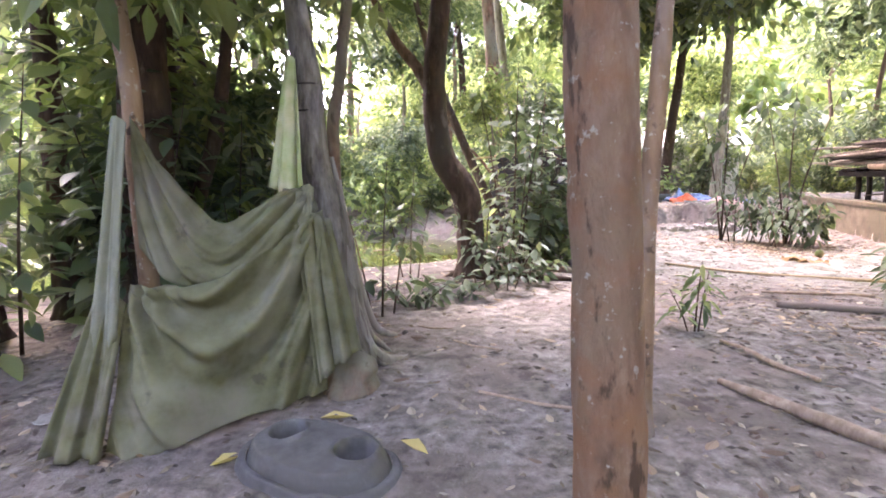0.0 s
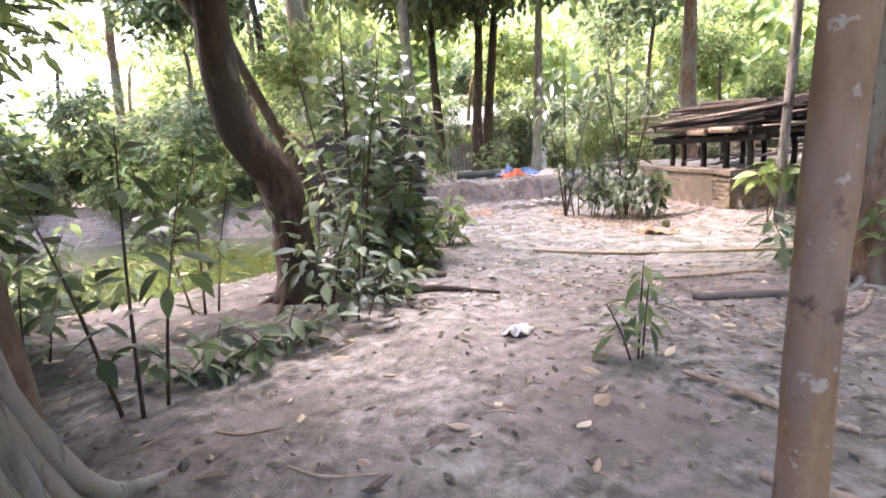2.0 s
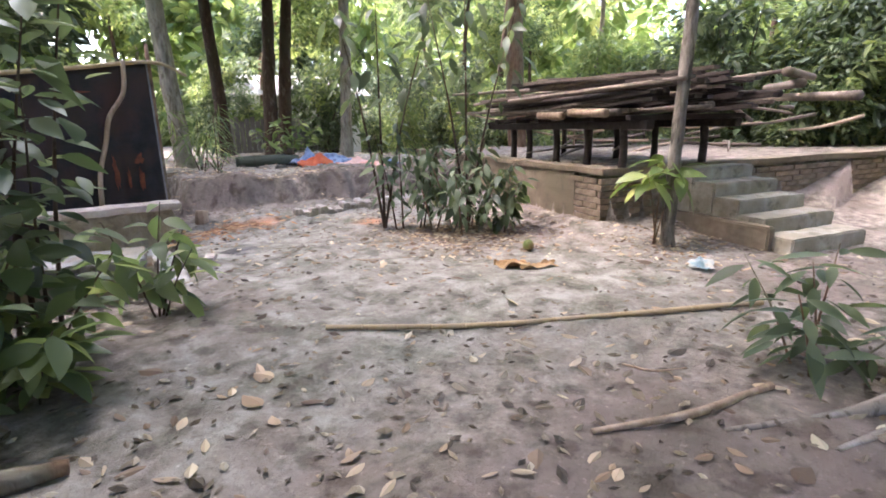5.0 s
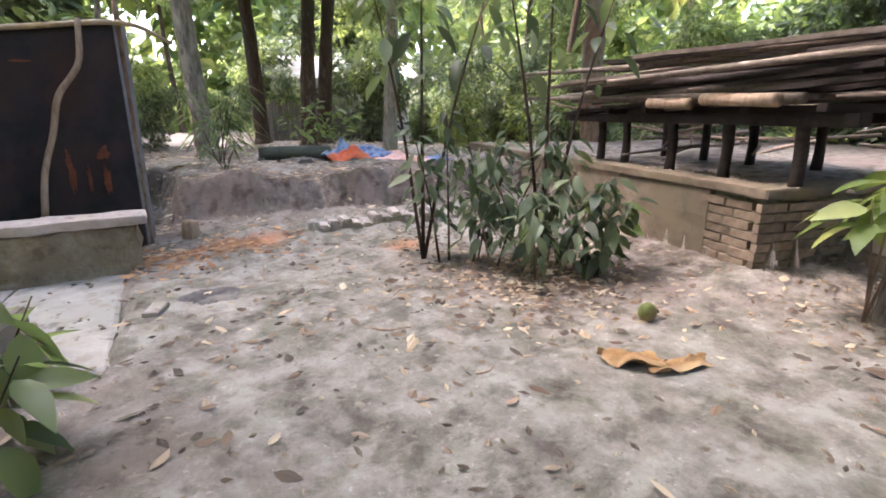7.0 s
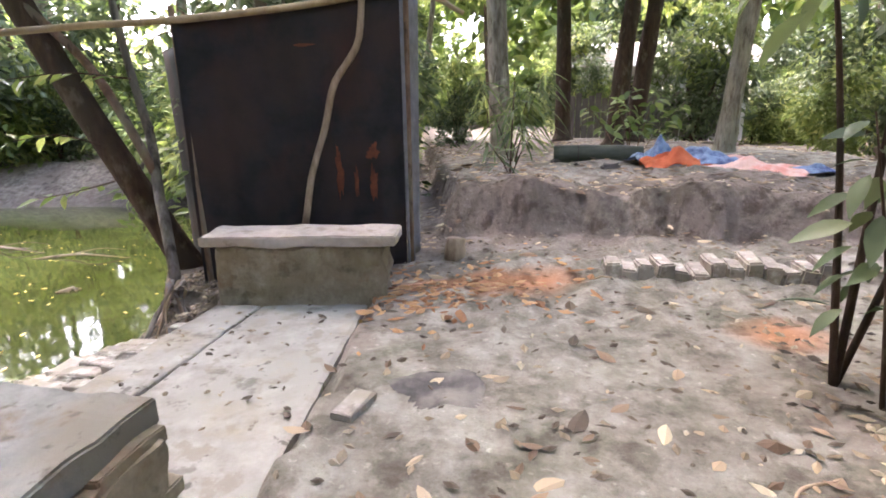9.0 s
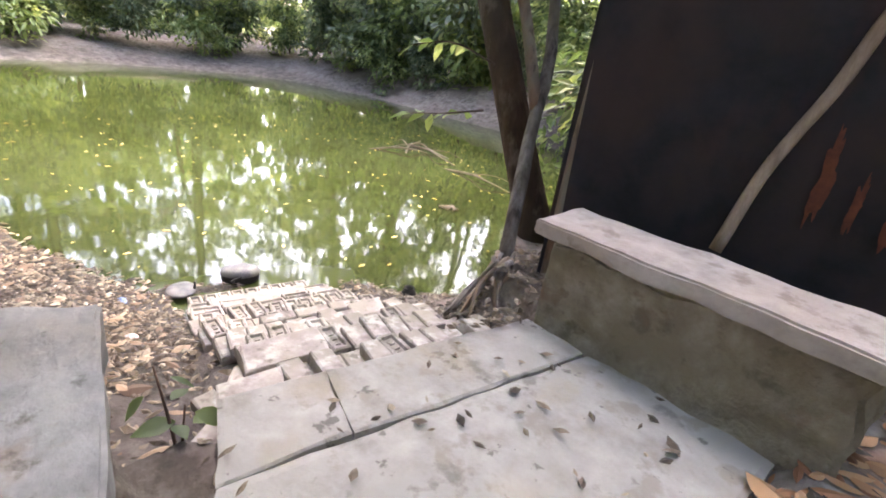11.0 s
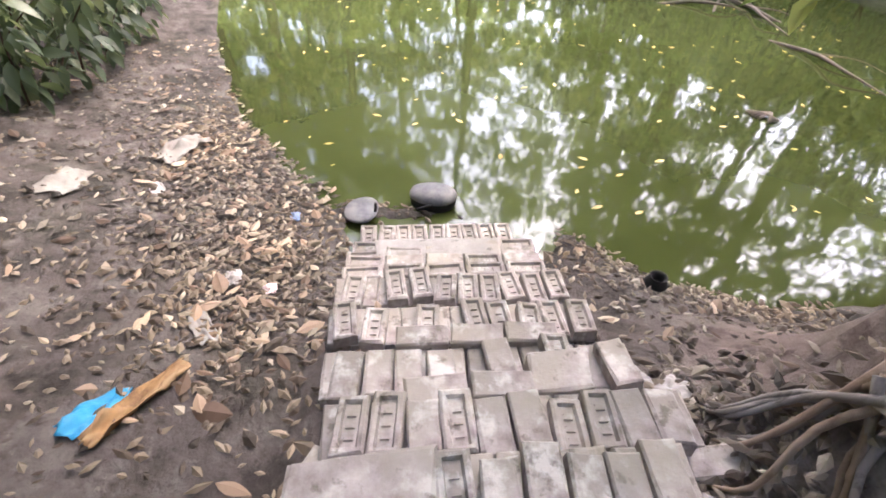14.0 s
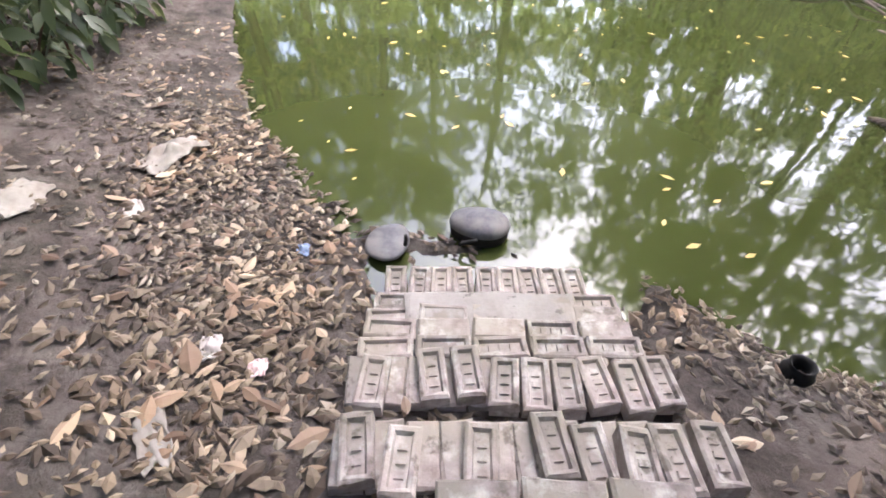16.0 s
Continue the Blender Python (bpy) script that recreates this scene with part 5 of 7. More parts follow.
part("coping", block(-0.04, -0.035, PTOP - 0.072, 8.3, 0.24, PTOP + 0.003, 0.01, 8, 0.012, 5), PLASTER, pl)

stairs = thing("concrete_stairs", axes(PK + PV * 1.0, PV, PB, 0.0), "grey concrete steps up to the brick plinth", "stairs")
for k in range(5):
    part("step", block(0.02 - 0.015 * k, -0.31 * (k + 1), -0.15, 1.0 + 0.02 * k, -0.31 * k - 0.002, PTOP - 0.145 * (k + 0.15), 0.014, 6, 0.014, k), STAIR, stairs)
part("side_wall", block(-0.1, -1.35, -0.15, 0.0, 0.0, 0.22, 0.015, 5, 0.02, 7), PLASTER, stairs)

# ---- rack and stack of wood ----
rk = thing("wood_rack", axes(PK + PV * 0.3, PV, PB, PTOP - 0.03), "blackened wooden rack standing on the plinth", "rack")
for k, (u, w) in enumerate([(0.0, 0.05), (0.05, 0.75), (0.0, 1.35), (0.03, 2.1), (0.05, 2.6), (1.3, 0.1), (1.3, 0.9), (1.25, 1.6), (1.3, 2.3), (1.3, 3.0)]):
    tube_part("post", [(u, w, -0.02), (u + 0.01, w, 0.25), (u - 0.01, w, 0.5)], [0.05, 0.045, 0.05], CHAR, rk, seg=7, n=6, lumps=0.15, seed=k)
for u in (0.0, 1.3):
    part("beam", block(u - 0.05, -0.35, 0.46, u + 0.05, 3.3, 0.55, 0.008, 5, 0.012, int(u * 3)), CHAR, rk)
for k in range(6):
    part("crosspiece", block(-0.15, -0.2 + 0.6 * k, 0.552, 1.6, -0.12 + 0.6 * k, 0.61, 0.006, 3, 0.01, k), CHAR, rk)
r = np.random.default_rng(21)
for k in range(70):
    layer = k // 14
    u = -0.18 + (k % 14) * 0.136 + r.uniform(-0.05, 0.05)
    length = r.uniform(1.8, 3.9)
    w0 = -0.6 + r.uniform(-0.25, 0.9)
    z = 0.66 + layer * 0.085 + 0.05 * (k % 14) / 14 + r.uniform(-0.015, 0.03)
    tilt = r.uniform(-0.07, 0.07)
    kind = (0, 0, 1, 2, 3, 3, 4)[int(r.integers(0, 7))]
    yawk = r.uniform(-0.1, 0.1) + (0.2 if layer > 2 else 0)
    m = Matrix(axes(PK + PV * 0.3, PV, PB, PTOP - 0.03)) @ pose(u, w0, z, math.degrees(tilt), 0, math.degrees(yawk))
    if kind < 3:
        p = thing("plank", m, "charred and weathered plank on the wood stack", "plank", "stacked wood")
        hw = r.uniform(0.03, 0.065)
        part("board", block(-hw, 0, -0.018, hw, length, 0.018, 0.004, 4, 0.01, k), CHAR if kind < 2 or k % 2 else WEATHERED, p)
    elif kind == 3:
        p = thing("log", m, "dark round log on the wood stack", "log", "stacked wood")
        tube_part("wood", [(0, 0, 0), (0.03, length * 0.5, 0.01), (-0.02, length, 0)], [0.04, 0.042, 0.03], CHAR if k % 5 else WEATHERED, p, seg=9, n=8, lumps=0.12, seed=k)
    else:
        p = thing("bamboo_pole", m, "dry bamboo pole on the wood stack", "pole", "stacked wood")
        tube_part("cane", [(0, 0, 0), (0.01, length * 0.5, 0), (0, length, 0)], [0.024, 0.026, 0.022], WEATHERED, p, seg=9, n=8, lumps=0.03, seed=k)
for k, (u, w, z, yk, ln) in enumerate([(-0.22, 0.1, 0.64, 4, 0.75), (-0.2, 0.95, 0.63, -3, 0.5), (1.9, -1.2, 0.75, 30, 2.6), (1.6, -0.8, 0.9, 48, 3.0), (1.2, -0.9, 1.0, 62, 2.8)]):
    p = thing("bamboo_pole", Matrix(axes(PK + PV * 0.3, PV, PB, PTOP - 0.03)) @ pose(u, w, z, 2, 0, -yk), "thick cut bamboo with an open end on the rack", "pole", "stacked wood")
    tube_part("cane", [(0, 0, 0), (0, ln * 0.5, 0.0), (0, ln, 0)], [0.05, 0.048, 0.05], STICK if k < 2 else WEATHERED, p, seg=12, n=8, lumps=0.03)
r = np.random.default_rng(23)
for k in range(26):
    u, w = r.uniform(1.8, 5.8), r.uniform(0.5, 4.5)
    m = Matrix(axes(PK, PV, PB, PTOP)) @ pose(u, w, 0.1 + 0.6 * r.uniform() ** 2, r.uniform(-8, 8), 0, r.uniform(40, 140))
    p = thing("dry_branch", m, "grey dry branch heaped on the plinth", "branch", "heap of dry branches")
    ln = r.uniform(1.0, 2.8)
    tube_part("wood", [(0, 0, 0), (0.1 * r.normal(), ln * 0.5, 0.08 * r.normal()), (0.1, ln, 0)], [0.03, 0.025, 0.012], WEATHERED if k % 3 else STICK, p, seg=6, n=7, seed=k)
for k, (u, w, mat, lab) in enumerate([(2.3, 3.6, PURPLE, "dark purple cloth hung over the wood heap"), (2.9, 3.9, RED, "red cloth hung over the wood heap")]):
    m = Matrix(axes(PK, PV, PB, PTOP)) @ Matrix.Translation((u, w, 0.75))
    c = thing("cloth", m, lab, "cloth")
    sheet("fabric", drape([(-0.2, 0, 0.35), (0, 0.02, 0.37), (0.2, 0, 0.34)], [(-0.2, -0.05, 0), (0, -0.04, -0.03), (0.2, -0.05, 0.0)], 16, 14, 1.5, 0.02, k), mat, c)
    tube_part("peg_stick", [(-0.5, 0.04, 0.345), (0, 0.05, 0.36), (0.5, 0.04, 0.35)], [0.012, 0.012, 0.01], STICK, c, seg=6)
    tube_part("peg_stick", [(0.0, 0.06, -0.8), (0, 0.06, -0.2), (0, 0.06, 0.4)], [0.016, 0.014, 0.012], STICK, c, seg=6)


# ---- on the ledge: wrapped roll and cloths ----
roll = thing("wrapped_roll", pose(5.55, 14.9, gz(5.55, 14.9) + 0.13, 0, 0, -14), "dark green wrapped roll lying on the earth ledge", "roll")
tube_part("body", [(0, 0, 0), (0.6, 0, 0.01), (1.25, 0, 0.0)], [0.135, 0.14, 0.13], ROLL, roll, seg=16, n=16, lumps=0.04)
tube_part("cord", [(0.35, 0.145 * math.cos(a), 0.145 * math.sin(a)) for a in np.linspace(0, 6.283, 12)], [0.008] * 12, CHAR, roll, seg=5, n=20)


def heap_cloth(name, x, y, sx, sy, h, material, label, seed, turn=0.0):
    c = thing(name, pose(x, y, gz(x, y) + 0.0, 0, 0, turn), label, "cloth", "cloths on the ledge")
    u, w = np.meshgrid(np.linspace(-1, 1, 34), np.linspace(-1, 1, 26), indexing="ij")
    q = np.sqrt(u**2 + w**2)
    z = h * np.clip(1 - q * 0.8, 0.06, 1) * (0.75 + 0.5 * vnoise(u * 2.2, w * 2.2, seed) + 0.22 * vnoise(u * 6, w * 6, seed + 1)) + 0.02
    ex = 1 + 0.16 * vnoise(u * 1.5, w * 1.5, seed + 4)
    g = np.stack([u * sx * ex, w * sy * (1 + 0.2 * vnoise(u * 2, w * 2, seed + 5)), np.maximum(z, 0.012)], -1)
    sheet("fabric", g, material, c)
    return c


heap_cloth("blue_cloth", 6.85, 14.25, 0.34, 0.26, 0.46, DENIM, "pale blue cloth bundled beside the roll", 1)
heap_cloth("orange_cloth", 6.75, 13.6, 0.4, 0.26, 0.34, ORANGE, "orange-red cloth bundled on the earth ledge", 3, -20)
heap_cloth("blue_cloth", 7.2, 13.5, 0.6, 0.24, 0.3, DENIM, "pale blue cloth trailing over the ledge", 5, -32)
heap_cloth("pink_cloth", 7.3, 13.0, 0.55, 0.26, 0.17, ROSE, "faded pink cloth spread on the earth ledge", 7, -30)
heap_cloth("pink_cloth", 7.75, 14.0, 0.8, 0.26, 0.17, ROSE, "pale pink cloth stretched along the ledge", 9, -22)
heap_cloth("blue_cloth", 7.9, 12.9, 0.4, 0.16, 0.12, DENIM, "end of pale blue cloth on the ledge", 11, 12)
for k, (x, y, s) in enumerate([(5.8, 13.3, 0.12), (5.3, 13.9, 0.06), (5.55, 13.8, 0.05)]):
    st = thing("stone", pose(x, y, gz(x, y) + s * 0.3, 0, 0, 30 * k), "dark lump of stone on the ledge", "stone")
    part("rock", block(-s, -s * 0.6, -s * 0.45, s, s * 0.6, s * 0.45, s * 0.3, 1, s * 0.25, k), CLAY, st)
# row of bricks let into the earth before the ledge
r = np.random.default_rng(3)
for k in range(13):
    x = 4.95 + k * 0.115
    y = 10.98 - 0.24 * (x - 5.0) + r.uniform(-0.02, 0.02)
    b = thing("old_brick", pose(x, y, gz(x, y) + 0.02, r.uniform(-5, 5), r.uniform(-5, 5), -14 + r.uniform(-6, 6)), "worn brick let into the earth bank", "brick", "bricks in the earth bank")
    part("body", block(-0.056, -0.13, -0.08, 0.056, 0.12, 0.045 + 0.03 * (k % 3 == 0), 0.014, 2, 0.016, k), BRICK, b)
for x, y, s in [(3.82, 11.55, 0.085)]:
    b = thing("stump", (x, y, gz(x, y) - 0.02), "short pale cut stump before the ledge", "stump")
    tube_part("wood", [(0, 0, 0), (0, 0, 0.1), (0.01, 0, 0.2 * s / 0.09)], [s, s * 0.9, s * 0.9], STICK, b, seg=12, n=6, lumps=0.2)
leafy_plant("sapling", 4.5, 12.75, [(0, 0, 1.0, 0.03, 0), (0.02, 0.02, 0.5, 0.25, 0.0), (0, 0, 0.4, -0.28, 0.0)], "thin dark sapling with narrow leaves on the ledge", "sapling", GREEN_B, BARK_DARK, 0.2, 0.03, 26, 4, 0.3)
leafy_plant("shrub", 7.0, 15.6, [(0, 0, 0.9, -0.3, 0), (0.1, 0, 1.0, 0.3, 0), (0, 0, 1.1, 0, 0.2), (0.2, 0, 0.8, 0.6, -0.1), (-0.2, 0, 0.8, -0.6, -0.1)], "light green leafy shrub behind the cloths", "shrub", GREEN_C, BARK, 0.2, 0.1, 22, 6, 0.35)

# house beyond the ledge
hs = thing("house", pose(11.2, 23.5, gz(11.2, 23.5), 0, 0, -12), "low white house with a tin roof among the trees", "house")
part("wall", block(-2.4, 0, 0, 2.6, 3.0, 2.35, 0.0), HOUSE_WHITE, hs)
bm = bmesh.new()
ps = [bm.verts.new(p) for p in [(-2.8, -0.5, 2.3), (3.0, -0.5, 2.3), (3.0, 1.5, 3.2), (-2.8, 1.5, 3.2), (3.0, 3.5, 2.3), (-2.8, 3.5, 2.3)]]
bm.faces.new([ps[0], ps[1], ps[2], ps[3]]); bm.faces.new([ps[3], ps[2], ps[4], ps[5]])
bmesh.ops.solidify(bm, geom=list(bm.faces), thickness=0.05)
part("roof", bm, TIN, hs)
part("door", block(0.8, -0.04, 0, 1.6, 0.02, 1.95, 0.01), CHAR, hs)
wd = part("window", block(-1.6, -0.03, 0.95, -0.8, 0.02, 1.85, 0.01), CHAR, hs)
part("sill", block(-1.7, -0.1, 0.89, -0.7, 0.0, 0.95, 0.01), HOUSE_WHITE, wd)
fn = thing("plank_fence", pose(9.6, 20.8, gz(9.6, 20.8), 0, 0, -10), "grey weathered plank fence before the house", "fence")
for k in range(24):
    part("plank", block(-2.0 + k * 0.17, -0.015, -0.05, -1.85 + k * 0.17, 0.015, 1.05 + 0.08 * math.sin(k * 2.1), 0.004), HOUSE_GREY, fn)
part("rail", block(-2.05, 0.017, 0.7, 2.1, 0.05, 0.78, 0.004), HOUSE_GREY, fn)


# ---- plants by the way ----
for k, (x, y, h) in enumerate([(-2.7, 4.3, 2.4), (-3.5, 3.7, 2.6), (-2.0, 4.7, 2.0), (-4.3, 3.0, 2.4), (-3.1, 4.6, 1.5)]):
    leafy_plant("bush", x, y, [(0, 0, h, 0.15, 0.05), (0.1, 0.1, h * 0.85, 0.5, -0.2), (-0.1, 0.05, h * 0.9, -0.5, 0.1), (0.05, -0.1, h * 0.6, 0.1, -0.4)], "tall dark-leaved bush behind the hanging net", "bush", (GREEN_B, GREEN_A)[k % 2], BARK_DARK, 0.24, 0.12, 44, 90 + k, 0.15, group="bushes behind the net")
leafy_plant("young_palm", 5.0, 15.4, [(0, 0, 1.3, 0.05, 0), (0.05, 0, 1.5, 0.5, 0.1), (0, 0.05, 1.4, -0.55, 0.1), (0, 0, 1.2, 0.2, -0.5)], "young palm with narrow drooping green fronds", "palm", GREEN_A, BARK_DARK, 0.55, 0.035, 34, 81, 0.35, droop=0.5)
leafy_plant("sapling", 2.1, 4.0, [(0, 0, 0.62, 0.05, 0.02), (0.03, 0, 0.55, 0.1, 0.05), (-0.05, 0, 0.4, -0.18, 0.0)], "small sapling with narrow green leaves in bare earth", "sapling", GREEN_A, BARK_DARK, 0.16, 0.045, 16, 1, 0.35, droop=0.35)
leafy_plant("bush", 5.5, 9.2, [(0, 0, 1.35, 0.05, 0.1), (0.1, -0.2, 1.15, 0.3, -0.1), (0.2, -0.4, 1.0, 0.35, -0.2), (0.3, -0.6, 0.85, 0.25, -0.3), (-0.1, 0, 1.2, -0.2, 0.1), (0.25, -0.1, 1.1, 0.4, 0.1)], "dusty dark-leaved saplings crowded before the plinth", "bush", GREEN_GREY, BARK_DARK, 0.17, 0.072, 34, 2, 0.3, droop=0.35, hang=0.25, reach=1.0)
leafy_plant("bush", 5.95, 8.5, [(0, 0, 1.2, 0.1, 0.1), (-0.15, 0.1, 1.1, -0.3, 0.2), (0.0, -0.15, 0.8, 0.2, -0.25), (0.15, 0.1, 1.1, 0.35, 0.1), (-0.3, 0.3, 1.1, -0.25, 0.2), (-0.2, -0.1, 0.8, -0.35, -0.25), (0.1, -0.1, 0.85, 0.35, -0.25), (0.22, -0.3, 0.65, 0.2, -0.2)], "dense dusty dark-leaved bush before the plinth", "bush", GREEN_B, BARK, 0.17, 0.07, 40, 3, 0.25, droop=0.4, hang=0.3, reach=1.0)
for x, y, h, lx, sd in [(5.36, 9.4, 2.9, 0.1, 33), (6.05, 8.62, 3.0, 0.1, 34)]:
    leafy_plant("sapling", x, y, [(0, 0, h, lx, 0.1), (0.02, 0.02, h * 0.9, lx + 0.5, -0.3), (0, 0, h * 0.9, lx - 0.5, 0.2)], "tall thin sapling with large drooping dark leaves", "sapling", GREEN_B, BARK_DARK, 0.25, 0.1, 22, sd, 0.6, droop=0.35, hang=0.35, group="tall saplings before the plinth", reach=1.3)
leafy_plant("sapling", 6.2, 8.15, [(0, 0, 0.75, 0.05, -0.05), (0, 0, 0.6, 0.15, 0.0)], "sapling with broad bright green leaves by the plinth", "sapling", GREEN_C, BARK, 0.27, 0.15, 4, 5, 0.6)
leafy_plant("sapling", 6.75, 6.6, [(0, 0, 0.95, 0.1, 0.0), (0.05, 0, 0.8, -0.2, 0.05), (0, 0, 0.85, 0.2, -0.15)], "sapling with large drooping green leaves by the stairs", "sapling", GREEN_C, BARK, 0.3, 0.13, 12, 7, 0.75, droop=0.4)
leafy_plant("shrub", 4.75, 4.8, [(0, 0, 0.55, 0.1, 0.1), (0.1, 0.05, 0.6, 0.3, 0), (-0.1, 0, 0.5, -0.25, 0.05), (0, 0.1, 0.55, 0.05, 0.3), (0.05, -0.1, 0.4, 0.1, -0.3)], "low dark green shrub at the foot of a tree", "shrub", GREEN_B, BARK, 0.22, 0.07, 16, 8, 0.2)
leafy_plant("shrub", 4.6, 4.0, [(0, 0, 0.8, -0.2, 0.1), (0.05, 0, 0.9, 0.1, 0.1), (0.1, -0.1, 0.7, -0.1, -0.3)], "leafy shrub against the tree roots", "shrub", GREEN_A, BARK, 0.2, 0.08, 14, 9, 0.4)
# thicket on the bank between the bent tree and the broken bench
for k, (x, y, h) in enumerate([(1.65, 7.6, 2.3), (1.85, 7.8, 2.6), (1.25, 7.5, 1.6), (1.45, 7.35, 2.7), (1.5, 7.65, 1.1), (1.75, 7.3, 0.8), (1.0, 6.95, 2.9), (1.3, 7.15, 1.9)]):
    leafy_plant("bush", x, y, [(0, 0, h, 0.1, 0.05), (0.1, 0.1, h * 0.85, 0.35, -0.2), (-0.1, 0.05, h * 0.9, -0.35, 0.1), (0.05, -0.1, h * 0.6, 0.1, -0.4)], ("dusty broad-leaved bush on the pond bank", "dark green broad-leaved bush on the pond bank")[k % 2], "bush", (GREEN_GREY, GREEN_B, GREEN_A)[k % 3], BARK_DARK, 0.2, 0.11, 30, 40 + k, 0.2, group="bank thicket")
for k, (x, y, h) in enumerate([(0.75, 7.2, 0.6), (-0.45, 6.5, 1.5), (-1.5, 5.75, 0.9), (1.02, 5.85, 0.4), (0.72, 5.5, 0.75), (0.5, 5.95, 1.2), (0.72, 6.35, 0.9), (-0.3, 4.9, 0.35), (0.15, 5.2, 0.3), (-0.6, 4.6, 1.5)]):
    leafy_plant("bush", x, y, [(0, 0, h, 0.1, 0.05), (0.1, 0.1, h * 0.8, 0.25, -0.2), (-0.1, 0.05, h * 0.9, -0.3, 0.1)], "dusty young bush on the pond bank", "bush", (GREEN_GREY, GREEN_B)[k % 2], BARK_DARK, 0.17, 0.07, 20, 60 + k, 0.2, group="bank thicket")
for k, (x, y, h) in enumerate([(-1.75, 7.7, 0.9), (-2.05, 8.0, 1.2), (-2.8, 8.15, 1.2), (-3.7, 8.25, 1.4), (-2.2, 7.4, 1.5), (-3.3, 7.6, 1.5), (-4.8, 8.2, 1.6), (-5.8, 8.0, 1.8)]):
    leafy_plant("bush", x, y, [(0, 0, h, 0.1, 0.05), (0.1, 0.1, h * 0.85, 0.4, 0.3), (-0.1, 0.05, h * 0.9, -0.35, 0.2), (0.05, -0.1, h * 0.7, 0.2, -0.4), (-0.2, 0.2, h * 0.6, -0.2, 0.5)], "dusty grey-green bush on the pond bank", "bush", (GREEN_B, GREEN_B, GREEN_GREY)[k % 3], BARK_DARK, 0.17, 0.075, 46, 240 + k, 0.12, droop=0.35, hang=0.4, group="bank thicket", reach=1.2)
leafy_plant("sapling", 1.83, 9.33, [(0, 0, 0.22, -0.04, 0.04), (0.0, 0.0, 0.36, -0.09, -0.02)], "small sapling with large leaves between bench and steps", "sapling", GREEN_A, BARK_DARK, 0.125, 0.065, 4, 11, 0.5)
leafy_plant("sapling", 2.5, 8.05, [(0, 0, 0.8, 0.12, 0.02), (0.02, 0, 0.62, 0.25, 0.1), (-0.02, 0, 0.7, -0.2, 0.1), (0.03, -0.03, 0.5, 0.2, -0.15)], "sapling with wilted drooping leaves by the broken bench", "sapling", GREEN_A, BARK_DARK, 0.23, 0.1, 13, 12, 0.3, droop=0.45)
# twigs with leaves reaching over the water
for k, (x, y, z, dx, dz) in enumerate([(1.4, 11.5, 1.5, -0.75, 0.0), (1.2, 11.4, 0.75, -0.5, -0.1), (1.0, 11.7, 1.0, -0.6, 0.05), (1.3, 11.8, 1.7, 0.5, 0.1)]):
    tw = thing("hanging_twig", nearer((x, y, z)), "leafy twig reaching over the pond from a tree", "twig", "twigs over the pond")
    pts = [(0, 0, 0), (dx * 0.5, -0.05, dz + 0.04), (dx, -0.1, dz)]
    tube_part("stem", pts, [0.007, 0.005, 0.003], BARK_DARK, tw, seg=5)
    ln = spline(pts, 12)
    rr = np.random.default_rng(k)
    v, f = leaf_set(ln[2:], rr.normal(size=(10, 3)) * 0.5 + [dx, 0, -0.4], np.array([0, 0, 1.0]) + rr.normal(size=(10, 3)) * 0.3, rr.uniform(0.1, 0.17, 10), rr.uniform(0.045, 0.07, 10))
    linked("leaves", mesh_of("leaves", v, f), GREEN_C, tw, smooth=False)


# ---- loose wood on the ground ----
def lying(name, pts, radii, material, label, category, seed=0, knots=0):
    x, y = pts[0]
    o = np.array([x, y, gz(x, y)])
    ob = thing(name, tuple(o), label, category)
    line = [(px - x, py - y, gz(px, py) - o[2] + rd * 0.75) for (px, py), rd in zip(pts, np.interp(np.linspace(0, 1, len(pts)), np.linspace(0, 1, len(radii)), radii))]
    tube_part("wood", line, radii, material, ob, seg=9, n=26, lumps=0.1, seed=seed)
    if knots:
        li = spline(line, knots + 2)[1:-1]
        for p in li:
            v, f = lathe([(0.0, -0.012), (radii[0] * 1.18, -0.01), (radii[0] * 1.22, 0.0), (radii[0] * 1.18, 0.01), (0.0, 0.012)], 9)
            d = Vector(np.array(line[-1]) - line[0]).normalized().to_track_quat("Z", "Y").to_matrix()
            linked("node", mesh_of("node", v @ np.array(d).T + p, f), BAMBOO, ob, "raised cane joint")
    return ob


lying("bamboo_cane", [(3.22, 7.03), (3.98, 6.45), (4.7, 5.93), (5.6, 5.28)], [0.016, 0.018, 0.019, 0.019], BAMBOO, "long dry bamboo cane lying on sand", "cane", 1, 12)
lying("fallen_log", [(0.85, 6.95), (1.3, 6.78), (1.6, 6.55), (1.85, 6.5)], [0.035, 0.055, 0.05, 0.03], BARK, "weathered log lying on the bank", "log", 2)
lying("fallen_log", [(0.75, 6.5), (1.2, 6.1), (1.6, 6.0), (2.05, 5.68)], [0.05, 0.045, 0.03, 0.014], BARK_DARK, "dark thin log lying on the earth", "log", 3)
lying("fallen_branch", [(1.72, 2.95), (1.86, 2.68), (2.05, 2.32), (2.2, 1.9)], [0.02, 0.035, 0.04, 0.042], STICK, "thick bare branch lying on the earth", "branch", 4)
lying("fallen_branch", [(2.18, 3.75), (2.25, 3.5), (2.28, 3.25), (2.4, 3.0)], [0.012, 0.022, 0.02, 0.016], STICK, "bent bare branch lying by the sapling", "branch", 5)
lying("fallen_branch", [(3.2, 4.6), (3.6, 4.45), (4.1, 4.25)], [0.03, 0.035, 0.03], WEATHERED, "broken branch lying on leaf litter", "branch", 6)
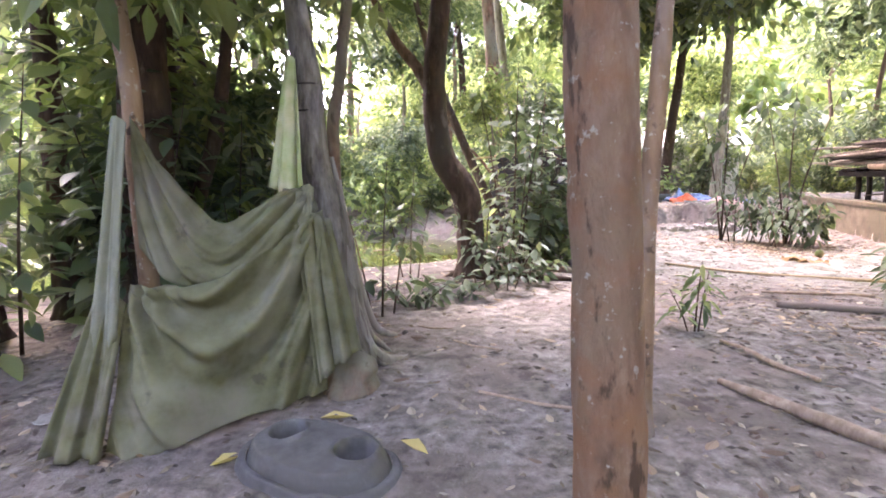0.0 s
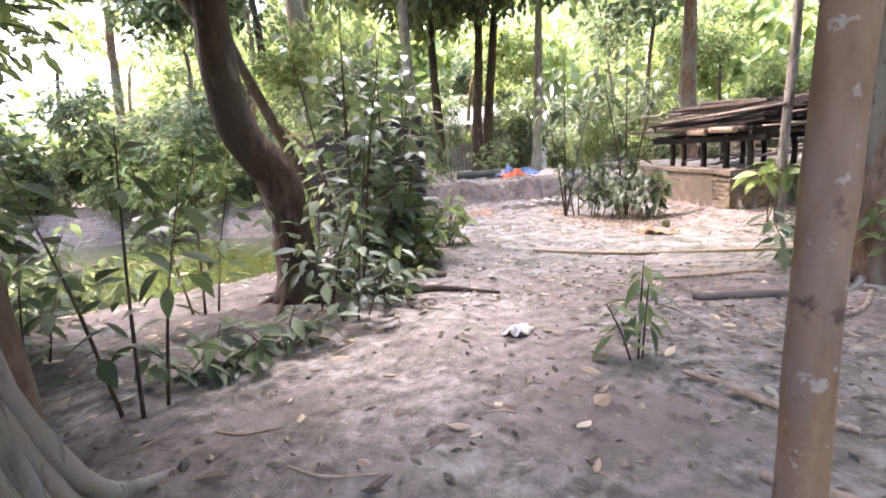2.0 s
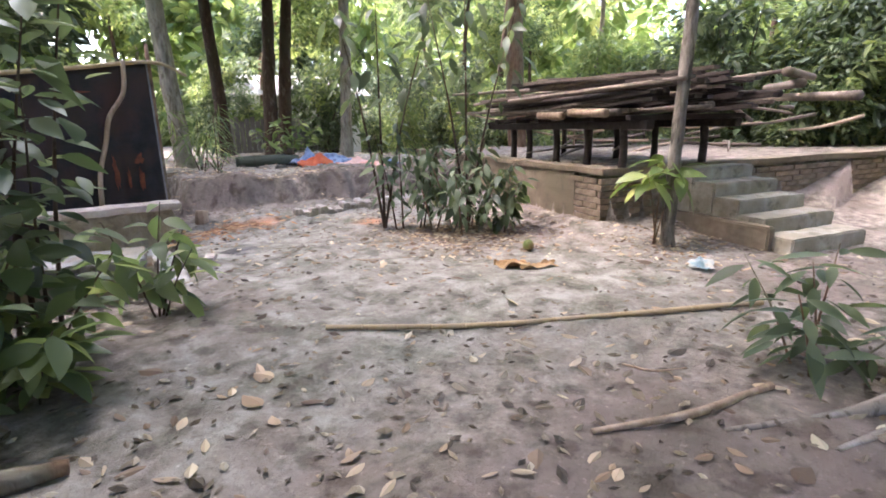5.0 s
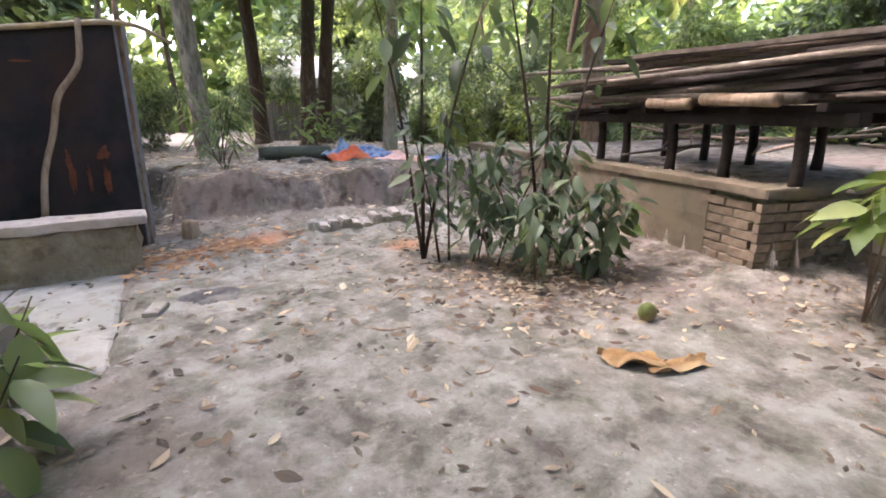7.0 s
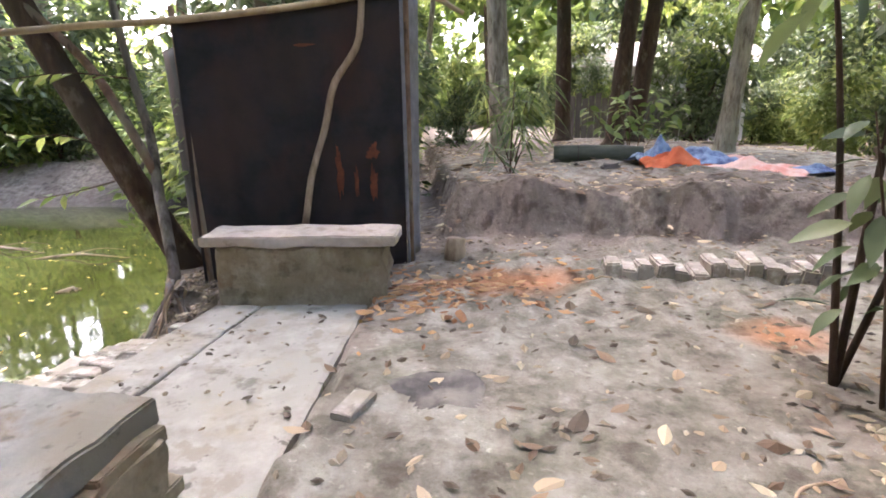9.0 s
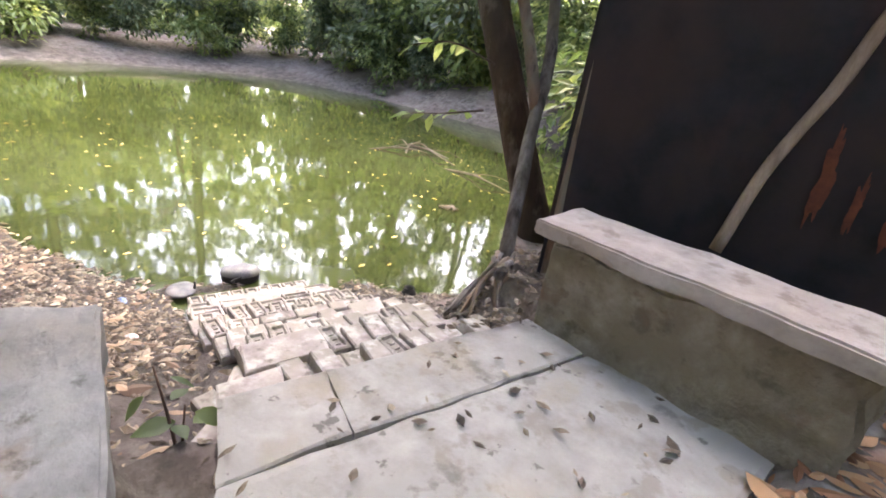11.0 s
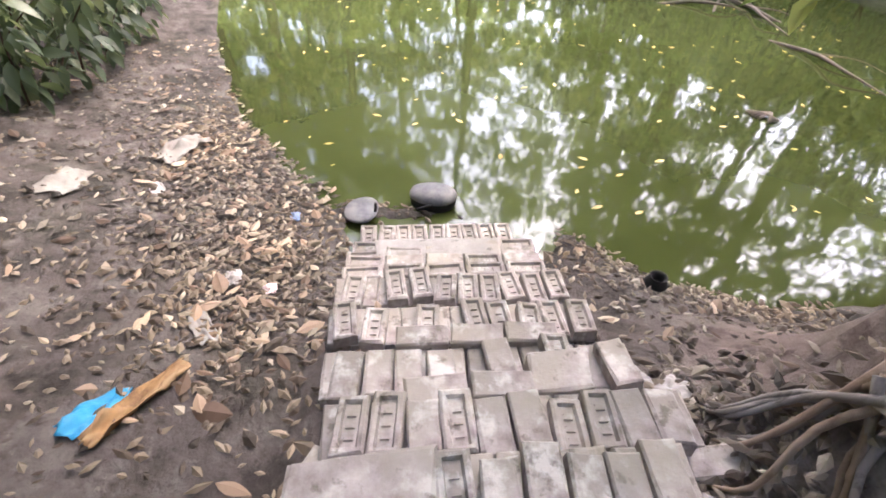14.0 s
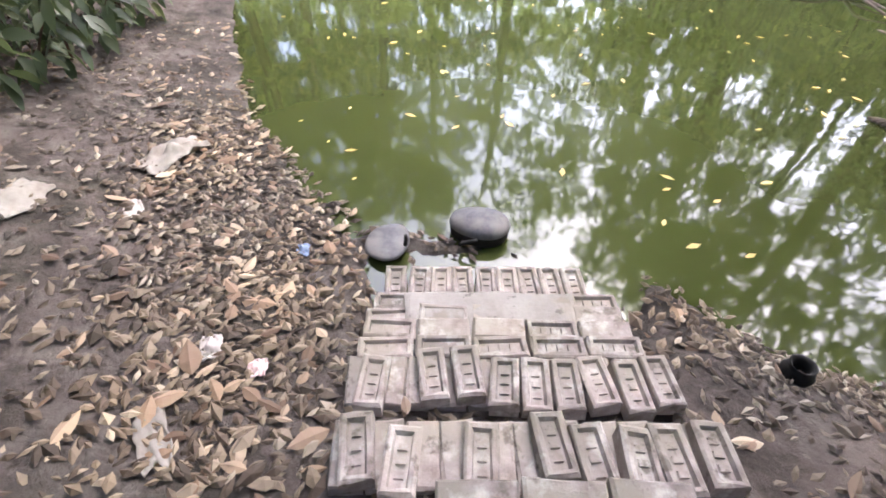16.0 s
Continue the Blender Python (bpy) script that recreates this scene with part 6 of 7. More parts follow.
lying("fallen_branch", [(3.5, 5.3), (3.9, 5.05), (4.4, 4.9)], [0.012, 0.02, 0.02], STICK, "thin dry branch near the shrub", "branch", 7)
lying("fallen_branch", [(0.2, 2.9), (0.55, 2.7), (0.95, 2.6)], [0.01, 0.011, 0.008], STICK, "thin dry stick on bare earth", "stick", 8)
lying("fallen_branch", [(3.35, 3.9), (3.9, 3.85), (4.4, 4.05)], [0.014, 0.018, 0.02], STICK, "dry stick at the tree roots", "stick", 9)
r = np.random.default_rng(77)
for k in range(26):
    x, y = r.uniform(-0.6, 4.5), r.uniform(2.2, 6.6)
    if k > 18:
        x, y = r.uniform(3.5, 6.5), r.uniform(7.2, 10.8)
    a = r.uniform(0, 6.28)
    ln = r.uniform(0.12, 0.4)
    lying("twig", [(x, y), (x + math.cos(a) * ln * 0.5, y + math.sin(a) * ln * 0.5), (x + math.cos(a + 0.3) * ln, y + math.sin(a + 0.3) * ln)], [0.006, 0.007, 0.004], STICK, "dry twig on the ground", "twig", k)["group"] = "twigs on the ground"


# ---- litter and waste ----
def crumple(name, x, y, sx, sy, h, material, label, category, seed, turn=0.0, lift=0.0):
    c = thing(name, pose(x, y, gz(x, y) + lift, 0, 0, turn), label, category)
    u, w = np.meshgrid(np.linspace(-1, 1, 18), np.linspace(-1, 1, 14), indexing="ij")
    edge = 1 + 0.2 * vnoise(u * 1.3 + seed, w * 1.3, seed) + 0.12 * vnoise(u * 4.5 + seed, w * 4.5, seed + 3)
    z = h * (0.5 + 0.6 * vnoise(u * 1.8, w * 1.8, seed + 1) + 0.4 * vnoise(u * 4.5, w * 4.5, seed + 2)) * (1.15 - 0.5 * np.hypot(u, w)) + 0.012
    gxw, gyw = u * sx * edge, w * sy * edge * (1 - 0.3 * np.abs(u))
    ct, st_ = math.cos(radians(turn)), math.sin(radians(turn))
    zz = ground_z(x + gxw * ct - gyw * st_, y + gxw * st_ + gyw * ct) - gz(x, y)
    sheet("sheet", np.stack([gxw, gyw, np.maximum(z, 0.01) + zz], -1), material, c, thick=0.003)
    return c


crumple("crumpled_paper", 1.7, 4.73, 0.13, 0.09, 0.06, PAPER, "crumpled dirty white paper on the earth", "paper", 1, 30)
crumple("palm_sheath", 5.2, 7.16, 0.17, 0.08, 0.1, HUSK, "dry curled brown palm sheath on sand", "sheath", 2, -55)
crumple("palm_sheath", 5.34, 7.0, 0.19, 0.055, 0.07, HUSK, "torn dry palm sheath lying on sand", "sheath", 22, -20)
crumple("plastic_scrap", 6.3, 5.95, 0.15, 0.1, 0.05, SCRAP_BLUE, "pale blue plastic scrap near the stairs", "scrap", 3, 10)
crumple("plastic_bag", 0.86, 9.12, 0.11, 0.06, 0.05, BLUE_BAG, "crumpled blue plastic bag on the bank", "bag", 4, 145)
crumple("palm_sheath", 0.84, 9.23, 0.2, 0.035, 0.07, HUSK, "torn dry palm sheath beside the blue bag", "sheath", 5, 150)
crumple("paper_sheet", -0.9, 8.55, 0.17, 0.1, 0.02, RAG_GREY, "pale dirty paper sheet on the muddy bank", "paper", 6, -10)
crumple("sackcloth", -1.41, 9.08, 0.2, 0.09, 0.08, RAG_GREY, "grey sackcloth heap at the pond's edge", "cloth", 7, -35)
crumple("paper_scrap", 0.08, 9.46, 0.055, 0.04, 0.025, PAPER, "white paper scrap among dead leaves", "paper", 8)
crumple("plastic_scrap", 0.2, 9.63, 0.045, 0.035, 0.025, PINK, "pale pink plastic scrap among dead leaves", "scrap", 9)
crumple("paper_scrap", 0.42, 9.36, 0.12, 0.045, 0.025, RAG_GREY, "torn grey paper strip on the bank", "paper", 10, 20)
crumple("paper_scrap", -0.9, 8.99, 0.07, 0.04, 0.025, PAPER, "white paper scrap on the muddy bank", "paper", 11, 10)
crumple("plastic_scrap", -0.54, 9.77, 0.045, 0.03, 0.025, DENIM, "blue-white plastic scrap by the water", "scrap", 12, -10)
crumple("paper_scrap", 1.29, 10.98, 0.08, 0.055, 0.035, PAPER, "pale crumpled paper beside the brick steps", "paper", 13, -60)
crumple("paper_scrap", 1.2, 10.93, 0.055, 0.035, 0.03, PAPER, "pale torn paper beside the brick steps", "paper", 14, 0)
crumple("grey_cloth", -2.2, 2.75, 0.18, 0.1, 0.06, RAG_GREY, "grey cloth scrap by the net", "cloth", 15)
cn = thing("coconut", (5.78, 7.45, gz(5.78, 7.45) + 0.045), "green young coconut lying among leaves", "coconut")
v, f = lathe([(0.001, -0.06), (0.035, -0.05), (0.058, -0.015), (0.06, 0.015), (0.045, 0.05), (0.015, 0.068), (0.001, 0.07)], 18, 1, 1, 0.05)
linked("husk", mesh_of("husk", v, f), COCO, cn)
ash = thing("ash_patch", (3.62, 9.5, 0), "burnt patch of ash on the earth", "ash")
n = 24
u, w = np.meshgrid(np.linspace(-1, 1, n), np.linspace(-1, 1, n), indexing="ij")
q = np.hypot(u, w)
ax_, ay_ = 3.62 + u * 0.24 * (1 + 0.3 * vnoise(u * 2, w * 2, 1)), 9.5 + w * 0.16 * (1 + 0.3 * vnoise(u * 2, w * 2, 2))
az_ = ground_z(ax_, ay_) + 0.01 - 0.02 * smooth01((q - 0.85) / 0.3) + 0.006 * vnoise(u * 9, w * 9, 3)
ids = np.arange(n * n).reshape(n, n)
qd = np.stack([ids[:-1, :-1], ids[1:, :-1], ids[1:, 1:], ids[:-1, 1:]], -1).reshape(-1, 4)
linked("layer", mesh_of("layer", np.stack([ax_ - 3.62, ay_ - 9.5, az_], -1).reshape(-1, 3), qd[(q.reshape(-1)[qd] < 1.05).all(1)]), ASH, ash)

# vessels at the foot of the steps
pt = thing("overturned_pot", pose(-0.55, 10.64, WATER_Z + 0.015, 0, 0, -27) @ Matrix.Scale(0.77, 4), "dark grey clay pot lying upside down at the water's edge", "pot")
v, f = lathe([(0.15, 0.0), (0.165, 0.02), (0.17, 0.05), (0.175, 0.07), (0.165, 0.095), (0.125, 0.118), (0.06, 0.13), (0.001, 0.132)], 26, 0.85, 1.2, 0.04)
linked("body", mesh_of("body", v, f), CLAY_BLUE, pt)
v, f = lathe([(0.1, -0.03), (0.155, -0.03), (0.165, 0.0), (0.168, 0.055)], 26, 0.87, 1.22, 0.04)
linked("rim", mesh_of("rim", v, f), SOOT_AND_SHADE, pt, "soot-black rim")
tube_part("handle", [(0.16, -0.06, 0.02), (0.22, -0.08, 0.06), (0.2, 0.02, 0.1)], [0.012, 0.014, 0.01], SOOT_AND_SHADE, pt, seg=7, n=8)
ld = thing("pot_lid", pose(-0.55, 10.17, WATER_Z + 0.025, 3, -4, -17) @ Matrix.Scale(0.77, 4), "flat grey round lid lying on the muddy edge", "lid")
v, f = lathe([(0.17, 0.0), (0.175, 0.01), (0.16, 0.022), (0.08, 0.035), (0.001, 0.038)], 26, 1.1, 0.85, 0.05)
linked("disc", mesh_of("disc", v, f), CLAY_BLUE, ld)
tube_part("knob", [(0.05, 0.12, 0.02), (0.05, 0.13, 0.07), (0.055, 0.13, 0.1)], [0.014, 0.012, 0.012], SOOT_AND_SHADE, ld, seg=7, n=6)
jp = thing("small_pot", Matrix.Translation((0.57, 11.53, gz(0.57, 11.53) - 0.005)) @ Matrix.Scale(0.77, 4), "small dark clay pot at the water's edge", "pot")
v, f = lathe([(0.03, 0.0), (0.07, 0.03), (0.078, 0.06), (0.06, 0.095), (0.05, 0.105), (0.062, 0.12), (0.058, 0.122), (0.042, 0.105), (0.04, 0.06)], 22)
linked("body", mesh_of("body", v, f), SOOT_AND_SHADE, jp)
# roots and a cut log at the corner of the bench
rc = thing("root_tangle", (1.69, 11.12, gz(1.69, 11.12)), "tangle of bare tree roots at the bank's corner", "roots")
rr = np.random.default_rng(4)
for k in range(15):
    a = rr.uniform(2.4, 5.4)
    ln = rr.uniform(0.12, 0.34)
    ex, ey = 1.69 + math.cos(a) * ln, 11.12 + math.sin(a) * ln
    dz = gz(ex, ey) - gz(1.69, 11.12)
    tube_part("root", [(0.05 * rr.normal(), 0.05 * rr.normal(), 0.06), (math.cos(a) * ln * 0.45, math.sin(a) * ln * 0.45, dz * 0.4 + 0.03 + 0.02 * rr.normal()), (math.cos(a + 0.2) * ln * 0.8, math.sin(a + 0.2) * ln * 0.8, dz * 0.8 + 0.02), (math.cos(a) * ln, math.sin(a) * ln, dz)], [0.014, 0.011, 0.009, 0.005], ROOT_GREY if k % 2 else STICK, rc, seg=6, n=10, seed=k)
lying("cut_log", [(1.8, 10.8), (1.85, 10.84), (1.9, 10.87)], [0.03, 0.03, 0.028], BARK_PALE, "short pale cut log by the bench end", "log", 31)


# dead leaves over everything
def litter(name, label, count, where, length, material, seed, curl=0.3, lift=0.006):
    r = np.random.default_rng(seed)
    x, y = where(r, count)
    z = ground_z(x, y)
    dsw, inw = ring_distance(x, y, SHORE)
    keep = ~(inw & (dsw > 0.1))
    x, y, z = x[keep], y[keep], z[keep]
    n = len(x)
    a = r.uniform(0, 6.283, n)
    way = np.stack([np.cos(a), np.sin(a), r.normal(size=n) * 0.1], -1)
    up = np.array([0, 0, 1.0]) + r.normal(size=(n, 3)) * 0.2
    s = length * (0.45 + 0.5 * r.uniform(size=n) + 0.8 * r.uniform(size=n) ** 4)
    blade = leaf_fine if length > 0.09 else leaf_set
    v, f = blade(np.stack([x, y, z + lift + 0.01 * r.uniform(size=n)], -1), way, up, s, s * r.uniform(0.3, 0.6, n), curl * r.uniform(0.1, 0.6, (n, 1)), -0.25)
    return tagged(linked(name, mesh_of(name, v, f), material, smooth=False), label, "leaf litter", kind="stuff")


def over_ground(r, n):
    x, y = r.uniform(-4, 8, n * 3), r.uniform(0.5, 12.5, n * 3)
    sandy = np.exp(-(((x - 4.6) / 1.7) ** 2 + ((y - 7.0) / 1.9) ** 2))
    d = 0.22 + 0.35 * (vnoise(x * 0.8, y * 0.8, 31) > 0.0) + 0.4 * np.exp(-(((x - 5.6) / 0.9) ** 2 + ((y - 8.6) / 1.0) ** 2)) + 0.35 * np.exp(-(((x - 3.2) / 1.4) ** 2 + ((y - 3.8) / 1.3) ** 2))
    k = r.uniform(size=n * 3) < d * (1 - 0.75 * sandy)
    return x[k][:n], y[k][:n]


def over_bank(r, n):
    return -3.0 + 4.9 * r.uniform(size=n), 7.4 + 5.0 * r.uniform(size=n)


def on_left_bank(r, n):
    t = r.uniform(size=n)
    return 0.55 - 2.6 * t + 0.34 * r.normal(size=n), 9.6 - 0.3 * t + 0.34 * r.normal(size=n)


def on_right_edge(r, n):
    t = r.uniform(size=n)
    return 0.1 + 0.9 * t + 0.22 * r.normal(size=n), 11.35 + 0.9 * t + 0.22 * r.normal(size=n)


litter("leaf_litter", "scattered dead brown leaves on bare earth", 9000, over_ground, 0.066, DRY_DARK, 1)
litter("leaf_litter", "large curled dead leaves on the ground", 2600, over_ground, 0.105, DRY, 2)
litter("leaf_litter", "dead brown leaves on the pond bank", 3600, over_bank, 0.062, DRY_DARK, 3)
litter("leaf_litter", "thick drift of dead leaves by the water", 3000, on_left_bank, 0.068, DRY_DARK, 4, lift=0.012)
litter("leaf_litter", "paler dead leaves in the drift by the water", 320, on_left_bank, 0.092, DRY, 14, lift=0.018)
litter("leaf_litter", "dead leaves caught between the bricks", 420, lambda r, n: tuple(GO[:, None] + GS * (GA[:, None] * (np.where(r.uniform(size=n) < 0.6, 0.36, 0.04) + 0.03 * r.normal(size=n)) + GB[:, None] * r.uniform(-0.85, 0.8, n))), 0.07, DRY_DARK, 15, lift=0.08)
litter("leaf_litter", "wet dead leaves along the water's edge", 1300, on_right_edge, 0.06, DRY_DARK, 8, lift=0.012)
litter("leaf_litter", "dead leaves gathered round the bank's roots", 500, lambda r, n: (1.62 + 0.25 * r.normal(size=n), 11.08 + 0.16 * r.normal(size=n)), 0.075, DRY_DARK, 9, lift=0.02)
litter("leaf_litter", "dead leaves blown onto the landing", 55, lambda r, n: (r.uniform(2.0, 3.05, n), r.uniform(9.2, 10.7, n)), 0.06, DRY_DARK, 24, lift=0.055)
litter("leaf_litter", "drift of ochre leaves before the bench", 380, lambda r, n: (3.7 + 0.55 * r.normal(size=n), 10.75 + 0.28 * r.normal(size=n)), 0.11, OCHRE, 5)
litter("leaf_litter", "brown leaves heaped under the bush", 900, lambda r, n: (5.85 + 0.5 * r.normal(size=n), 8.35 + 0.42 * r.normal(size=n)), 0.09, DRY, 21)
litter("leaf_litter", "dead leaves along the plinth's foot", 500, lambda r, n: (PK[0] - 0.25 + PV[0] * r.uniform(-0.3, 2.2, n) + 0.22 * r.normal(size=n), PK[1] - 0.45 + PV[1] * r.uniform(-0.3, 2.2, n) + 0.2 * r.normal(size=n)), 0.08, DRY, 22)
litter("leaf_litter", "broad dead leaves on the trodden sand", 80, lambda r, n: (r.uniform(2.5, 6.0, n), r.uniform(5.0, 10.5, n)), 0.13, DRY_DARK, 23)
litter("leaf_litter", "dead leaves under the wood edge", 2600, lambda r, n: (r.uniform(3, 11, n), r.uniform(12, 20, n)), 0.12, DRY, 6)
for k, (x, y, a) in enumerate([(-1.15, 2.2, 40), (-0.24, 2.32, -40), (-0.72, 2.62, 10), (-0.95, 1.72, 200), (-0.12, 1.8, 300)]):
    lf = thing("yellow_leaf", pose(x, y, gz(x, y) + 0.02, 0, 0, a), "broad yellow fallen leaf beside the stove", "leaf", "yellow leaves by the stove")
    v, f = leaf_set(np.array([[0, 0, 0.0]]), np.array([[1, 0, 0.12]]), np.array([[0.05, 0.2, 1.0]]), np.array([0.19]), np.array([0.1]), 0.15, 0.25)
    linked("blade", mesh_of("blade", v, f), YELLOW, lf, smooth=False)
# leaves afloat
r = np.random.default_rng(9)
fx, fy = r.uniform(-8, 0.8, 260), r.uniform(9.2, 17.5, 260)
dsw, inw = ring_distance(fx, fy, SHORE)
fx, fy = fx[inw & (dsw > 0.15)], fy[inw & (dsw > 0.15)]
a = r.uniform(0, 6.28, len(fx))
s = r.uniform(0.03, 0.1, len(fx))
v, f = leaf_set(np.stack([fx, fy, np.full(len(fx), WATER_Z + 0.006)], -1), np.stack([np.cos(a), np.sin(a), 0 * a], -1), np.tile([0, 0, 1.0], (len(fx), 1)), s, s * 0.4, 0.0, 0.05)
tagged(linked("floating_leaves", mesh_of("floating_leaves", v, f), YELLOW, smooth=False), "pale leaves afloat on the pond", "leaf litter", kind="stuff")
db = thing("floating_debris", (*corner(-3.4, 12.7), WATER_Z), "small clump of debris afloat on the pond", "debris")
for k in range(5):
    tube_part("twig", [(-0.12 + 0.04 * k, -0.08, 0.01), (0.0, 0.02 * k, 0.03), (0.12, 0.06 - 0.03 * k, 0.01)], [0.012, 0.014, 0.008], WEATHERED, db, seg=6, n=6)
for k, (x, y, ang, ln) in enumerate([(-6.5, 13.5, 20, 2.4), (-7.2, 14.2, 200, 2.0), (-8.0, 12.0, 80, 1.8), (-7.5, 13.0, 150, 2.2), (-9.0, 13.4, 10, 2.6)]):
    br = thing("sunken_branch", pose(*corner(x, y), WATER_Z, 0, 0, ang - 27) @ Matrix.Scale(GS, 4), "bare branch lying half sunk in the pond", "branch", "branches in the pond")
    tube_part("wood", [(0, 0, -0.05), (ln * 0.4, 0.15, 0.06), (ln * 0.7, 0.0, 0.1), (ln, 0.2, -0.03)], [0.03, 0.028, 0.02, 0.008], WEATHERED, br, seg=6, n=12, seed=k)
    tube_part("twig", [(ln * 0.4, 0.15, 0.06), (ln * 0.6, 0.45, 0.12), (ln * 0.75, 0.7, 0.02)], [0.014, 0.01, 0.005], WEATHERED, br, seg=5, n=8, seed=k)


# ---- bricks ----
def brick_mesh(name, l, w, h, frog, seed, material):
    """A brick with worn, chipped edges, and a stamped hollow where its face shows."""
    r = random.Random(seed)

    def ring(inset, z, wear):
        return [(x + r.uniform(-wear, wear), y + r.uniform(-wear, wear), z + r.uniform(-wear, wear) * 0.6) for x, y in
                ((inset, inset), (w / 2, inset), (w - inset, inset), (w - inset, l / 2), (w - inset, l - inset), (w / 2, l - inset), (inset, l - inset), (inset, l / 2))]
    c = min(0.009, l * 0.1)
    vs = ring(0.0, 0.0, 0.003) + ring(0.0, h - c, 0.004) + ring(c, h, 0.004 if l > 0.1 else 0.002)
    fs = [tuple(range(7, -1, -1))]
    for k in range(2):
        fs += [(8 * k + a, 8 * k + (a + 1) % 8, 8 * k + 8 + (a + 1) % 8, 8 * k + 8 + a) for a in range(8)]
    if frog:
        d = 0.019
        vs += ring(0.024, h - 0.001, 0.002) + ring(0.031, h - d, 0.001)
        for k in (2, 3):
            fs += [(8 * k + a, 8 * k + (a + 1) % 8, 8 * k + 8 + (a + 1) % 8, 8 * k + 8 + a) for a in range(8)]
        fs.append(tuple(range(32, 40)))
        for i in range(3):
            y0 = 0.058 + i * 0.05
            k = len(vs)
            x0, x1, y1, z0, z1 = w * 0.36, w * 0.64, y0 + 0.024, h - d - 0.001, h - d + 0.01
            vs += [(x0, y0, z0), (x1, y0, z0), (x1, y1, z0), (x0, y1, z0), (x0, y0, z1), (x1, y0, z1), (x1, y1, z1), (x0, y1, z1)]
            fs += [(k + 4, k + 5, k + 6, k + 7), (k, k + 1, k + 5, k + 4), (k + 2, k + 3, k + 7, k + 6)]
    else:
        fs.append(tuple(range(16, 24)))
    me = mesh_of(name, vs, fs)
    me.materials.append(material)
    return me


FROG = [brick_mesh("brick", 0.25, 0.118, 0.075, True, i, BRICK) for i in range(4)]
PLAIN = [brick_mesh("brick", 0.25, 0.12, 0.078, False, 10 + i, BRICK) for i in range(4)]
steps = thing("brick_steps", axes(GO, GB, GA, -0.03 * (1 - GS)) @ Matrix.Scale(GS, 4), "loose grey bricks laid as steps down to the water", "steps")
steps["kind"] = "structure"
r = np.random.default_rng(41)


def step_z(a):
    return -0.09 - 0.362 * a


def lay(b, a, z, kind, turn=0.0, tx=0.0, ty=0.0):
    ob = linked("brick", (FROG if kind else PLAIN)[int(r.integers(4))], None, steps, smooth=False)
    ob.matrix_basis = pose(b, a, z, tx, ty, turn)
    return ob


# rows from the landing down: start, left, right, whether frogs show, lift
for a0, b0, b1, show, lift, tilt in [(0.07, -0.52, 0.72, 0.2, 0.015, -4), (0.42, -0.2, 0.55, 0.3, 0.035, -2), (0.70, -0.56, 0.72, 0.3, 0.02, -2), (1.06, -0.62, 0.66, 0.35, 0.0, -3), (1.47, -0.66, 0.64, 0.9, -0.01, -2), (1.86, -0.68, 0.6, 1.0, -0.015, -2)]:
    b = b0
    while b < b1:
        skip = r.uniform() < 0.06
        if not skip:
            lay(b, a0 + r.uniform(-0.035, 0.03), step_z(a0 + 0.13) - 0.075 + lift + r.uniform(-0.012, 0.018), r.uniform() < show, r.uniform(-7, 7), tilt + r.uniform(-6, 4), r.uniform(-6, 6))
        b += 0.126 + abs(r.normal()) * 0.012
    # bedding course under the row
    b = b0 - 0.05
    while b < b1:
        lay(b, a0 + 0.03, step_z(a0 + 0.13) - 0.158 + lift, False, r.uniform(-3, 3), 0, 0)
        b += 0.13
# courses laid lengthwise
for a0, b0, b1, lift in [(0.955, -0.3, 0.2, 0.04), (1.33, -0.35, 0.3, 0.03), (2.13, -0.7, 0.5, -0.01), (2.26, -0.7, 0.5, -0.01), (2.39, -0.7, 0.5, -0.012), (2.52, -0.68, 0.5, -0.012)]:
    b = b0
    while b < b1:
        lay(b + 0.25, a0, max(step_z(a0 + 0.06) - 0.075 + lift, -1.19) + r.uniform(-0.006, 0.006), a0 > 2 and r.uniform() < 0.6, 90 + r.uniform(-4, 4), r.uniform(-2, 2), 0)
        b += 0.262
b = -0.64
while b < 0.47:
    lay(b, 2.66, -1.175, True, r.uniform(-3, 3))
    b += 0.128
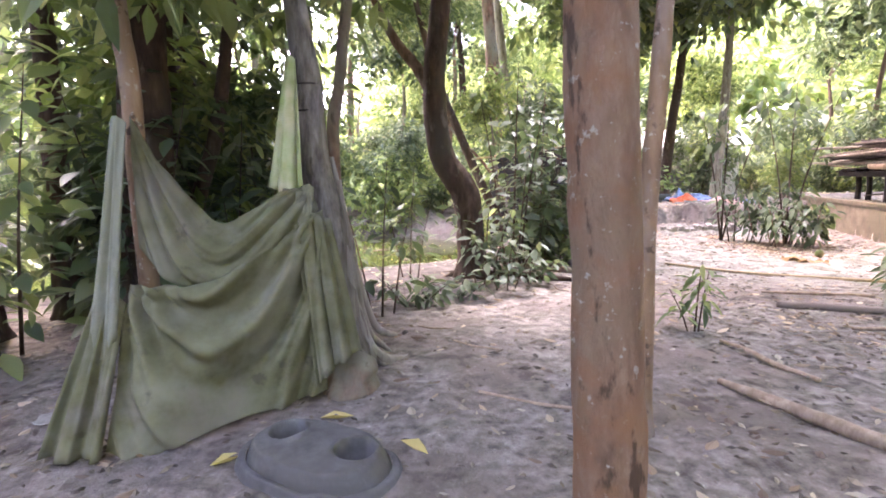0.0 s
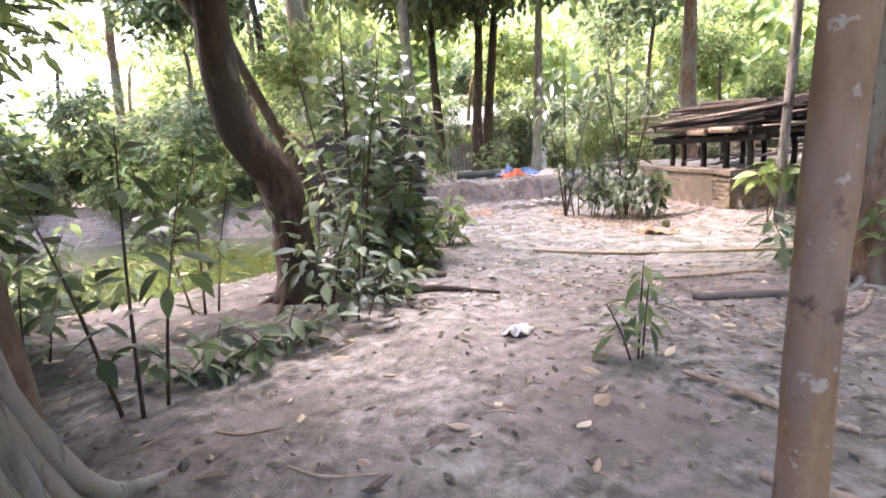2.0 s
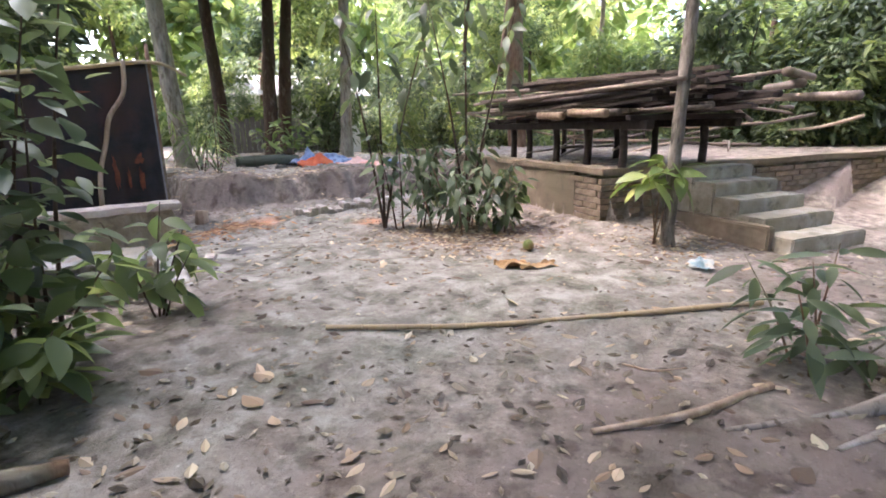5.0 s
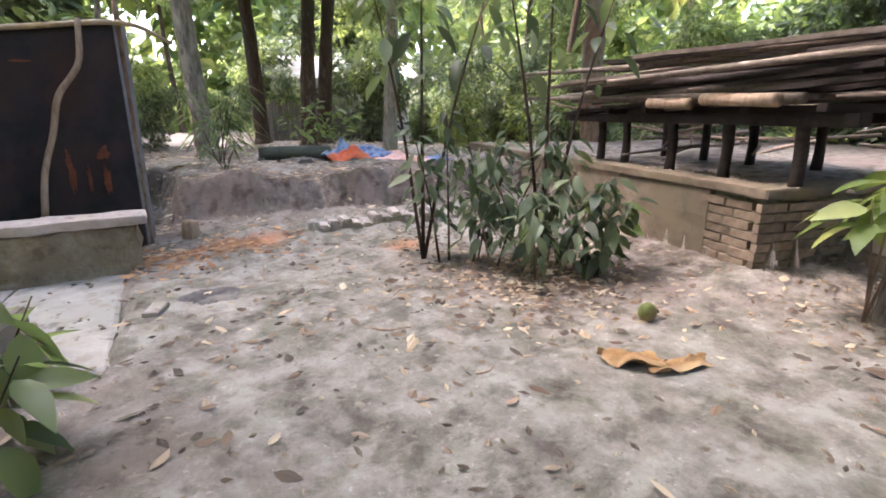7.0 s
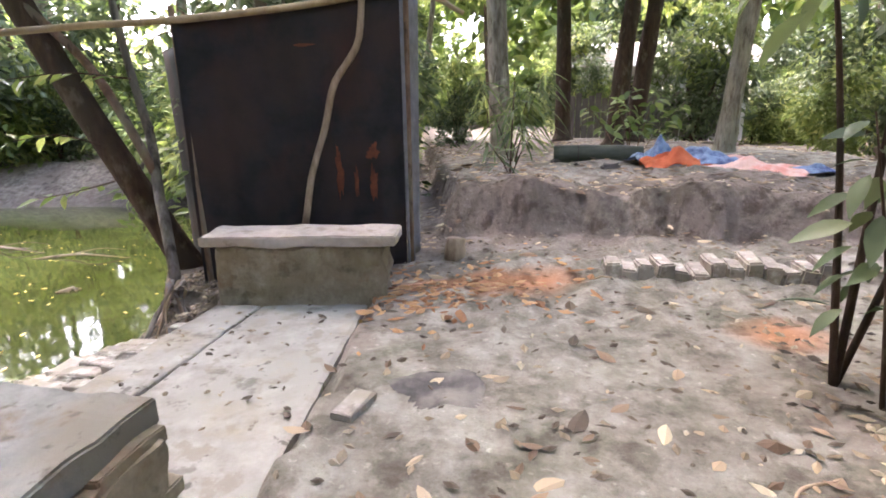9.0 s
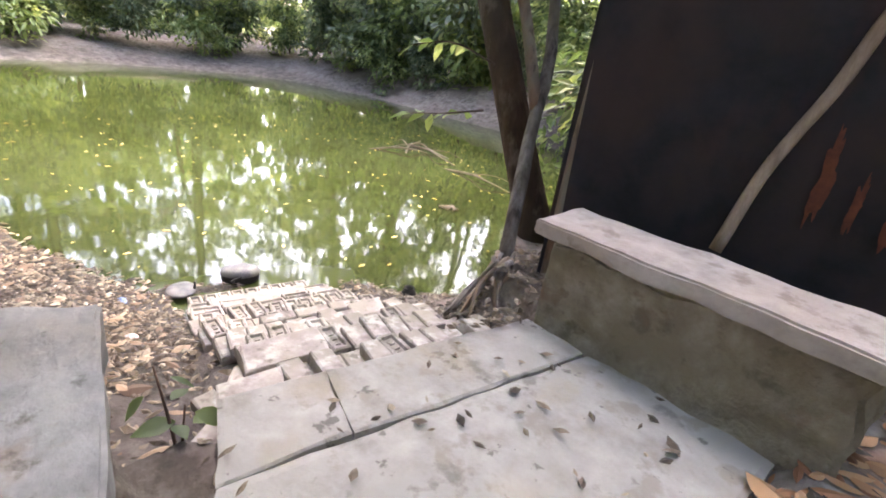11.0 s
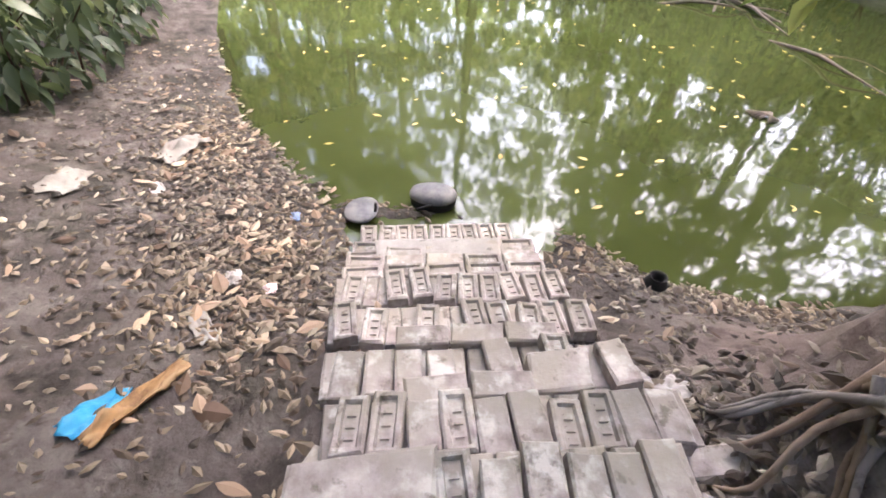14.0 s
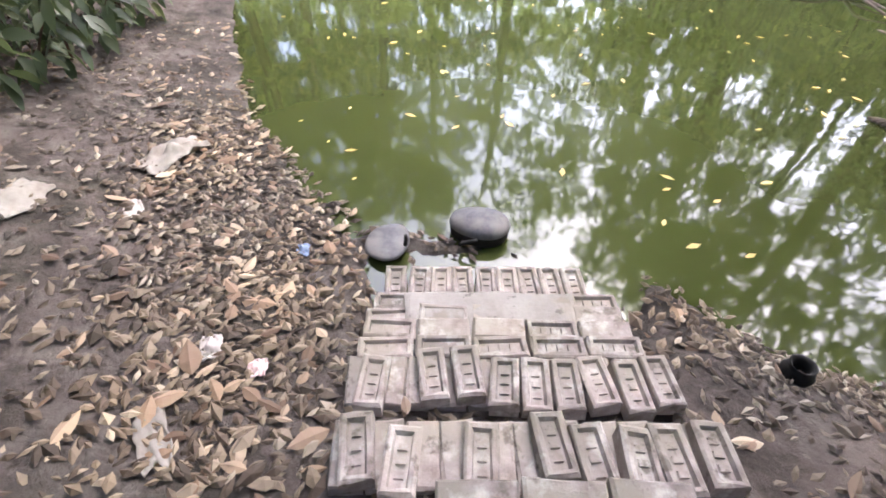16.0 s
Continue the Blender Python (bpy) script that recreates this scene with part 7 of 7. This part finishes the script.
# smooth mortar spread over the lowest courses
sl = slab("mortar_skim", [gp(2.2, -0.5), gp(2.2, 0.36), gp(2.6, 0.38), gp(2.6, -0.52)], step_level(-1.1), step_level(-0.985), CONCRETE, None, seed=9)
sl.parent = steps
sl.matrix_parent_inverse = steps.matrix_basis.inverted()
sl["label"] = "smooth worn mortar skim"
for k, (a0, a1, c0, c1, top) in enumerate([(0.4, 0.68, -0.68, -0.22, -0.235), (0.1, 0.3, -0.86, -0.56, -0.165), (0.98, 1.2, 0.2, 0.46, -0.43)]):
    sl = slab("mortar_block", [gp(a0, c0), gp(a0 + 0.02, c1), gp(a1, c1 + 0.03), gp(a1 - 0.03, c0 + 0.02)], step_level(top - 0.12), step_level(top), BRICK, None, seed=20 + k)
    sl.parent = steps
    sl.matrix_parent_inverse = steps.matrix_basis.inverted()
    sl["label"] = "bricks joined by old mortar"
# scattered broken bricks
for k, (a0, b0, t) in enumerate([(0.2, -0.98, 60), (0.45, -0.8, 20), (0.62, -0.75, 80), (0.3, -0.85, 120), (0.75, 0.72, 15), (0.55, 0.68, -10)]):
    x, y = gp(a0, b0)
    ob = thing("loose_brick", pose(x, y, gz(x, y), r.uniform(-6, 6), r.uniform(-6, 6), t - 27) @ Matrix.Scale(GS, 4), "loose weathered brick beside the steps", "brick", "loose bricks by the steps")
    linked("body", PLAIN[k % 4], None, ob, smooth=False)
ob = thing("loose_brick", pose(3.15, 9.26, gz(3.15, 9.3) - 0.02, 0, 3, -26) @ Matrix.Scale(GS, 4), "single pale brick lying by the landing", "brick")
linked("body", PLAIN[1], None, ob, smooth=False)

# bricks of the plinth's faces
WALLB = []
for i in range(4):
    me = brick_mesh("brick", 0.05, 0.238, 0.062, False, 30 + i, BRICK_WALL)
    WALLB.append(me)
for c in range(9):
    z = -0.03 + c * 0.0735
    u = -0.02 - (0.12 if c % 2 else 0)
    while u < 6.0:
        if u + 0.24 < 0.95 or u > 2.0:
            ob = linked("brick", WALLB[int(r.integers(4))], None, pl, smooth=False)
            ob.matrix_basis = pose(max(u, -0.02), 0.0 + r.uniform(-0.006, 0.006), z, 0, 0, r.uniform(-1, 1))
        u += 0.25
    w = 0.02 if c % 2 else 0.1
    while w < 0.42:
        ob = linked("brick", WALLB[int(r.integers(4))], None, pl, smooth=False)
        ob.matrix_basis = pose(0.0 + r.uniform(-0.006, 0.006), w + 0.24, z, 0, 0, -90 + r.uniform(-1, 1))
        w += 0.25

# the plan's units become metres
for ob in list(scene.objects):
    if ob.parent is None and ob.type != "CAMERA":
        ob.matrix_world = Matrix.Scale(METRE, 4) @ ob.matrix_world
